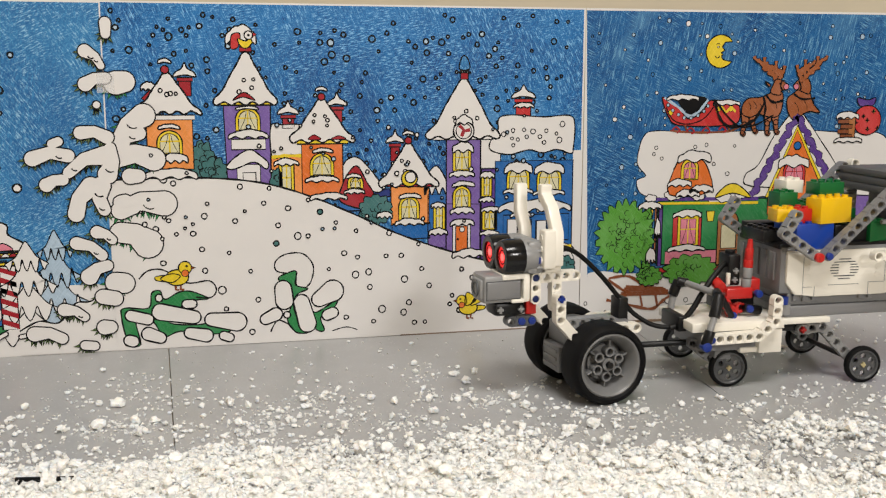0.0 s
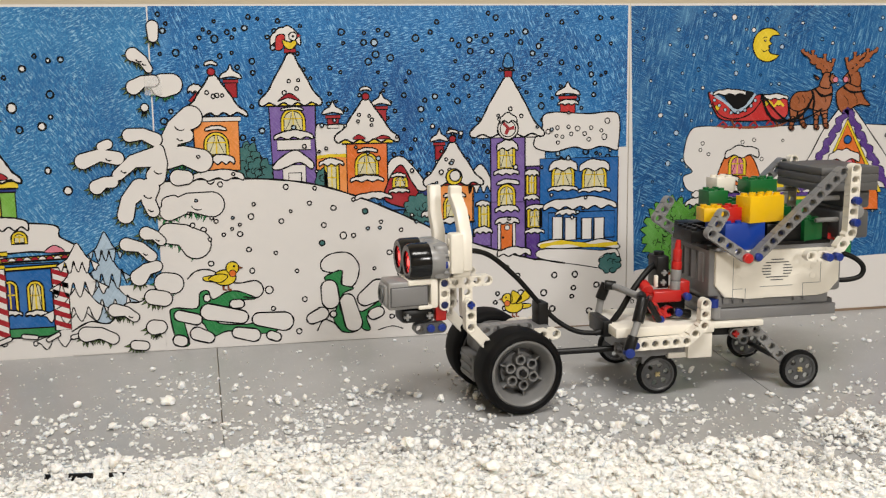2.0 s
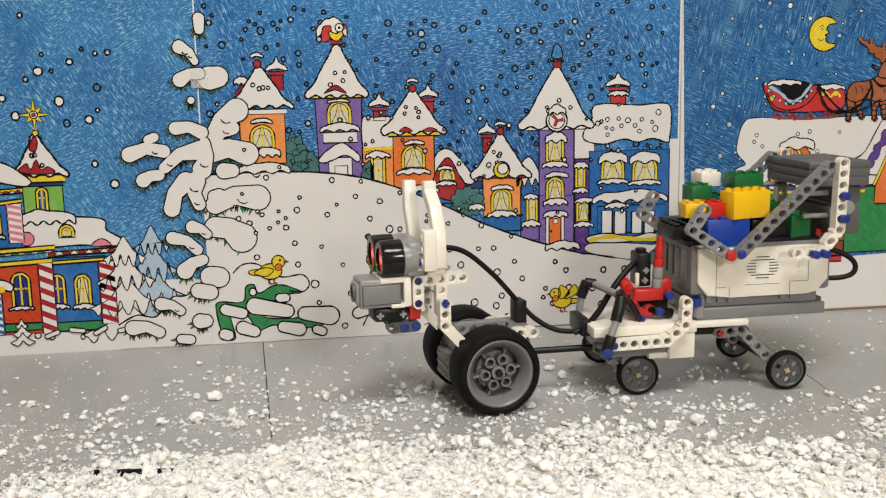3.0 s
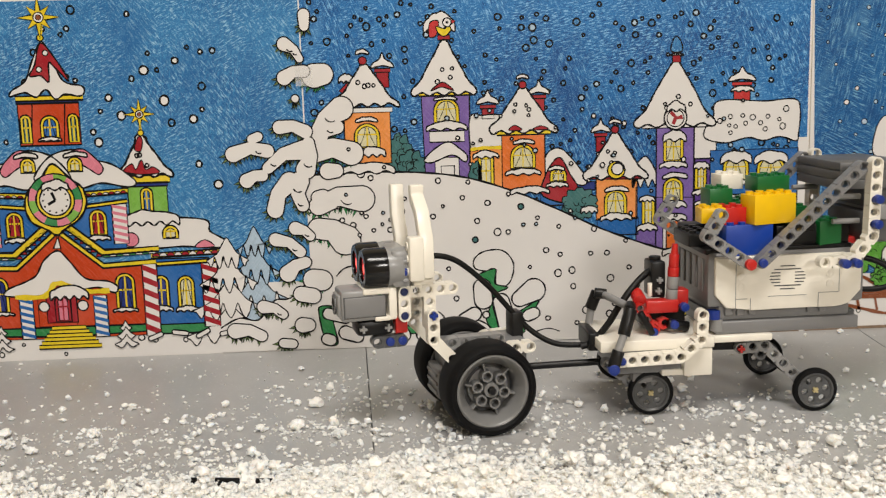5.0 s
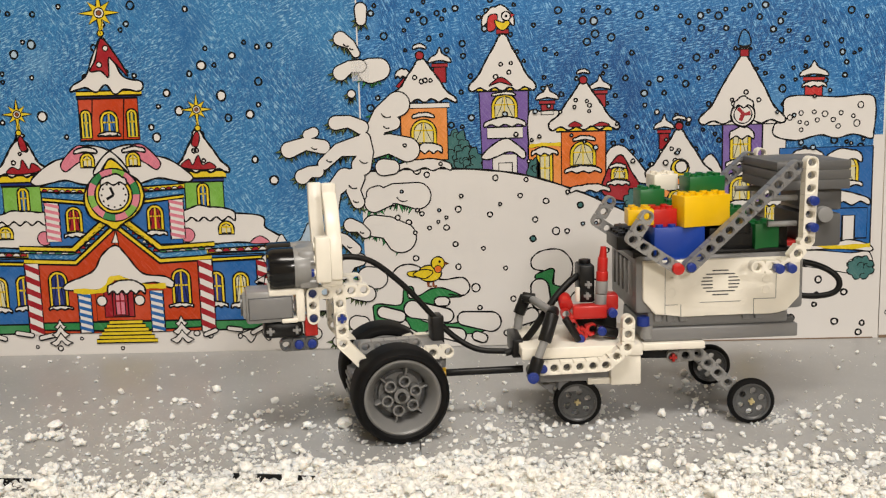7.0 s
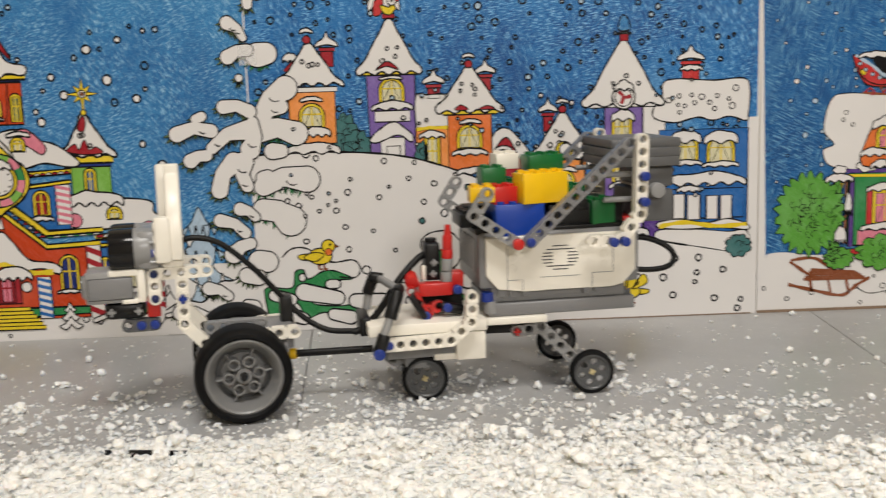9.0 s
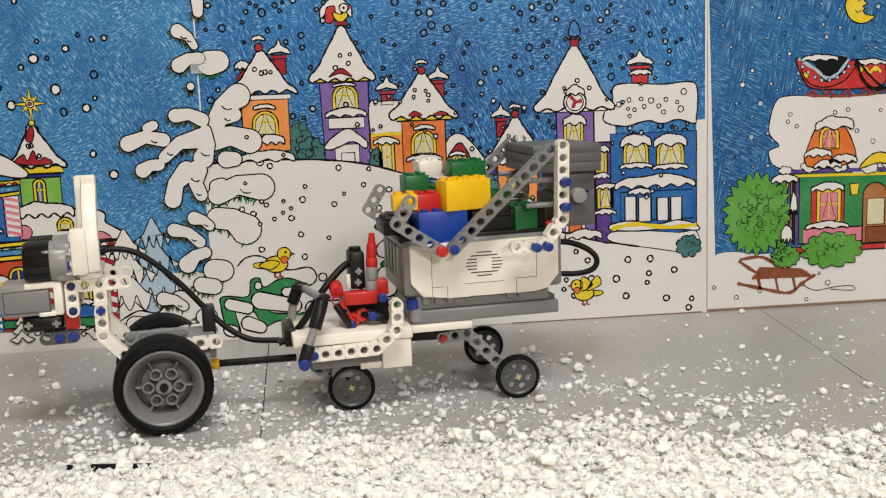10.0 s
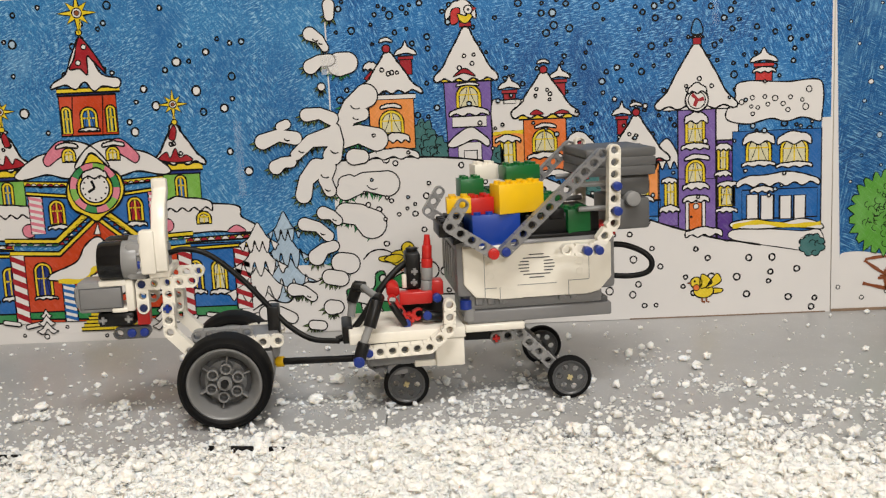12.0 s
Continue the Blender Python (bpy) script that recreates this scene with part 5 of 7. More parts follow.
def antler(d, root, bend, tip, side):
    """One branching antler: a beam and its tines."""
    beam = curve([root, bend, tip], 6, False)
    d.line(beam, 23, 4.2)
    d.line(beam, 23.3, 3.0, mat=DEER)
    n = len(beam)
    for k, (dx, dz) in enumerate(((-2, 7), (6, 3), (-3, 8), (7, 2), (0, 8), (6, 5))):
        j = beam[min(n - 1, int((k + 1.4) * n / 7.4))]
        tine = curve([j, (j[0] + side * dx * 0.7, j[1] + dz * 0.4), (j[0] + side * dx, j[1] + dz)], 3, False)
        d.line(tine, 23 + 0.01 * k, 3.2)
        d.line(tine, 23.4 + 0.01 * k, 2.1, mat=DEER)


def sleigh_team():
    d = Sheet()
    d.shape(curve([(77.0, 215.0), (81.0, 215.0), (94.0, 207.0), (104.0, 196.0), (118.0, 202.0), (126.0, 213.0), (152.0, 211.0), (157.0, 207.0), (156.0, 192.0), (136.0, 189.0), (95.0, 190.0), (84.0, 198.0)], 5), SCARLET, 14)
    d.shape(curve([(93.0, 215.0), (108.0, 217.0), (122.0, 215.0), (121.0, 205.0), (111.0, 199.0), (101.0, 203.0)], 5), INK, 16, 0.6)
    d.line(curve([(79.0, 216.0), (95.0, 206.0), (104.0, 199.0), (114.0, 202.0), (124.0, 214.0)], 5, False), 17, 2.0, mat=PALE)
    for p in ((86.0, 202.0), (135.0, 205.0), (148.0, 205.0)):
        d.shape(disc(*p, 2.6, 8), YEL, 17, 0.5)
    d.line(curve([(86.0, 185.0), (113.0, 183.0), (148.0, 184.0), (160.0, 190.0)], 5, False), 15, 1.6, mat=BROWN)
    for x, z in ((101.0, 190.0), (124.0, 190.0), (145.0, 190.0)):
        d.line([(x, z), (x + 3, z - 6)], 15, 1.2, mat=BROWN)
    lump(d, (82.0, 213.0), (114.0, 219.0), 18)
    lump(d, (130.0, 208.0), (157.0, 214.0), 18)
    d.line(curve([(81.0, 207.0), (89.0, 195.0), (104.0, 191.0), (120.0, 196.0), (130.0, 207.0)], 6, False), 18.4, 0.9)
    d.line(curve([(133.0, 202.0), (138.0, 207.0), (143.0, 202.0), (148.0, 207.0), (153.0, 202.0)], 5, False), 18.4, 1.6, mat=YEL)
    for x, z in ((93.0, 185.0), (108.0, 184.0), (124.0, 184.0), (141.0, 185.0)):
        d.line(curve([(x - 5, z), (x - 1, z + 3.5), (x + 3, z), (x, z - 2)], 4, False), 18.6, 1.3, mat=MAROON)
    for x, z in ((83.0, 209.0), (88.0, 204.0), (94.0, 200.0), (100.0, 197.0), (107.0, 197.0), (114.0, 199.0), (120.0, 203.0), (124.0, 208.0)):
        d.shape(disc(x, z, 1.7, 8), PALE, 18.8, 0.5)
    d.done("sleigh", POSTER_RIGHT, "red sleigh with black seat")
    # the reindeer behind looks back, the one in front looks ahead
    d = Sheet()
    d.shape(curve([(207.0, 214.0), (214.0, 220.0), (219.0, 223.0), (230.0, 223.0), (233.0, 215.0), (237.0, 208.0), (243.0, 201.0), (231.0, 202.0), (223.0, 198.0), (215.0, 194.0), (209.0, 201.0)], 5), DEER, 18)
    d.shape(curve([(213.0, 227.0), (216.0, 231.0), (222.0, 235.0), (229.0, 233.0), (232.0, 225.0), (230.0, 219.0), (223.0, 221.0), (217.0, 224.0)], 5), DEER, 20)
    for p, q in (((215.0, 211.0), (220.0, 202.0)), ((225.0, 213.0), (229.0, 203.0)), ((233.0, 215.0), (236.0, 207.0))):
        d.line(curve([p, ((p[0] + q[0]) / 2 + 1.5, (p[1] + q[1]) / 2), q], 4, False), 19, 0.5)
    d.shape(disc(*(216.0, 226.0), 2.9, 10), ROSE, 22, 0.6)
    d.fill(disc(*(222.0, 230.0), 0.9, 6), INK, 23)
    antler(d, (224.0, 234.0), (231.0, 241.0), (243.0, 252.0), 1)
    antler(d, (221.0, 234.0), (219.0, 240.0), (230.0, 247.0), 1)
    d.line(curve([(218.0, 232.0), (221.0, 226.0), (220.0, 222.0)], 4, False), 23.2, 1.3)
    d.line(curve([(214.0, 219.0), (223.0, 214.0), (237.0, 215.0)], 4, False), 23.2, 1.6)
    d.done("reindeer", POSTER_RIGHT, "brown reindeer looking back, with branching antlers")
    d = Sheet()
    for hoof, knee, hip in (((161.0, 182.0), (163.0, 190.0), (164.0, 199.0)), ((174.0, 184.0), (171.0, 192.0), (170.0, 202.0)), ((187.0, 182.0), (187.0, 191.0), (188.0, 200.0)), ((197.0, 183.0), (196.0, 192.0), (194.0, 201.0))):
        d.shape(capsule(hip, knee, 5.0, 2.6), DEER, 24)
        d.shape(capsule(knee, hoof, 2.5, 2.0), DEER, 24.4)
        d.shape(capsule(hoof, (hoof[0] + 1.2, hoof[1] - 0.8), 2.2, 2.4), BROWN, 24.8, 0.7)
    d.shape(curve([(160.0, 200.0), (160.0, 209.0), (166.0, 215.0), (178.0, 216.0), (188.0, 220.0), (191.0, 225.0), (197.0, 223.0), (202.0, 219.0), (202.0, 207.0), (198.0, 198.0), (188.0, 197.0), (177.0, 200.0), (169.0, 197.0)], 5), DEER, 26)
    d.shape(curve([(189.0, 220.0), (191.0, 228.0), (194.0, 233.0), (200.0, 232.0), (206.0, 228.0), (206.0, 224.0), (200.0, 222.0), (199.0, 218.0)], 5), DEER, 28)
    d.shape(curve([(188.0, 228.0), (182.0, 231.0), (187.0, 226.0)], 3), DEER, 27)
    d.shape(disc(*(205.0, 226.0), 2.9, 10), ROSE, 30, 0.6)
    d.fill(disc(*(198.0, 229.0), 0.9, 6), INK, 31)
    for p, q in (((166.0, 211.0), (168.0, 204.0)), ((171.0, 212.0), (174.0, 205.0)), ((178.0, 210.0), (179.0, 203.0)), ((192.0, 213.0), (196.0, 205.0))):
        d.line(curve([p, ((p[0] + q[0]) / 2 + 1.4, (p[1] + q[1]) / 2), q], 4, False), 31, 0.5)
    antler(d, (194.0, 233.0), (188.0, 240.0), (174.0, 251.0), -1)
    antler(d, (197.0, 233.0), (199.0, 239.0), (187.0, 245.0), -1)
    d.line(curve([(200.0, 232.0), (199.0, 226.0), (202.0, 222.0)], 4, False), 31.2, 1.3)
    d.line(curve([(184.0, 218.0), (192.0, 211.0), (203.0, 213.0)], 4, False), 31.2, 1.8)
    d.line(curve([(181.0, 217.0), (184.0, 207.0), (183.0, 198.0)], 4, False), 31.2, 1.8)
    d.done("reindeer", POSTER_RIGHT, "brown reindeer in harness with branching antlers")
    d = Sheet()
    d.line(curve([(130.0, 214.0), (137.0, 196.0), (149.0, 188.0), (171.0, 193.0), (183.0, 211.0)], 6, False), 30, 2.0)
    d.line(curve([(130.0, 214.0), (154.0, 190.0), (172.0, 189.0), (193.0, 199.0)], 6, False), 30, 1.2)
    d.done("rein", POSTER_RIGHT, "black reins")
    d = Sheet()
    c = (296.0, 193.0)
    d.shape(disc(*c, 15.5, 24, 14.5), SCARLET, 20)
    for k in range(6):
        a = k * 2.4
        star(d, (c[0] + 3 * k ** 0.55 * math.cos(a) * 2, c[1] + 3 * k ** 0.55 * math.sin(a) * 2), 2.6, 21 + k * 0.02)
    d.shape(curve([(c[0] - 9, c[1] + 14), (c[0] - 12, c[1] + 22), (c[0] - 1, c[1] + 20), (c[0] + 8, c[1] + 22), (c[0] + 5, c[1] + 14)], 4), VIOLET, 19)
    d.done("sack", POSTER_RIGHT, "red sack with yellow stars")
    d = Sheet()
    d.shape(rect((267.0, 175.0), (283.0, 198.0)), TAWNY, 22)
    x, z = (264.0, 190.0)
    for k in range(4):
        d.shape(quad(x + (k % 2) * 3, z - k * 4.9, x + 12 + (k % 2) * 4, z - k * 4.9 + 4), BROWN, 23 + k * 0.1, 0.6)
    lump(d, (262.0, 194.0), (286.0, 202.0), 25)
    lump(d, (261.0, 171.0), (291.0, 177.0), 25)
    d.done("chimney", POSTER_RIGHT, "brown chimney with snow")


def sleigh_garden():
    d = Sheet()
    shrub(d, (61.0, 44.0), (72.0, 118.0), 12, BUSH, 20, 10)
    shrub(d, (15.0, 50.0), (73.0, 119.0), 13, BUSH, 22, 46)
    d.done("tree", POSTER_RIGHT, "round green tree with drawn leaves")
    d = Sheet()
    lump(d, (57.0, 110.0), (80.0, 118.0), 16)
    lump(d, (66.0, 57.0), (76.0, 73.0), 16)
    lump(d, (74.0, 81.0), (80.0, 102.0), 16)
    d.done("snow_ledge", POSTER_RIGHT)
    for a, b in (((57.0, 36.0), (83.0, 55.0)), ((85.0, 34.0), (140.0, 65.0))):
        d = Sheet()
        shrub(d, a, b, 18, BUSH, 12, 16)
        d.done("bush", POSTER_RIGHT, "green bush")
    d = Sheet()
    (x0, z0), (x1, z1) = (40.0, 28.0), (96.0, 27.0)
    for k in range(5):
        d.line([(x0 + k * 1.6, z0 + k * 2.1), (x1 - k * 2.6, z1 + k * 1.6)], 8 + k * 0.1, 1.6, mat=BROWN)
    d.line(curve([(27.0, 24.0), (50.0, 18.0), (74.0, 13.0), (86.0, 21.0), (98.0, 28.0)], 5, False), 9, 2.2, mat=BROWN)
    d.line(curve([(28.0, 44.0), (45.0, 32.0), (56.0, 28.0)], 5, False), 9, 2.0, mat=BROWN)
    d.line(curve([(29.0, 45.0), (50.0, 46.0), (67.0, 33.0)], 5, False), 9, 2.0, mat=BROWN)
    for x, z in ((45.0, 31.0), (61.0, 30.0), (77.0, 29.0)):
        d.line([(x, z), (x + 3, z - 14)], 9, 1.8, mat=BROWN)
    d.line(curve([(84.0, 22.0), (97.0, 14.0), (117.0, 16.0), (132.0, 16.0), (133.0, 12.0), (112.0, 14.0)], 6, False), 8, 0.5)
    d.done("sled", POSTER_RIGHT, "small brown sled")


for draw in (sleigh_sky, sleigh_house, sleigh_team, sleigh_garden):
    draw()


def tape_strip():
    """A strip of clear tape over the seam of two posters."""
    bm = bmesh.new()
    box(bm, -5, 9, -1.75, -1.70, 222, 238, 0)
    tagged(part("clear_tape", bm, TAPE, None, "strip of shiny clear tape joining two posters"), "", "tape")


tape_strip()


def card_edge(parent, x0, x1, high):
    """The brown cut edge of the card that shows below a sheet."""
    bm = bmesh.new()
    box(bm, x0, x1, -0.9, -0.3, 0, high, 0.2)
    part("card_edge", bm, EDGE, parent, "brown cut edge of card")


card_edge(POSTER_RIGHT, 0, 419, 2.4)
card_edge(POSTER_MID, 250, 419, 1.1)


# ---- foam crumbs that play the snow ----
def crumb_shape(level):
    bm = bmesh.new()
    bmesh.ops.create_icosphere(bm, subdivisions=level, radius=1.0)
    v = np.array([p.co[:] for p in bm.verts])
    f = np.array([[q.index for q in p.verts] for p in bm.faces])
    bm.free()
    return v, f


def drift_edge(x):
    """Where the drift ends towards the posters; it draws back past the middle of the table."""
    return -0.284 + 0.020 * math.sin(9 * x + 1.0) + 0.012 * math.sin(23 * x + 0.4) - 0.30 * min(max(x - 0.24, 0.0), 0.25)


def depth_density(x, y):
    """How thickly the crumbs lie: a dense drift in front, ragged, thinning towards the posters, and a small heap by itself."""
    edge = drift_edge(x) + 0.05 * (noise.noise((x * 14, y * 14, 3.0)))
    heap = math.exp(-((x - 0.475) / 0.05) ** 2 - ((y + 0.322) / 0.022) ** 2)
    if y < edge or heap > 0.55:
        return 1.0
    k = (y - edge) / 0.27
    return max(0.012, heap, 0.36 * max(0.0, 1 - k) ** 2.7 * (0.4 + 1.3 * max(0.0, noise.noise((x * 22, y * 22, 7.0)) + 0.2)))


def crumb_field(name, level, tries, lo, hi, layers, seed, label):
    rng = np.random.default_rng(seed)
    base, faces = crumb_shape(level)
    V, Fc, n = [], [], 0
    for _ in range(tries):
        x, y = rng.uniform(-0.42, 0.78), rng.uniform(-0.47, -0.012)
        dens = depth_density(x, y)
        if rng.random() > dens:
            continue
        r = lo + (hi - lo) * rng.random() ** 2.4
        if y > -0.10:
            r *= 0.75
        jag = 1 + rng.uniform(-0.5, 0.45, len(base))
        p = base * jag[:, None] * rng.uniform((0.65, 0.65, 0.5), (1.3, 1.3, 0.95)) * r
        a = rng.uniform(0, 6.283)
        c, s = math.cos(a), math.sin(a)
        p = np.stack([c * p[:, 0] - s * p[:, 1], s * p[:, 0] + c * p[:, 1], p[:, 2]], 1)
        low = p[:, 2].min()
        lift = rng.random() * layers if dens >= 1.0 and y < -0.29 else 0.0
        p += (x, y, -low * 0.92 + lift)
        V.append(p)
        Fc.append(faces + n)
        n += len(base)
    me = bpy.data.meshes.new(name)
    me.from_pydata(np.concatenate(V).tolist(), [], np.concatenate(Fc).tolist())
    me.materials.append(FOAM)
    ob = new(name, me)
    return tagged(ob, label, "foam crumbs", "", "stuff")


crumb_field("foam_snow", 1, 85000, 0.0007, 0.0027, 0.004, 11, "scattered white foam crumbs on the table")
crumb_field("foam_drift", 2, 9000, 0.0012, 0.0040, 0.006, 12, "larger white foam crumbs heaped in a drift")

crumb_field("foam_dust", 1, 80000, 0.0004, 0.0013, 0.005, 13, "fine white foam dust on the table")


def foam_bed():
    """The matted layer of crumbs under the drift, uneven, sinking below the table where it ends."""
    nx, ny = 400, 110
    V, Fc = [], []
    for j in range(ny):
        for i in range(nx):
            x, y = -0.42 + 1.20 * i / (nx - 1), -0.47 + 0.23 * j / (ny - 1)
            rise = min(1.0, max(-1.0, (drift_edge(x) - 0.012 - y) / 0.035))
            z = 0.0040 * rise - 0.0008 + 0.0022 * noise.noise((x * 130, y * 130, 1.0)) + 0.0016 * noise.noise((x * 310, y * 310, 5.0))
            V.append((x, y, max(z, -0.003)))
    for j in range(ny - 1):
        for i in range(nx - 1):
            a = j * nx + i
            Fc.append((a, a + 1, a + nx + 1, a + nx))
    me = bpy.data.meshes.new("foam_bed")
    me.from_pydata(V, [], Fc)
    me.materials.append(FOAM)
    tagged(new("foam_bed", me), "matted white foam layer under the loose crumbs", "foam crumbs", "", "stuff")


foam_bed()


def falling_crumb(x, y, r, seed):
    """A single foam crumb that is dropped from above."""
    rng = np.random.default_rng(seed)
    base, faces = crumb_shape(1)
    me = bpy.data.meshes.new("falling_crumb")
    me.from_pydata((base * (1 + rng.uniform(-0.3, 0.3, len(base)))[:, None] * r).tolist(), [], faces.tolist())
    me.materials.append(FOAM)
    ob = new("falling_crumb", me)
    ob.location = (x, y, 0.9)
    return tagged(ob, "white foam crumb falling like snow onto the table", "foam crumb", "falling crumbs")


# place, size and the time at which each crumb lands
DROPS = [(0.44, -0.30, 0.0035, 0.46), (0.15, -0.16, 0.0025, 0.60), (0.02, -0.12, 0.003, 1.25), (0.30, -0.28, 0.003, 1.9), (0.05, -0.20, 0.0025, 2.55), (-0.02, -0.25, 0.003, 3.3),
         (0.12, -0.30, 0.0035, 4.55), (0.25, -0.10, 0.003, 5.55), (0.03, -0.31, 0.0035, 5.62), (-0.13, -0.20, 0.0035, 6.55), (-0.10, -0.12, 0.003, 6.6), (0.10, -0.28, 0.003, 7.4),
         (-0.12, -0.08, 0.003, 8.36), (0.20, -0.26, 0.003, 9.1), (-0.03, -0.17, 0.0035, 10.55), (0.23, -0.12, 0.0035, 10.63), (0.19, -0.06, 0.003, 10.64), (0.19, -0.24, 0.003, 10.54),
         (0.16, -0.30, 0.003, 11.3), (0.30, -0.10, 0.003, 12.07), (-0.05, -0.14, 0.003, 12.04), (0.08, -0.28, 0.003, 11.05)]
CRUMBS = [falling_crumb(x, y, r, 40 + i) for i, (x, y, r, _) in enumerate(DROPS)]


def floor_mark(x, y, long, deep, turn):
    """A short dark gap where two boards of the table meet under the foam."""
    bm = bmesh.new()
    box(bm, -long / 2, long / 2, -deep / 2, deep / 2, 0.1, 6.0, 0.2)
    tagged(part("dark_strip", bm, BLACK, None, "thin black strip lying in the foam on the table", pose(x, y, 0, 0, 0, turn)), "", "strip")


floor_mark(-0.0265, -0.300, 15.5, 1.6, -8)
floor_mark(-0.0475, -0.297, 6, 0.8, -8)
floor_mark(-0.0085, -0.3025, 15, 0.6, -8)
floor_mark(-0.170, -0.299, 21, 0.9, -4)


# ---- the toy robot: a tractor with a sensor head that pulls a trailer ----
def pins(pts, y, r, long, name, mat, t, label="", B=None):
    """Connector pins that stand out of beams towards the viewer's side, each a part of its own."""
    for x, z in pts:
        bm = bmesh.new()
        rod(bm, (x, y - long, z), (x, y + 2, z), r, 16, bevel=0.4)
        rod(bm, (x, y - long - 0.3, z), (x, y - long, z), r * 0.45, 8)
        part(name, bm, mat, t, label, B, 40)


def front_wheel(parent, y):
    """Grey six-hole rim with a black tyre; its axle lies along y."""
    bm = bmesh.new()
    lathe(bm, [(12, 24), (12, 18), (5, 16.6), (-4.5, 16.9), (-11.2, 21.3), (-12.2, 22.0), (-12.5, 22.8), (-11.8, 24)], (0, 0, 0), seg=56)
    lathe(bm, [(-1.0, 2.6), (-1.0, 13.4), (2.0, 13.4), (2.0, 2.6)], (0, 0, 0), seg=36)
    lathe(bm, [(-8.8, 2.6), (-8.8, 4.8), (2, 4.8), (2, 2.6)], (0, 0, 0), seg=24)
    wheel = part("front_wheel", bm, RIM_GREY, parent, "light grey six-hole rim with a thick black tyre", pose(0, y * MM, 30 * MM), smooth=35)
    for k in range(6):
        bm = bmesh.new()
        lathe(bm, [(-8.2, 2.6), (-8.2, 3.7), (0, 3.7), (0, 2.6)], (9.2, 0, 0), seg=20)
        part("hub_tube", bm, RIM_GREY, wheel, "", pose(0, 0, 0, 0, 60 * k - 23, 0), 35)
        bm = bmesh.new()
        box(bm, 12.6, 17.2, -6.4, 2, -0.6, 0.6, 0.2)
        part("spoke", bm, RIM_GREY, wheel, "", pose(0, 0, 0, 0, 60 * k - 23, 0))
    bm = bmesh.new()
    lathe(bm, [(-12.2, 23.8), (-13.4, 25.2), (-13.2, 27.2), (-11.0, 29.3), (-7, 30), (7, 30), (11.0, 29.3), (13.2, 27.2), (13.4, 25.2), (12.2, 23.8)], (0, 0, 0), seg=96)
    part("tyre", bm, RUBBER, wheel, "black rubber tyre", smooth=35)
    bm = bmesh.new()
    rod(bm, (0, 2.2, 0), (0, 4, 0), 16.5, 40)
    part("rim_back", bm, DGREY, wheel, "dark grey back of the rim")
    bm = bmesh.new()
    plus(bm, 0, -5.4, 0, 2.3, 0.8)
    part("axle_end", bm, DGREY, wheel)
    return wheel


def small_wheel(parent, x, y, r=14.0):
    """Dark grey pulley wheel with six holes and a thin black tyre."""
    bm = bmesh.new()
    lathe(bm, [(-2.2, r - 4.4), (-2.8, r - 3.6), (-2.8, r - 2.6), (2.8, r - 2.6), (2.8, r - 3.6), (2.2, r - 4.4)], (0, 0, 0), seg=40)
    n, out = 6, r - 3.4
    for k in range(n):
        mid = 2 * math.pi * (k + 0.5) / n
        rim = [(out, -30), (out, -15), (out, 0), (out, 15), (out, 30), (out * 0.75, 30), (out * 0.5, 30), (out * 0.3, 30), (1.7, 30), (1.7, 15), (1.7, 0), (1.7, -15), (1.7, -30), (out * 0.3, -30), (out * 0.5, -30), (out * 0.75, -30)]
        rim = [(q * math.cos(radians(g)), q * math.sin(radians(g))) for q, g in rim]
        hole = [(6.9 + 2.1 * math.cos(math.atan2(v, u - 6.9)), 2.1 * math.sin(math.atan2(v, u - 6.9))) for u, v in rim]
        rows = [[bm.verts.new((u * math.cos(mid) - v * math.sin(mid), y, u * math.sin(mid) + v * math.cos(mid))) for u, v in line] for y, line in ((-1.3, rim), (-1.3, hole), (1.3, hole), (1.3, rim))]
        for p, q in zip(rows, rows[1:]):
            for i in range(16):
                j = (i + 1) % 16
                bm.faces.new((p[i], p[j], q[j], q[i]))
    wheel = part("small_wheel", bm, DGREY, parent, "dark grey pulley wheel with a thin black tyre", pose(x * MM, y * MM, r * MM), smooth=35)
    bm = bmesh.new()
    lathe(bm, [(-2.9, r - 2.8), (-2.5, r - 0.8), (-1.2, r), (1.2, r), (2.5, r - 0.8), (2.9, r - 2.8)], (0, 0, 0), seg=44)
    part("tyre", bm, RUBBER, wheel, "thin black rubber tyre", smooth=40)
    bm = bmesh.new()
    plus(bm, 0, -1.8, 0, 2.0, 0.7)
    part("axle_end", bm, TAN, wheel, "tan cross axle end")
    return wheel


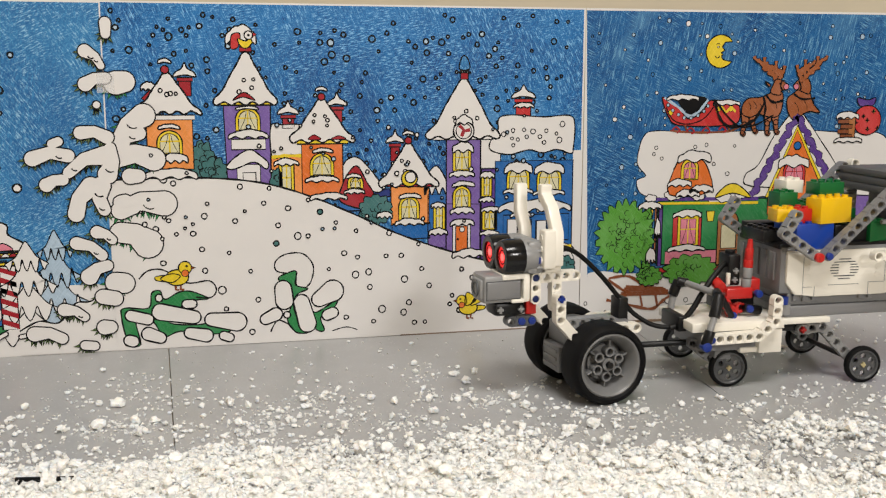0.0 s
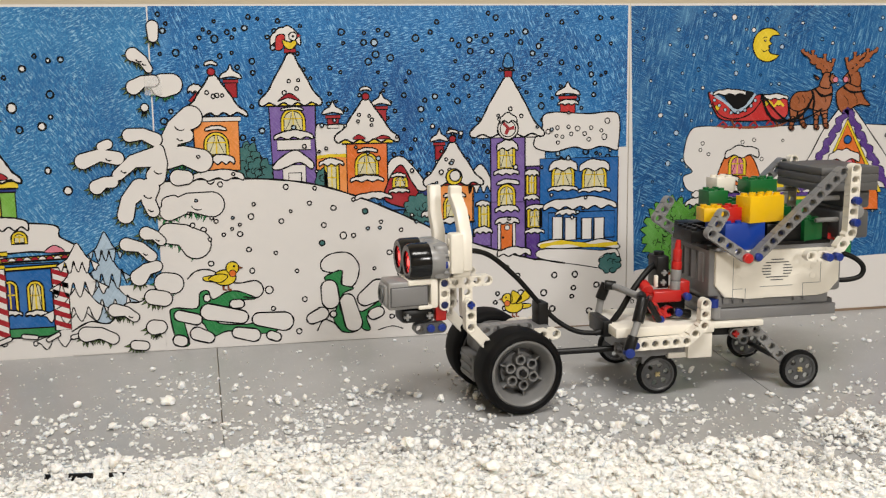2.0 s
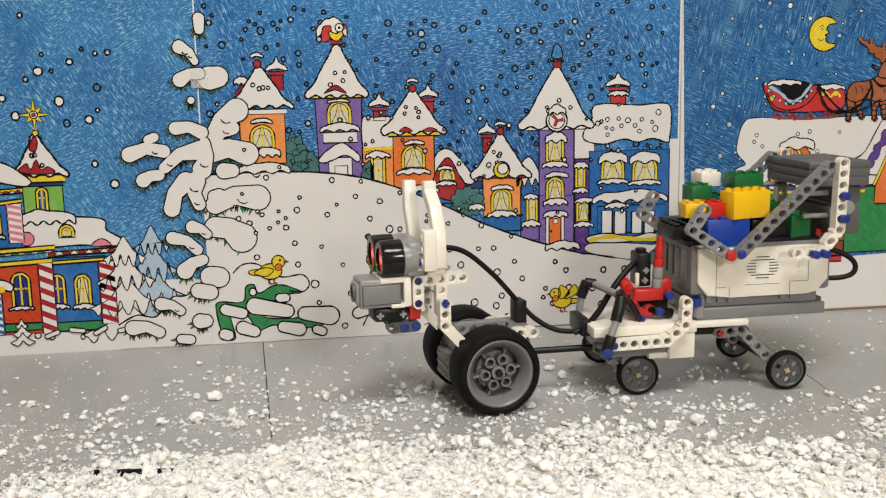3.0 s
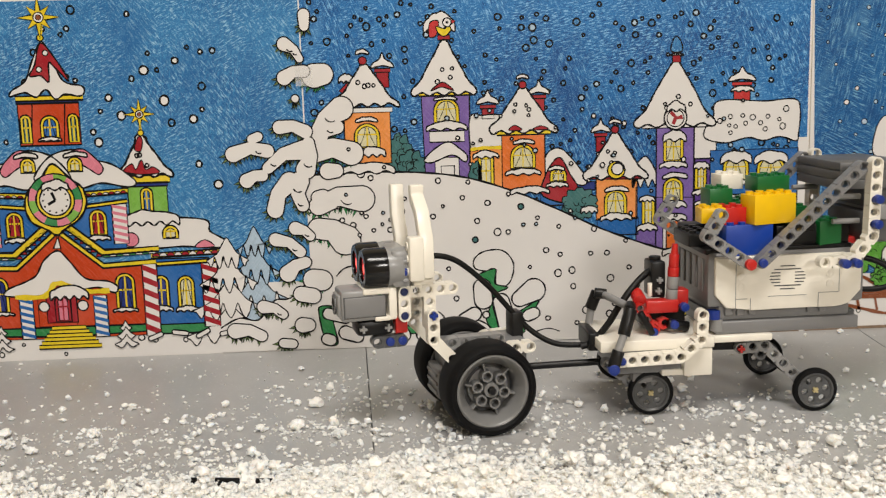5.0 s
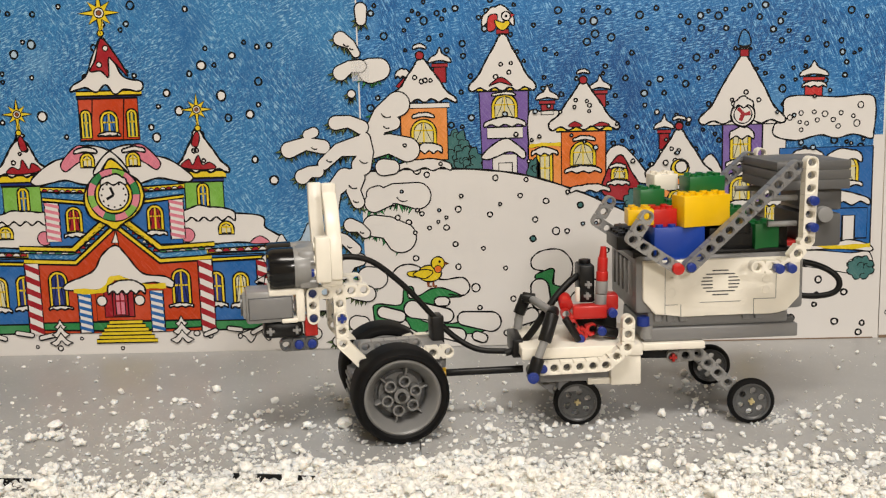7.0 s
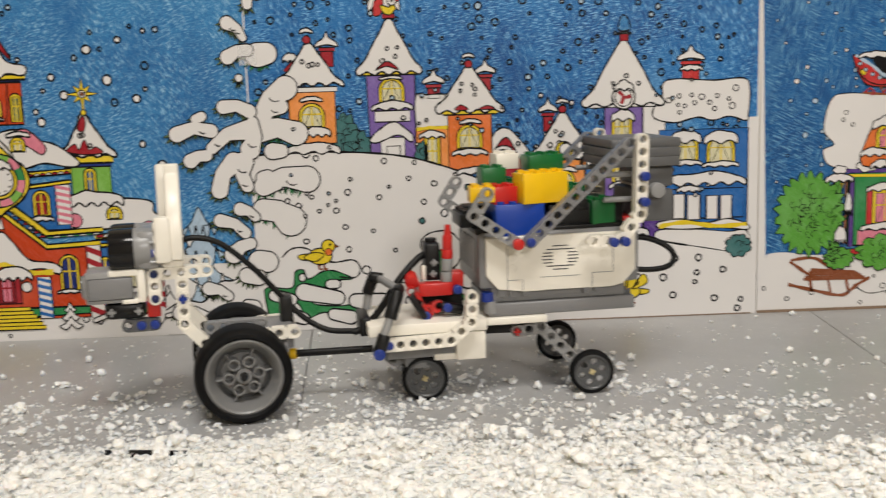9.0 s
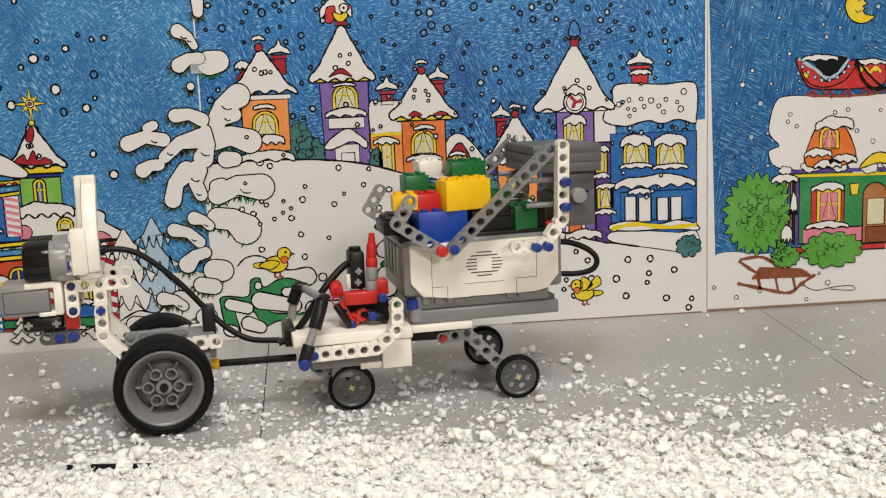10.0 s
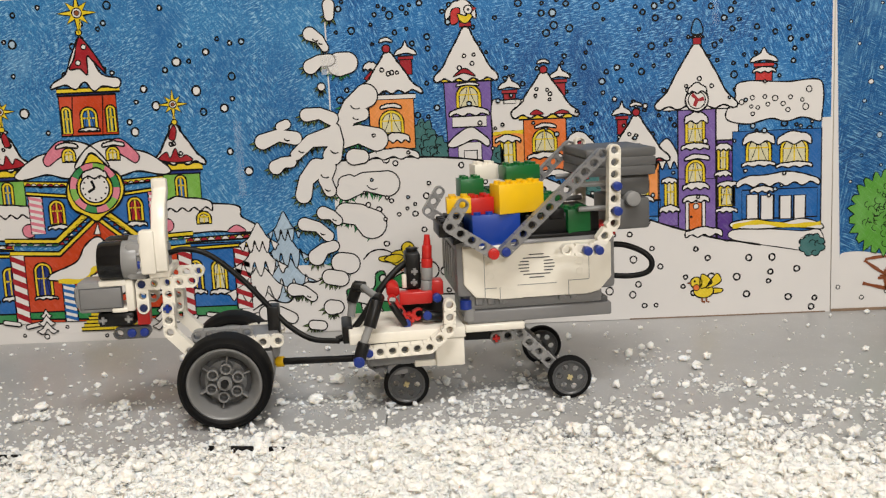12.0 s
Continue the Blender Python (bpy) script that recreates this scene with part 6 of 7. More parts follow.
def bent_bar(t, name, line, x0, x1, wide=7.6):
    """A white beam bent along a line of (y, z), between two places along x."""
    P, left, right = [Vector(p) for p in line], [], []
    for i, p in enumerate(P):
        u = (P[min(i + 1, len(P) - 1)] - P[max(i - 1, 0)]).normalized()
        left.append((p.x - u.y * wide / 2, p.y + u.x * wide / 2))
        right.append((p.x + u.y * wide / 2, p.y - u.x * wide / 2))
    rim = left + right[::-1]
    bm = bmesh.new()
    a = [bm.verts.new((x0, y, z)) for y, z in rim]
    b = [bm.verts.new((x1, y, z)) for y, z in rim]
    n, m = len(P), len(rim)
    for i in range(m):
        j = (i + 1) % m
        bm.faces.new((a[i], a[j], b[j], b[i]))
    for i in range(n - 1):
        bm.faces.new((a[i + 1], a[i], a[m - 1 - i], a[m - 2 - i]))
        bm.faces.new((b[i], b[i + 1], b[m - 2 - i], b[m - 1 - i]))
    bmesh.ops.recalc_face_normals(bm, faces=bm.faces)
    sharp = [e for e in bm.edges if len(e.link_faces) == 2 and e.calc_face_angle() > 0.9]
    bmesh.ops.bevel(bm, geom=sharp, offset=1.4, segments=2, profile=0.5, affect="EDGES", clamp_overlap=True)
    part(name, bm, WHITE, t, "white bent beam like an antler", smooth=35)


def tractor():
    t = thing("robot_tractor", Matrix(), "toy robot tractor of plastic beams with glowing red eyes", "toy robot")
    wheels = [front_wheel(t, 11), front_wheel(t, 77)]
    # drive motor block between the wheels
    bm = bmesh.new()
    box(bm, -22, 34, 29, 59, 38, 54, 1.5)
    box(bm, -27, -2, 30, 58, 18, 38, 1.5)
    for z in (22, 28, 34):
        box(bm, -28.2, -26.5, 33, 55, z - 1.2, z + 1.2, 0.3)
    box(bm, -6, 30, 24, 64, 24, 44, 1.5)
    part("drive_motor", bm, MGREY, t, "grey motor housing", smooth=35)
    bm = bmesh.new()
    liftarm(bm, (-18, 56), (14, 56), 30, 5)
    part("frame_beam", bm, LGREY, t, "light grey frame beam", smooth=35)
    bm = bmesh.new()
    rod(bm, (0, -1, 30), (0, 88, 30), 2.3, 12)
    part("wheel_axle", bm, BLACK, t)
    # neck: bent white beams on both sides
    for y, out in ((26, -8), (62, 8)):
        bm = bmesh.new()
        liftarm(bm, (-33.2, 93.5), (-33.2, 70.5), y, 4, thick=7.3)
        part("neck_beam", bm, WHITE, t, smooth=35)
        bm = bmesh.new()
        liftarm(bm, (-33.2, 78.5), (-33.2, 62.5), y + out, 3)
        liftarm(bm, (-33.2, 62.5), (-21.5, 49.5), y + out, 2, thick=7.4)
        part("bent_beam", bm, WHITE, t, "white bent beam", smooth=35)
        bm = bmesh.new()
        liftarm(bm, (-49.6, 93.5), (-18, 93.5), y, 5)
        part("shoulder_beam", bm, WHITE, t, smooth=35)
        bm = bmesh.new()
        liftarm(bm, (-49.6, 93.5), (-49.6, 78), y, 3, thick=7.2)
        part("chest_beam", bm, WHITE, t, smooth=35)
        bm = bmesh.new()
        liftarm(bm, (14, 50), (34, 50), y, 3)
        part("hip_beam", bm, WHITE, t, smooth=35)
    pins([(-49.6, 93.5), (-49.6, 78)], 23.2, 2.5, 0.8, "blue_pin", NAVY, t, "dark blue connector pins")
    bm = bmesh.new()
    plus(bm, -33.2, 14.0, 78.5, 2.6, 0.9)
    part("cross_pin", bm, BLUE, t, "bright blue cross axle pin")
    # head motor with its recessed side panel
    bm = bmesh.new()
    box(bm, -90, -66, 22, 46, 77, 97, 2.0)
    box(bm, -92, -88, 25, 43, 80, 94, 1.5)
    head = part("head_motor", bm, LGREY, t, "grey motor with a white end cap", smooth=35)
    bm = bmesh.new()
    box(bm, -60, -54.5, 21.4, 46.6, 76.6, 97.4, 1.6)
    box(bm, -76, -59, 21.2, 46.8, 93.6, 97.6, 0.9)
    box(bm, -69, -59, 21.2, 46.8, 76.4, 79.4, 0.9)
    part("end_cap", bm, WHITE, head, "white end cap", smooth=35)
    bm = bmesh.new()
    box(bm, -88, -62.5, 21.0, 23, 80, 92.6, 0.5)
    part("side_panel", bm, MGREY, head, "darker grey side panel", smooth=35)
    bm = bmesh.new()
    box(bm, -88.6, -61.9, 21.6, 23, 79.4, 93.2, 0.2)
    part("panel_groove", bm, DGREY, head)
    bm = bmesh.new()
    lathe(bm, [(-1.2, 4.2), (-1.2, 6.5), (1.5, 6.5), (1.5, 4.2)], (-91.8, 34, 87), "X", 24)
    part("shaft_ring", bm, DGREY, head)
    # chin
    bm = bmesh.new()
    box(bm, -80, -56, 26, 46, 66, 76, 3)
    part("chin_block", bm, BLACK, t, "black connector block", smooth=35)
    bm = bmesh.new()
    plus(bm, -76, 25.6, 71, 2.4, 0.8)
    plus(bm, -60, 25.6, 71, 2.4, 0.8)
    part("chin_axle", bm, LGREY, t)
    bm = bmesh.new()
    liftarm(bm, (-67, 61.5), (-51, 61.5), 30, 3)
    part("chin_beam", bm, DGREY, t, "dark grey chin beam", smooth=35)
    pins([(-59, 61.5), (-51, 61.5)], 26.5, 2.8, 1.5, "chin_pin", BLUE, t, "")
    bm = bmesh.new()
    box(bm, -55, -47, 27, 37, 66, 78, 1)
    part("red_block", bm, RED, t)
    # distance sensor: two barrels with red eyes
    EYE = 109.0
    bm = bmesh.new()
    box(bm, -58, -45, 19, 63, 97, 121, 3)
    box(bm, -47, -34, 32, 56, 100, 116, 2)
    for y in (29, 53):
        rod(bm, (-61, y, EYE), (-50, y, EYE), 12.6, 32, bevel=1)
        rod(bm, (-50, y, EYE), (-40, y, EYE), 8.5, 24, bevel=1)
    for k in range(3):
        rod(bm, (-51, 19.0, 101.5 + 6 * k), (-43, 19.0, 101.5 + 6 * k), 1.2, 10)
    sensor = part("sensor", bm, LGREY, t, "grey distance sensor with two black barrels", smooth=35)
    for y in (29, 53):
        bm = bmesh.new()
        lathe(bm, [(-60, 8.5), (-60, 12.9 + y * 0.004), (-72.5, 12.9 + y * 0.004), (-75, 11.8), (-75, 8.0), (-70.5, 7.4)], (0, y, EYE), "X", 40)
        part("barrel", bm, CLEAR_BLACK, sensor, "glossy black sensor barrel", smooth=40)
        bm = bmesh.new()
        rod(bm, (-73.2, y, EYE), (-68, y, EYE), 7.8, 28)
        part("eye", bm, LED, sensor, "glowing red sensor eye")
        bm = bmesh.new()
        rod(bm, (-73.8, y, EYE), (-72.9, y, EYE), 2.7, 16)
        part("eye_core", bm, LED_CORE, sensor, "bright core of the red sensor eye")
        bm = bmesh.new()
        lathe(bm, [(-73.5, 4.6), (-73.9, 5.0), (-73.5, 5.4)], (0, y, EYE), "X", 28)
        part("eye_ring", bm, CLEAR_BLACK, sensor)
    # antlers: slim white beams that bend backwards over the sensor
    bent_bar(t, "antler", [(20, 102), (20, 126), (29, 142), (41, 151), (41, 159)], -40, -31)
    bent_bar(t, "antler", [(62, 110), (63, 124), (71, 136), (72, 157)], -46, -37)
    bm = bmesh.new()
    box(bm, -47.5, -38, 14, 24, 101, 129, 1.6)
    for z in (107, 115, 123):
        rod(bm, (-48.2, 19.5, z), (-46, 19.5, z), 2.6, 14)
    part("antler_foot", bm, WHITE, t, "white beam at the foot of the antler", smooth=35)
    bm = bmesh.new()
    box(bm, -44, -31, 20, 64, 97.4, 102, 1.2)
    part("antler_bar", bm, WHITE, t, smooth=35)
    pins([(-49.5, 107)], 24, 2.4, 6.0, "antler_pin", BLUE, t, "")
    # hitch and cable
    bm = bmesh.new()
    box(bm, 27, 35, 38, 52, 48, 70, 1)
    part("cable_post", bm, BLACK, t, "black upright connector", smooth=35)
    bm = bmesh.new()
    rod(bm, (22, 44, 31), (84, 26, 34), 2.4, 14)
    part("hitch_axle", bm, BLACK, t, "long black hitch axle", smooth=40)
    bm = bmesh.new()
    rod(bm, (31, 41.4, 31.4), (36, 40, 31.7), 3.6, 16, bevel=0.5)
    part("bushing", bm, YELLOW, t, "yellow bushing", smooth=40)
    bm = bmesh.new()
    tube(bm, [(-36, 44, 109), (-24, 44, 111.5), (-8, 44, 106.5), (12, 43, 89), (30, 41, 68), (42, 38, 55.5), (56, 33, 47.5), (74, 28, 46)], 1.9)
    part("cable", bm, CABLE, t, "black connecting cable", smooth=60)
    return t, wheels


def cargo_bin(t, B):
    """The black bin with grey and white side arms on the trailer."""
    bm = bmesh.new()
    box(bm, 35, 134, 4, 66, 107, 111, 1)
    box(bm, 27, 44, 14, 46, 111, 120, 1)
    for x in (31, 39):
        for y in (18, 26, 34, 42):
            rod(bm, (x, y, 120), (x, y, 121.8), 2.4, 12)
    box(bm, 36, 80, 50, 66, 108, 121, 1)
    box(bm, 84, 134, 8, 64, 108, 124, 1)
    box(bm, 100, 110, 6, 40, 120, 127, 1)
    part("bin", bm, BLACK, t, "black bin of stacked beams", B, 35)
    for y, dx in ((-8, -1.5), (78, -6)):
        bm = bmesh.new()
        liftarm(bm, (60.2 + dx, 102.9), (33 + dx, 121.2), y, 5)
        liftarm(bm, (33 + dx, 121.2), (42 + dx, 135), y, 3, thick=7.4)
        part("hook_beam", bm, LGREY, t, "grey bent beam", B, 35)
        bm = bmesh.new()
        liftarm(bm, (66.7, 103.6), (131.6, 162.6), y - 1, 12)
        part("brace_beam", bm, MGREY, t, "long grey sloping brace beam", B, 35)
        bm = bmesh.new()
        liftarm(bm, (138.2, 165.2), (137, 118.4), y - 6, 7)
        liftarm(bm, (137, 118.4), (124.5, 102.5), y - 6, 3, thick=7.3)
        liftarm(bm, (124.5, 102.5), (106, 102.8), y - 6, 3, thick=7.1)
        part("corner_beam", bm, WHITE, t, "white bent corner beam", B, 35)
    pins([(138.6, 142.5), (138.6, 126.5), (126, 102), (118.5, 102)], -17, 2.9, 5, "blue_pin", BLUE, t, "blue connector pins", B)
    pins([(66.7, 103.6)], -12, 2.9, 3, "blue_pin", BLUE, t, "blue connector pins", B)
    pins([(58.7, 102.9)], -11, 3.6, 4, "red_bush", RED, t, "red bushing", B)
    for z in (142.5, 126.5):
        for y in (0, 62):
            bm = bmesh.new()
            rod(bm, (118, y, z), (136, y, z), 1.8, 10)
            part("cross_axle", bm, LGREY, t, "", B, 40)


def rear_motor(t, B):
    bm = bmesh.new()
    box(bm, 126, 173, 8, 72, 146, 152, 0.5)
    box(bm, 126, 173.4, 8, 72, 152.2, 158, 0.5)
    box(bm, 126, 173.7, 8, 72, 158.2, 164, 1.2)
    motor = part("rear_motor", bm, SLATE, t, "grey motor mounted high at the rear", B, 35)
    bm = bmesh.new()
    box(bm, 128, 172, 8.4, 70, 148, 162, 0.4)
    part("motor_seam", bm, DGREY, motor)
    for x0, z0, z1 in ((150, 132, 146), (146, 109, 130)):
        bm = bmesh.new()
        box(bm, x0, 171, 14, 66, z0, z1, 2)
        part("gear_housing", bm, SLATE, motor, "", None, 35)
    bm = bmesh.new()
    rod(bm, (158, 8, 130), (158, 72, 130), 5, 20, bevel=0.6)
    part("motor_shaft", bm, LGREY, motor, "", None, 35)
    bm = bmesh.new()
    box(bm, 138, 150, 24, 50, 104, 112, 1)
    part("red_clip", bm, RED, t, "", B)
    bm = bmesh.new()
    tube(bm, [(140, 34, 96), (156, 30, 96), (169, 26, 91), (175, 24, 84), (172, 24, 77), (160, 28, 74), (140, 36, 75)], 2.0)
    part("cable_loop", bm, CABLE, t, "black cable loop", B, 60)


def controller(t, B):
    """Grey control brick with a white side panel and speaker slots."""
    bm = bmesh.new()
    box(bm, 36, 143, 2.5, 73, 72, 109, 3)
    box(bm, 44, 134, 4, 71, 63, 73, 2)
    for x in (48, 56, 64, 104, 112):
        box(bm, x, x + 5, 1.8, 6, 66.5, 71.8, 0.8)
    for k in range(5):
        box(bm, 34.8, 37, 10 + 12 * k, 18 + 12 * k, 82, 104, 0.8)
    body = part("controller", bm, MGREY, t, "grey control brick with a white side panel", B, 35)
    bm = bmesh.new()
    pts = [(40.5, 105.8), (40.5, 81), (48.5, 71.5), (63, 71.5), (63, 69.8), (80, 69.8), (80, 71.2), (108, 71.2), (108, 69.8), (124, 69.8), (124, 71.2), (131, 71.2), (139.5, 80.5), (139.5, 104.0), (128, 105.8)]
    front = [bm.verts.new((x, 0.0, z)) for x, z in pts]
    back = [bm.verts.new((x, 5.0, z)) for x, z in pts]
    bm.faces.new(front)
    bm.faces.new(back[::-1])
    for i in range(len(pts)):
        j = (i + 1) % len(pts)
        bm.faces.new((front[j], front[i], back[i], back[j]))
    bmesh.ops.bevel(bm, geom=list(bm.edges), offset=0.9, segments=2, profile=0.5, affect="EDGES")
    side = part("side_panel", bm, WHITE, body, "white panel with chamfered corners", smooth=30)
    bm = bmesh.new()
    for k, (dz, w) in enumerate(((7.6, 5), (5.4, 9), (3.2, 11), (1.1, 12), (-1.1, 12), (-3.2, 11), (-5.4, 9), (-7.6, 5))):
        if abs(dz) < 4:
            box(bm, 89 - w, 89 - 5, -0.25, 0.6, 91 + dz - 0.35, 91 + dz + 0.35, 0)
            box(bm, 89 + 5, 89 + w, -0.25, 0.6, 91 + dz - 0.35, 91 + dz + 0.35, 0)
        else:
            box(bm, 89 - w, 89 + w, -0.25, 0.6, 91 + dz - 0.35, 91 + dz + 0.35, 0)
    part("speaker_slots", bm, DGREY, body, "dark speaker slots")
    bm = bmesh.new()
    for x0, x1, z0, z1 in ((54, 54.4, 70, 101), (54, 62, 77.6, 78), (64, 64.4, 70, 78), (110, 110.4, 70, 80), (110, 124, 79.6, 80), (124, 124.4, 80, 100), (76, 102, 78.6, 79.0)):
        box(bm, x0, x1, -0.2, 0.6, z0, z1, 0)
    part("panel_seam", bm, LGREY, body)
    for x in (58, 118):
        bm = bmesh.new()
        for z in (92.5, 85.5):
            lathe(bm, [(-0.3, 1.7), (-0.3, 2.7), (0.6, 2.7), (0.6, 1.7)], (x, 0, z), seg=18)
            rod(bm, (x, 0.4, z), (x, -0.15, z), 1.7, 16)
        part("mount_hole", bm, WHITE, body, "", None, 40)


def tow_motor(t, B):
    """The red and black linkage at the front of the trailer deck."""
    bm = bmesh.new()
    box(bm, -1, 21, 14, 24, 67.5, 76, 1)
    part("red_beam", bm, RED, t, "red cross block", B, 35)
    bm = bmesh.new()
    rod(bm, (-5, 16, 76.5), (-5, 26, 76.5 + 3), 4.4, 18, bevel=0.6)
    part("red_bushing", bm, RED, t, "red round bushing", B, 35)
    bm = bmesh.new()
    box(bm, 21, 29, 18, 30, 72, 82, 1)
    part("red_block", bm, RED, t, "", B, 35)
    bm = bmesh.new()
    rod(bm, (18.8, 20, 91), (19, 20, 97), 3.8, 18, bevel=0.4)
    rod(bm, (19, 20, 97), (19.4, 20, 106), 3.3, 18, bevel=0.4)
    rod(bm, (19.4, 20, 106), (19.8, 20, 113), 2.6, 18, r2=1.8)
    part("red_nozzle", bm, RED, t, "stepped red plastic cone", B, 35)
    bm = bmesh.new()
    liftarm(bm, (-6, 72), (3, 56), 13, 3, 6.4, 6.4)
    part("red_arm", bm, RED, t, "dark red sloping arm", B, 35)
    bm = bmesh.new()
    liftarm(bm, (3.5, 58), (11.5, 61), 16, 2, 7.0, 6.4)
    part("red_link", bm, RED, t, "", B, 35)
    bm = bmesh.new()
    box(bm, 5, 15, 24, 42, 76, 100.5, 1.5)
    rod(bm, (10, 33, 100), (10, 33, 103), 4, 16, bevel=0.5)
    part("black_connector", bm, BLACK, t, "black connector block", B, 35)
    bm = bmesh.new()
    rod(bm, (-7, 9.5, 70), (2, 9.5, 55), 2.4, 14, bevel=0.5)
    rod(bm, (13, 13, 61), (27, 13, 58), 3.4, 16, bevel=0.5)
    box(bm, 0, 30, 28, 50, 56, 68, 1)
    part("black_axle_joint", bm, BLACK, t, "black axle joints", B, 35)
    bm = bmesh.new()
    rod(bm, (3.2, 21, 78), (3.2, 21, 87), 1.6, 12, bevel=0.3)
    part("white_stub", bm, WHITE, t, "small white stub", B, 40)
    for z0, z1 in ((74.5, 82.4), (82.8, 91)):
        bm = bmesh.new()
        rod(bm, (17.6 + (z0 - 74) * 0.07, 20, z0), (17.6 + (z1 - 74) * 0.07, 20, z1), 3.9, 18, bevel=0.5)
        part("grey_sleeve", bm, LGREY, t, "", B, 40)
    for x, z in ((10.6, 88), (9.9, 80.7)):
        bm = bmesh.new()
        plus(bm, x, 23.4, z, 2.2, 0.8)
        part("axle_end", bm, LGREY, t, "", B, 40)
    bm = bmesh.new()
    rod(bm, (44, 6, 56), (44, 6, 64), 4, 18)
    part("grey_bush", bm, LGREY, t, "", B, 40)
    pins([(2.5, 56), (16.5, 60.5), (23.5, 72)], 11, 2.9, 3, "blue_pin", BLUE, t, "", B)
    bm = bmesh.new()
    rod(bm, (42, 6, 64), (42, 6, 70), 4, 18)
    part("blue_pin_sleeve", bm, BLUE, t, "", B, 40)


def struts(t, B):
    """Dark toggles joined by grey rods at the front of the deck."""
    bm = bmesh.new()
    rod(bm, (-31, -14, 40), (-27, -13, 51), 4.0, 16, bevel=0.6)
    rod(bm, (-23, -10, 60), (-17, -5, 76), 4.2, 16, bevel=0.6)
    rod(bm, (-32, 44, 66), (-27, 44, 78), 4.0, 16, bevel=0.6)
    rod(bm, (-30, 40, 78), (-22, 38, 77), 3.6, 16, bevel=0.6)
    rod(bm, (-18, -5, 75), (-15, 4, 76), 3.8, 16, bevel=0.6)
    box(bm, -40, -33, 14, 46, 44, 56, 1)
    part("dark_toggle", bm, BLACK, t, "dark angled connectors", B, 35)
    bm = bmesh.new()
    rod(bm, (-28, -13, 49), (-22, -10, 63), 2.6, 12)
    rod(bm, (-24, 38, 77), (-15, 3, 75), 2.6, 12)
    rod(bm, (-33, 44, 56), (-31, 44, 68), 2.8, 12)
    part("grey_rod", bm, LGREY, t, "", B, 40)
    pins([(-31, 39.5)], -13, 3.6, 5, "blue_pin", BLUE, t, "", B)
    pins([(-24, 43)], -8, 2.6, 4, "blue_pin", BLUE, t, "", B)


BODY_TURN = Matrix.Translation((0.090, 0.001, 0)) @ Matrix.Rotation(radians(6), 4, "Z") @ Matrix.Translation((-0.090, -0.001, 0))


def trailer():
    t = thing("robot_trailer", Matrix(), "toy robot trailer carrying a control brick and a bin of bricks", "toy trailer")
    # the body stands turned by six degrees to the line of its near wheels
    B = BODY_TURN
    wheels = [small_wheel(t, 0, 0, 15.2), small_wheel(t, 109, 0, 14.6), small_wheel(t, -9, 84, 15.2), small_wheel(t, 100, 86, 14.6)]
    bm = bmesh.new()
    rod(bm, (0, -1, 15), (-9, 84, 15), 2.1, 10)
    part("axle", bm, BLACK, t, "", None, 40)
    bm = bmesh.new()
    rod(bm, (109, -1, 14.6), (100, 86, 14.6), 2.1, 10)
    part("axle", bm, BLACK, t, "", None, 40)
    controller(t, B)
    bm = bmesh.new()
    box(bm, 42, 140, 3, 64, 54, 62.5, 1)
    part("chassis_beam", bm, MGREY, t, "grey chassis beams", B, 35)
    # dark grey filler, stands in for the shade between chassis and controller
    bm = bmesh.new()
    box(bm, 42, 138, 5, 62, 60, 66, 0.5)
    part("chassis_gap_shade", bm, DGREY, t, "", B)
    bm = bmesh.new()
    box(bm, -36, 40, -2, 60, 46.8, 54, 0.8)
    box(bm, 40.5, 80, 0, 60, 49, 53.6, 0.8)
    box(bm, 20, 39, -1, 24, 28, 46.4, 0.8)
    box(bm, 6, 22, 2, 24, 28, 32, 0.8)
    part("deck", bm, WHITE, t, "white deck plates and block", B, 35)
    bm = bmesh.new()
    liftarm(bm, (-25, 42.5), (15.2, 43.3), -6, 6)
    liftarm(bm, (15.2, 43.3), (28.6, 54), -6, 3, thick=7.4)
    liftarm(bm, (28.8, 54), (29.5, 70.5), -6, 3, thick=7.2)
    part("side_beam", bm, WHITE, t, "white bent side beam", B, 35)
    bm = bmesh.new()
    liftarm(bm, (-27, 34), (-12, 22), 18, 3)
    box(bm, -24, 20, 4, 56, 30, 46, 1)
    box(bm, -12, 10, 8, 60, 22, 32, 1)
    part("axle_bracket", bm, MGREY, t, "grey axle bracket", B, 35)
    for y in (9, 78):
        bm = bmesh.new()
        dx = -0.1 * y
        liftarm(bm, (62 + dx, 42), (78 + dx, 44), y, 3)
        liftarm(bm, (78 + dx, 44), (103 + dx, 18), y, 5, thick=7.4)
        part("rear_arm", bm, LGREY, t, "grey bent rear axle arm", None, 35)
    bm = bmesh.new()
    plus(bm, 61.2, 4.6, 42, 2.4, 0.8)
    part("red_axle", bm, RED, t)
    bm = bmesh.new()
    box(bm, 40, 74, 10, 60, 40, 48, 1)
    rod(bm, (64, 10, 42), (55, 80, 42), 2.3, 10)
    part("rear_crossbar", bm, BLACK, t, "", None, 35)
    bm = bmesh.new()
    tube(bm, [(40, 40, 42), (60, 46, 41), (84, 52, 44), (98, 56, 54)], 2.4)
    part("under_cable", bm, CABLE, t, "black cable under the deck", None, 60)
    bm = bmesh.new()
    tube(bm, [(-44, 20, 46), (-36, 20, 49), (-26, 20, 60), (-18, 22, 71), (-10, 24, 81), (0, 28, 90), (8, 32, 94)], 2.3)
    part("cable", bm, CABLE, t, "thick black cable rising to the linkage", B, 60)
    cargo_bin(t, B)
    rear_motor(t, B)
    tow_motor(t, B)
    struts(t, B)
    return t, wheels


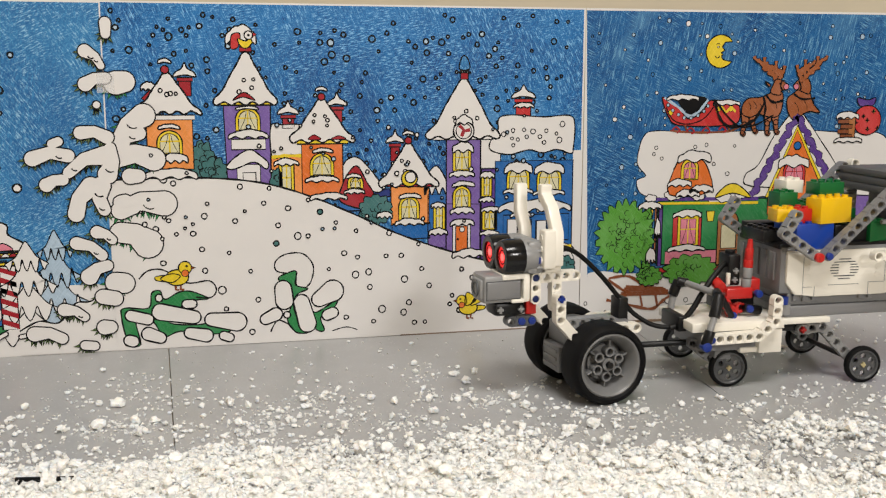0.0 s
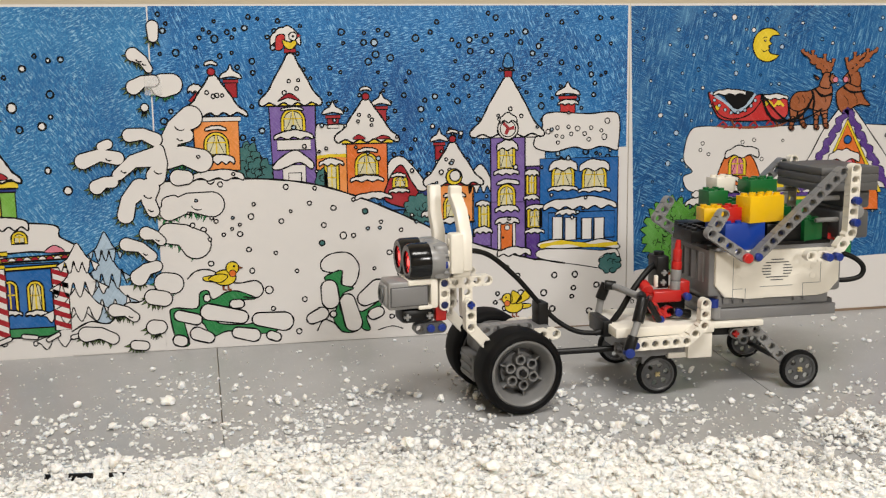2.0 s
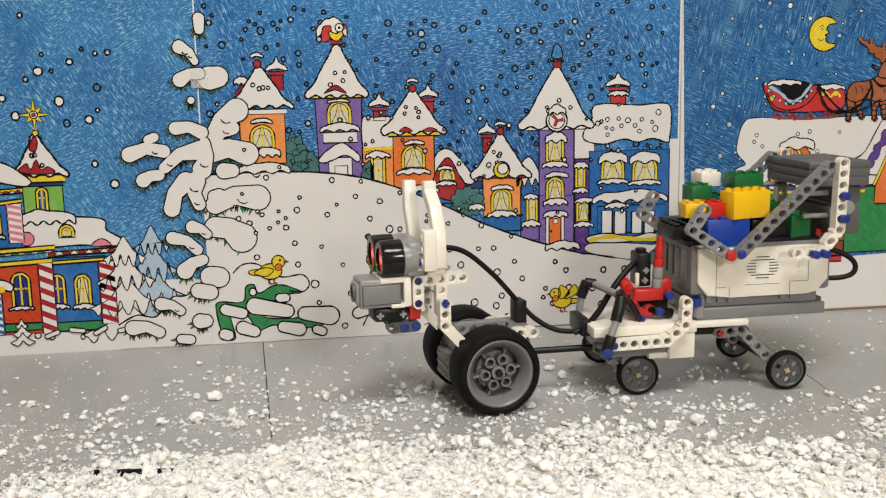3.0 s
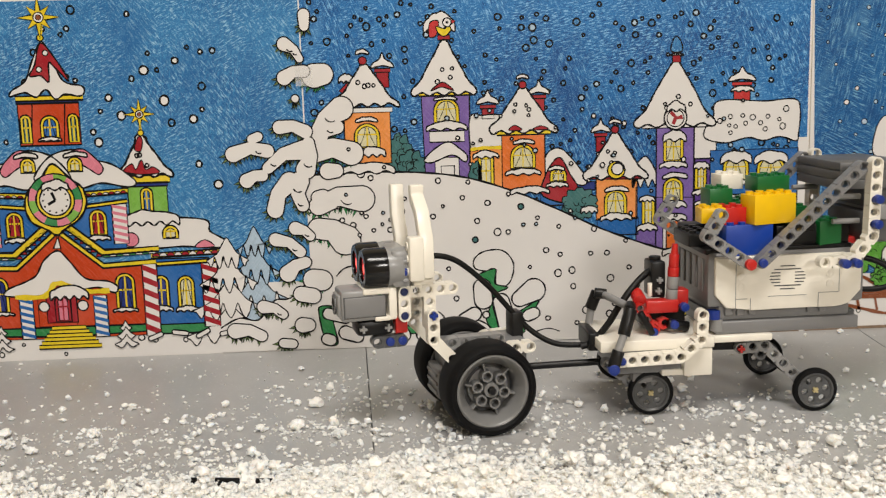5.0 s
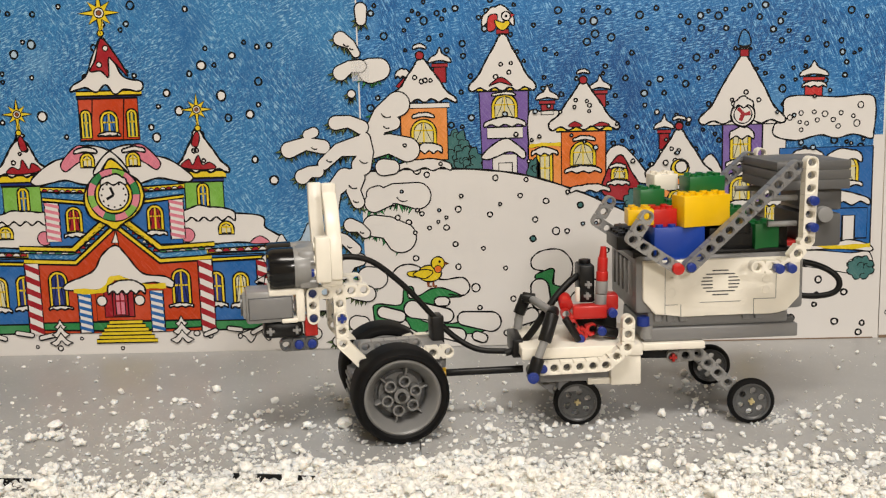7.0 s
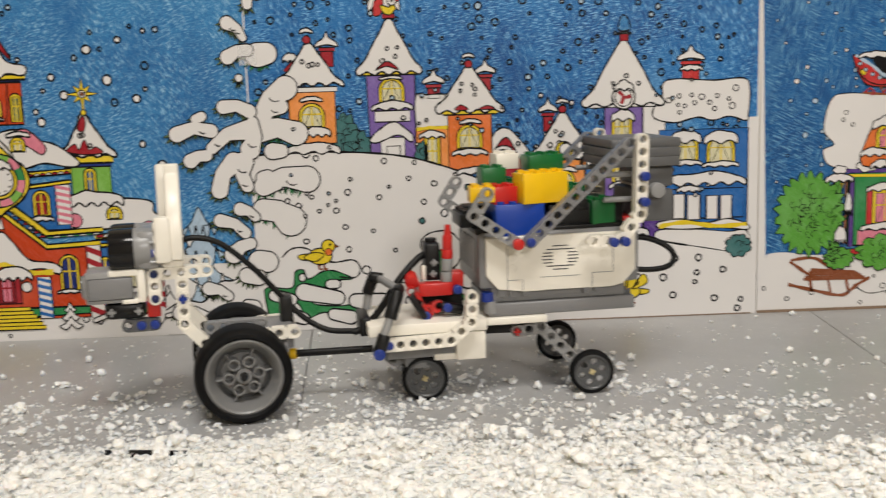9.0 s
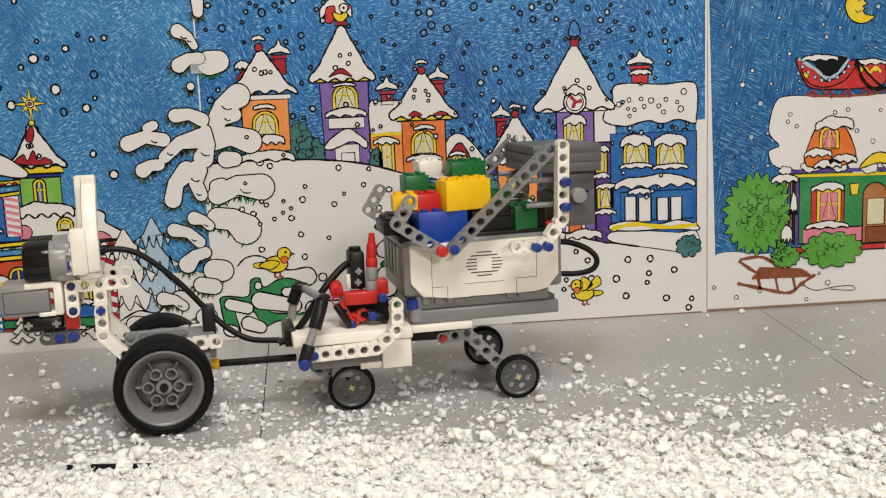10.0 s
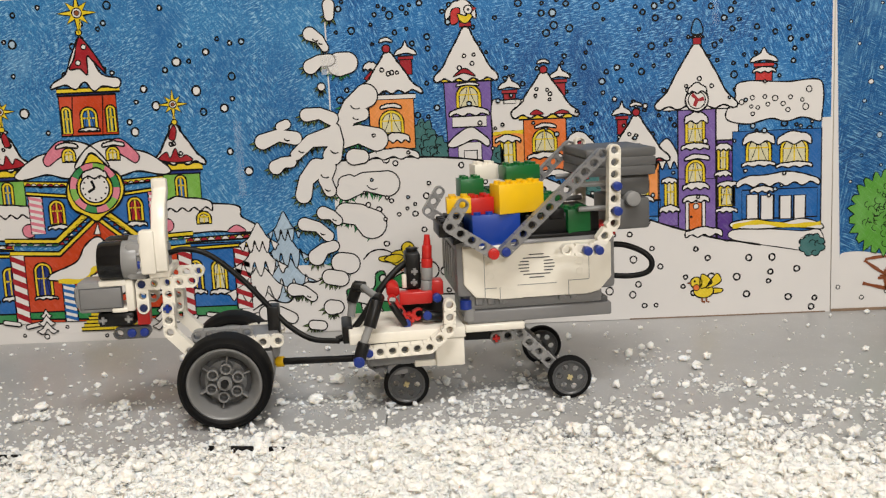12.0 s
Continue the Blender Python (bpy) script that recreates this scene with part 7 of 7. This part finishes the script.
def cargo(t, B):
    """Loose coloured bricks heaped in the bin."""
    for x, y, z, nx, ny, mat, turn, high, label in (
            (48, 2, 104, 4, 4, CARGO_BLUE, 2, 22, "blue brick"),
            (66, 0, 126, 4, 2, YELLOW, 14, 19.2, "large yellow brick"),
            (32, 4, 128, 2, 2, YELLOW, -4, 9.6, "yellow brick"),
            (48, 6, 126, 2, 2, RED, 8, 11, "red brick"),
            (44, 22, 136, 2, 2, GREEN, 4, 12, "green brick"),
            (56, 34, 146, 2, 2, WHITE, 6, 10, "white brick"),
            (74, 16, 146, 3, 2, GREEN, 10, 9.6, "green brick"),
            (112, 4, 104, 2, 2, GREEN, 8, 22, "tall green brick"),
            (92, 20, 124, 3, 2, GREEN, 20, 9.6, "green brick"),
            (62, 30, 124, 4, 3, GREEN, 0, 14, "green brick")):
        bm = bmesh.new()
        brick(bm, x, y, z, nx, ny, high, turn)
        part("cargo_brick", bm, mat, t, label, B, 35)


TRACTOR, TRACTOR_WHEELS = tractor()
TRAILER, TRAILER_WHEELS = trailer()
cargo(TRAILER, BODY_TURN)


# ---- what moves: seconds, x, y, heading ----
TRACTOR_ROWS = [
    (0, 0.3614, -0.2325, 6.4), (0.5, 0.3322, -0.2385, 6.4), (1, 0.2988, -0.2430, 6.5), (1.5, 0.2753, -0.2430, 6.6), (2, 0.2600, -0.2385, 6.8),
    (2.5, 0.2346, -0.2345, 7.5), (4.5, 0.1456, -0.2341, 12.0), (5, 0.1302, -0.2347, 12.9), (5.5, 0.1185, -0.2368, 13.5), (6, 0.0955, -0.2363, 13.7),
    (6.5, 0.0635, -0.2370, 13.6), (8.5, 0.0295, -0.2460, 12.2), (9, 0.0235, -0.2445, 11.5), (9.5, 0.0040, -0.2410, 10.7), (10, -0.0023, -0.2405, 9.9),
    (10.5, -0.0120, -0.2460, 9.3), (11, -0.0160, -0.2535, 8.7), (11.5, -0.0245, -0.2555, 8.0), (12, -0.0465, -0.2525, 7.1)]
TRAILER_ROWS = [
    (0, 0.4681, -0.2085, -6.7), (0.5, 0.4367, -0.2125, -6.4), (1, 0.4048, -0.2140, -6.0), (1.5, 0.3817, -0.2129, -5.6), (2, 0.3690, -0.2114, -5.5),
    (2.5, 0.3424, -0.2096, -5.3), (4.5, 0.2531, -0.2030, -4.1), (5, 0.2383, -0.2034, -3.3), (5.5, 0.2265, -0.2032, -2.6), (6, 0.2038, -0.2043, -2.4),
    (6.5, 0.1730, -0.2058, -2.2), (8.5, 0.1386, -0.2087, 0.2), (9, 0.1340, -0.2099, 0.9), (9.5, 0.1165, -0.2116, 1.3), (10, 0.1109, -0.2122, 1.2),
    (10.5, 0.1020, -0.2128, 0.9), (11, 0.0980, -0.2121, 0.8), (11.5, 0.0884, -0.2130, 1.3), (12, 0.0665, -0.2160, 1.9)]


def spin(wheel, rows, radius):
    """Turns a wheel by the way that its thing rolls; extra rows keep each turn small."""
    place, out, angle = wheel.matrix_basis.translation.copy(), [], 0.0
    for (t0, x0, *_), (t1, x1, *_) in zip(rows, rows[1:]):
        n = max(1, math.ceil(abs(x1 - x0) / radius / radians(60)))
        for i in range(n):
            out.append((t0 + (t1 - t0) * i / n, Matrix.Translation(place) @ Matrix.Rotation(angle + (x1 - x0) * i / n / radius, 4, "Y")))
        angle += (x1 - x0) / radius
    out.append((rows[-1][0], Matrix.Translation(place) @ Matrix.Rotation(angle, 4, "Y")))
    walk(wheel, out)


def motions():
    walk(TRACTOR, [(t, pose(x, y, 0, 0, 0, a)) for t, x, y, a in TRACTOR_ROWS])
    walk(TRAILER, [(t, pose(x, y, 0, 0, 0, a)) for t, x, y, a in TRAILER_ROWS])
    for w in TRACTOR_WHEELS:
        spin(w, TRACTOR_ROWS, 0.030)
    for w in TRAILER_WHEELS:
        spin(w, TRAILER_ROWS, 0.014)
    for ob, (x, y, r, land) in zip(CRUMBS, DROPS):
        high = [(t, pose(x, y, 0.9, 0, 0, 0)) for t in (0.0, land - 0.36) if land > 0.36 or t == 0.0]
        fall = [(land - 0.36 + 0.06 * k, pose(x, y, max(r, 0.9 - 0.9 * (k / 6) ** 1.7), 0, 0, 30 * k)) for k in range(1, 7) if 0 < land - 0.36 + 0.06 * k < 11.98]
        k = min(6.0, (12.0 - land + 0.36) / 0.06)
        rest = [(12.0, pose(x, y, max(r, 0.9 - 0.9 * (k / 6) ** 1.7), 0, 0, 30 * k))]
        walk(ob, high + fall + rest)


motions()
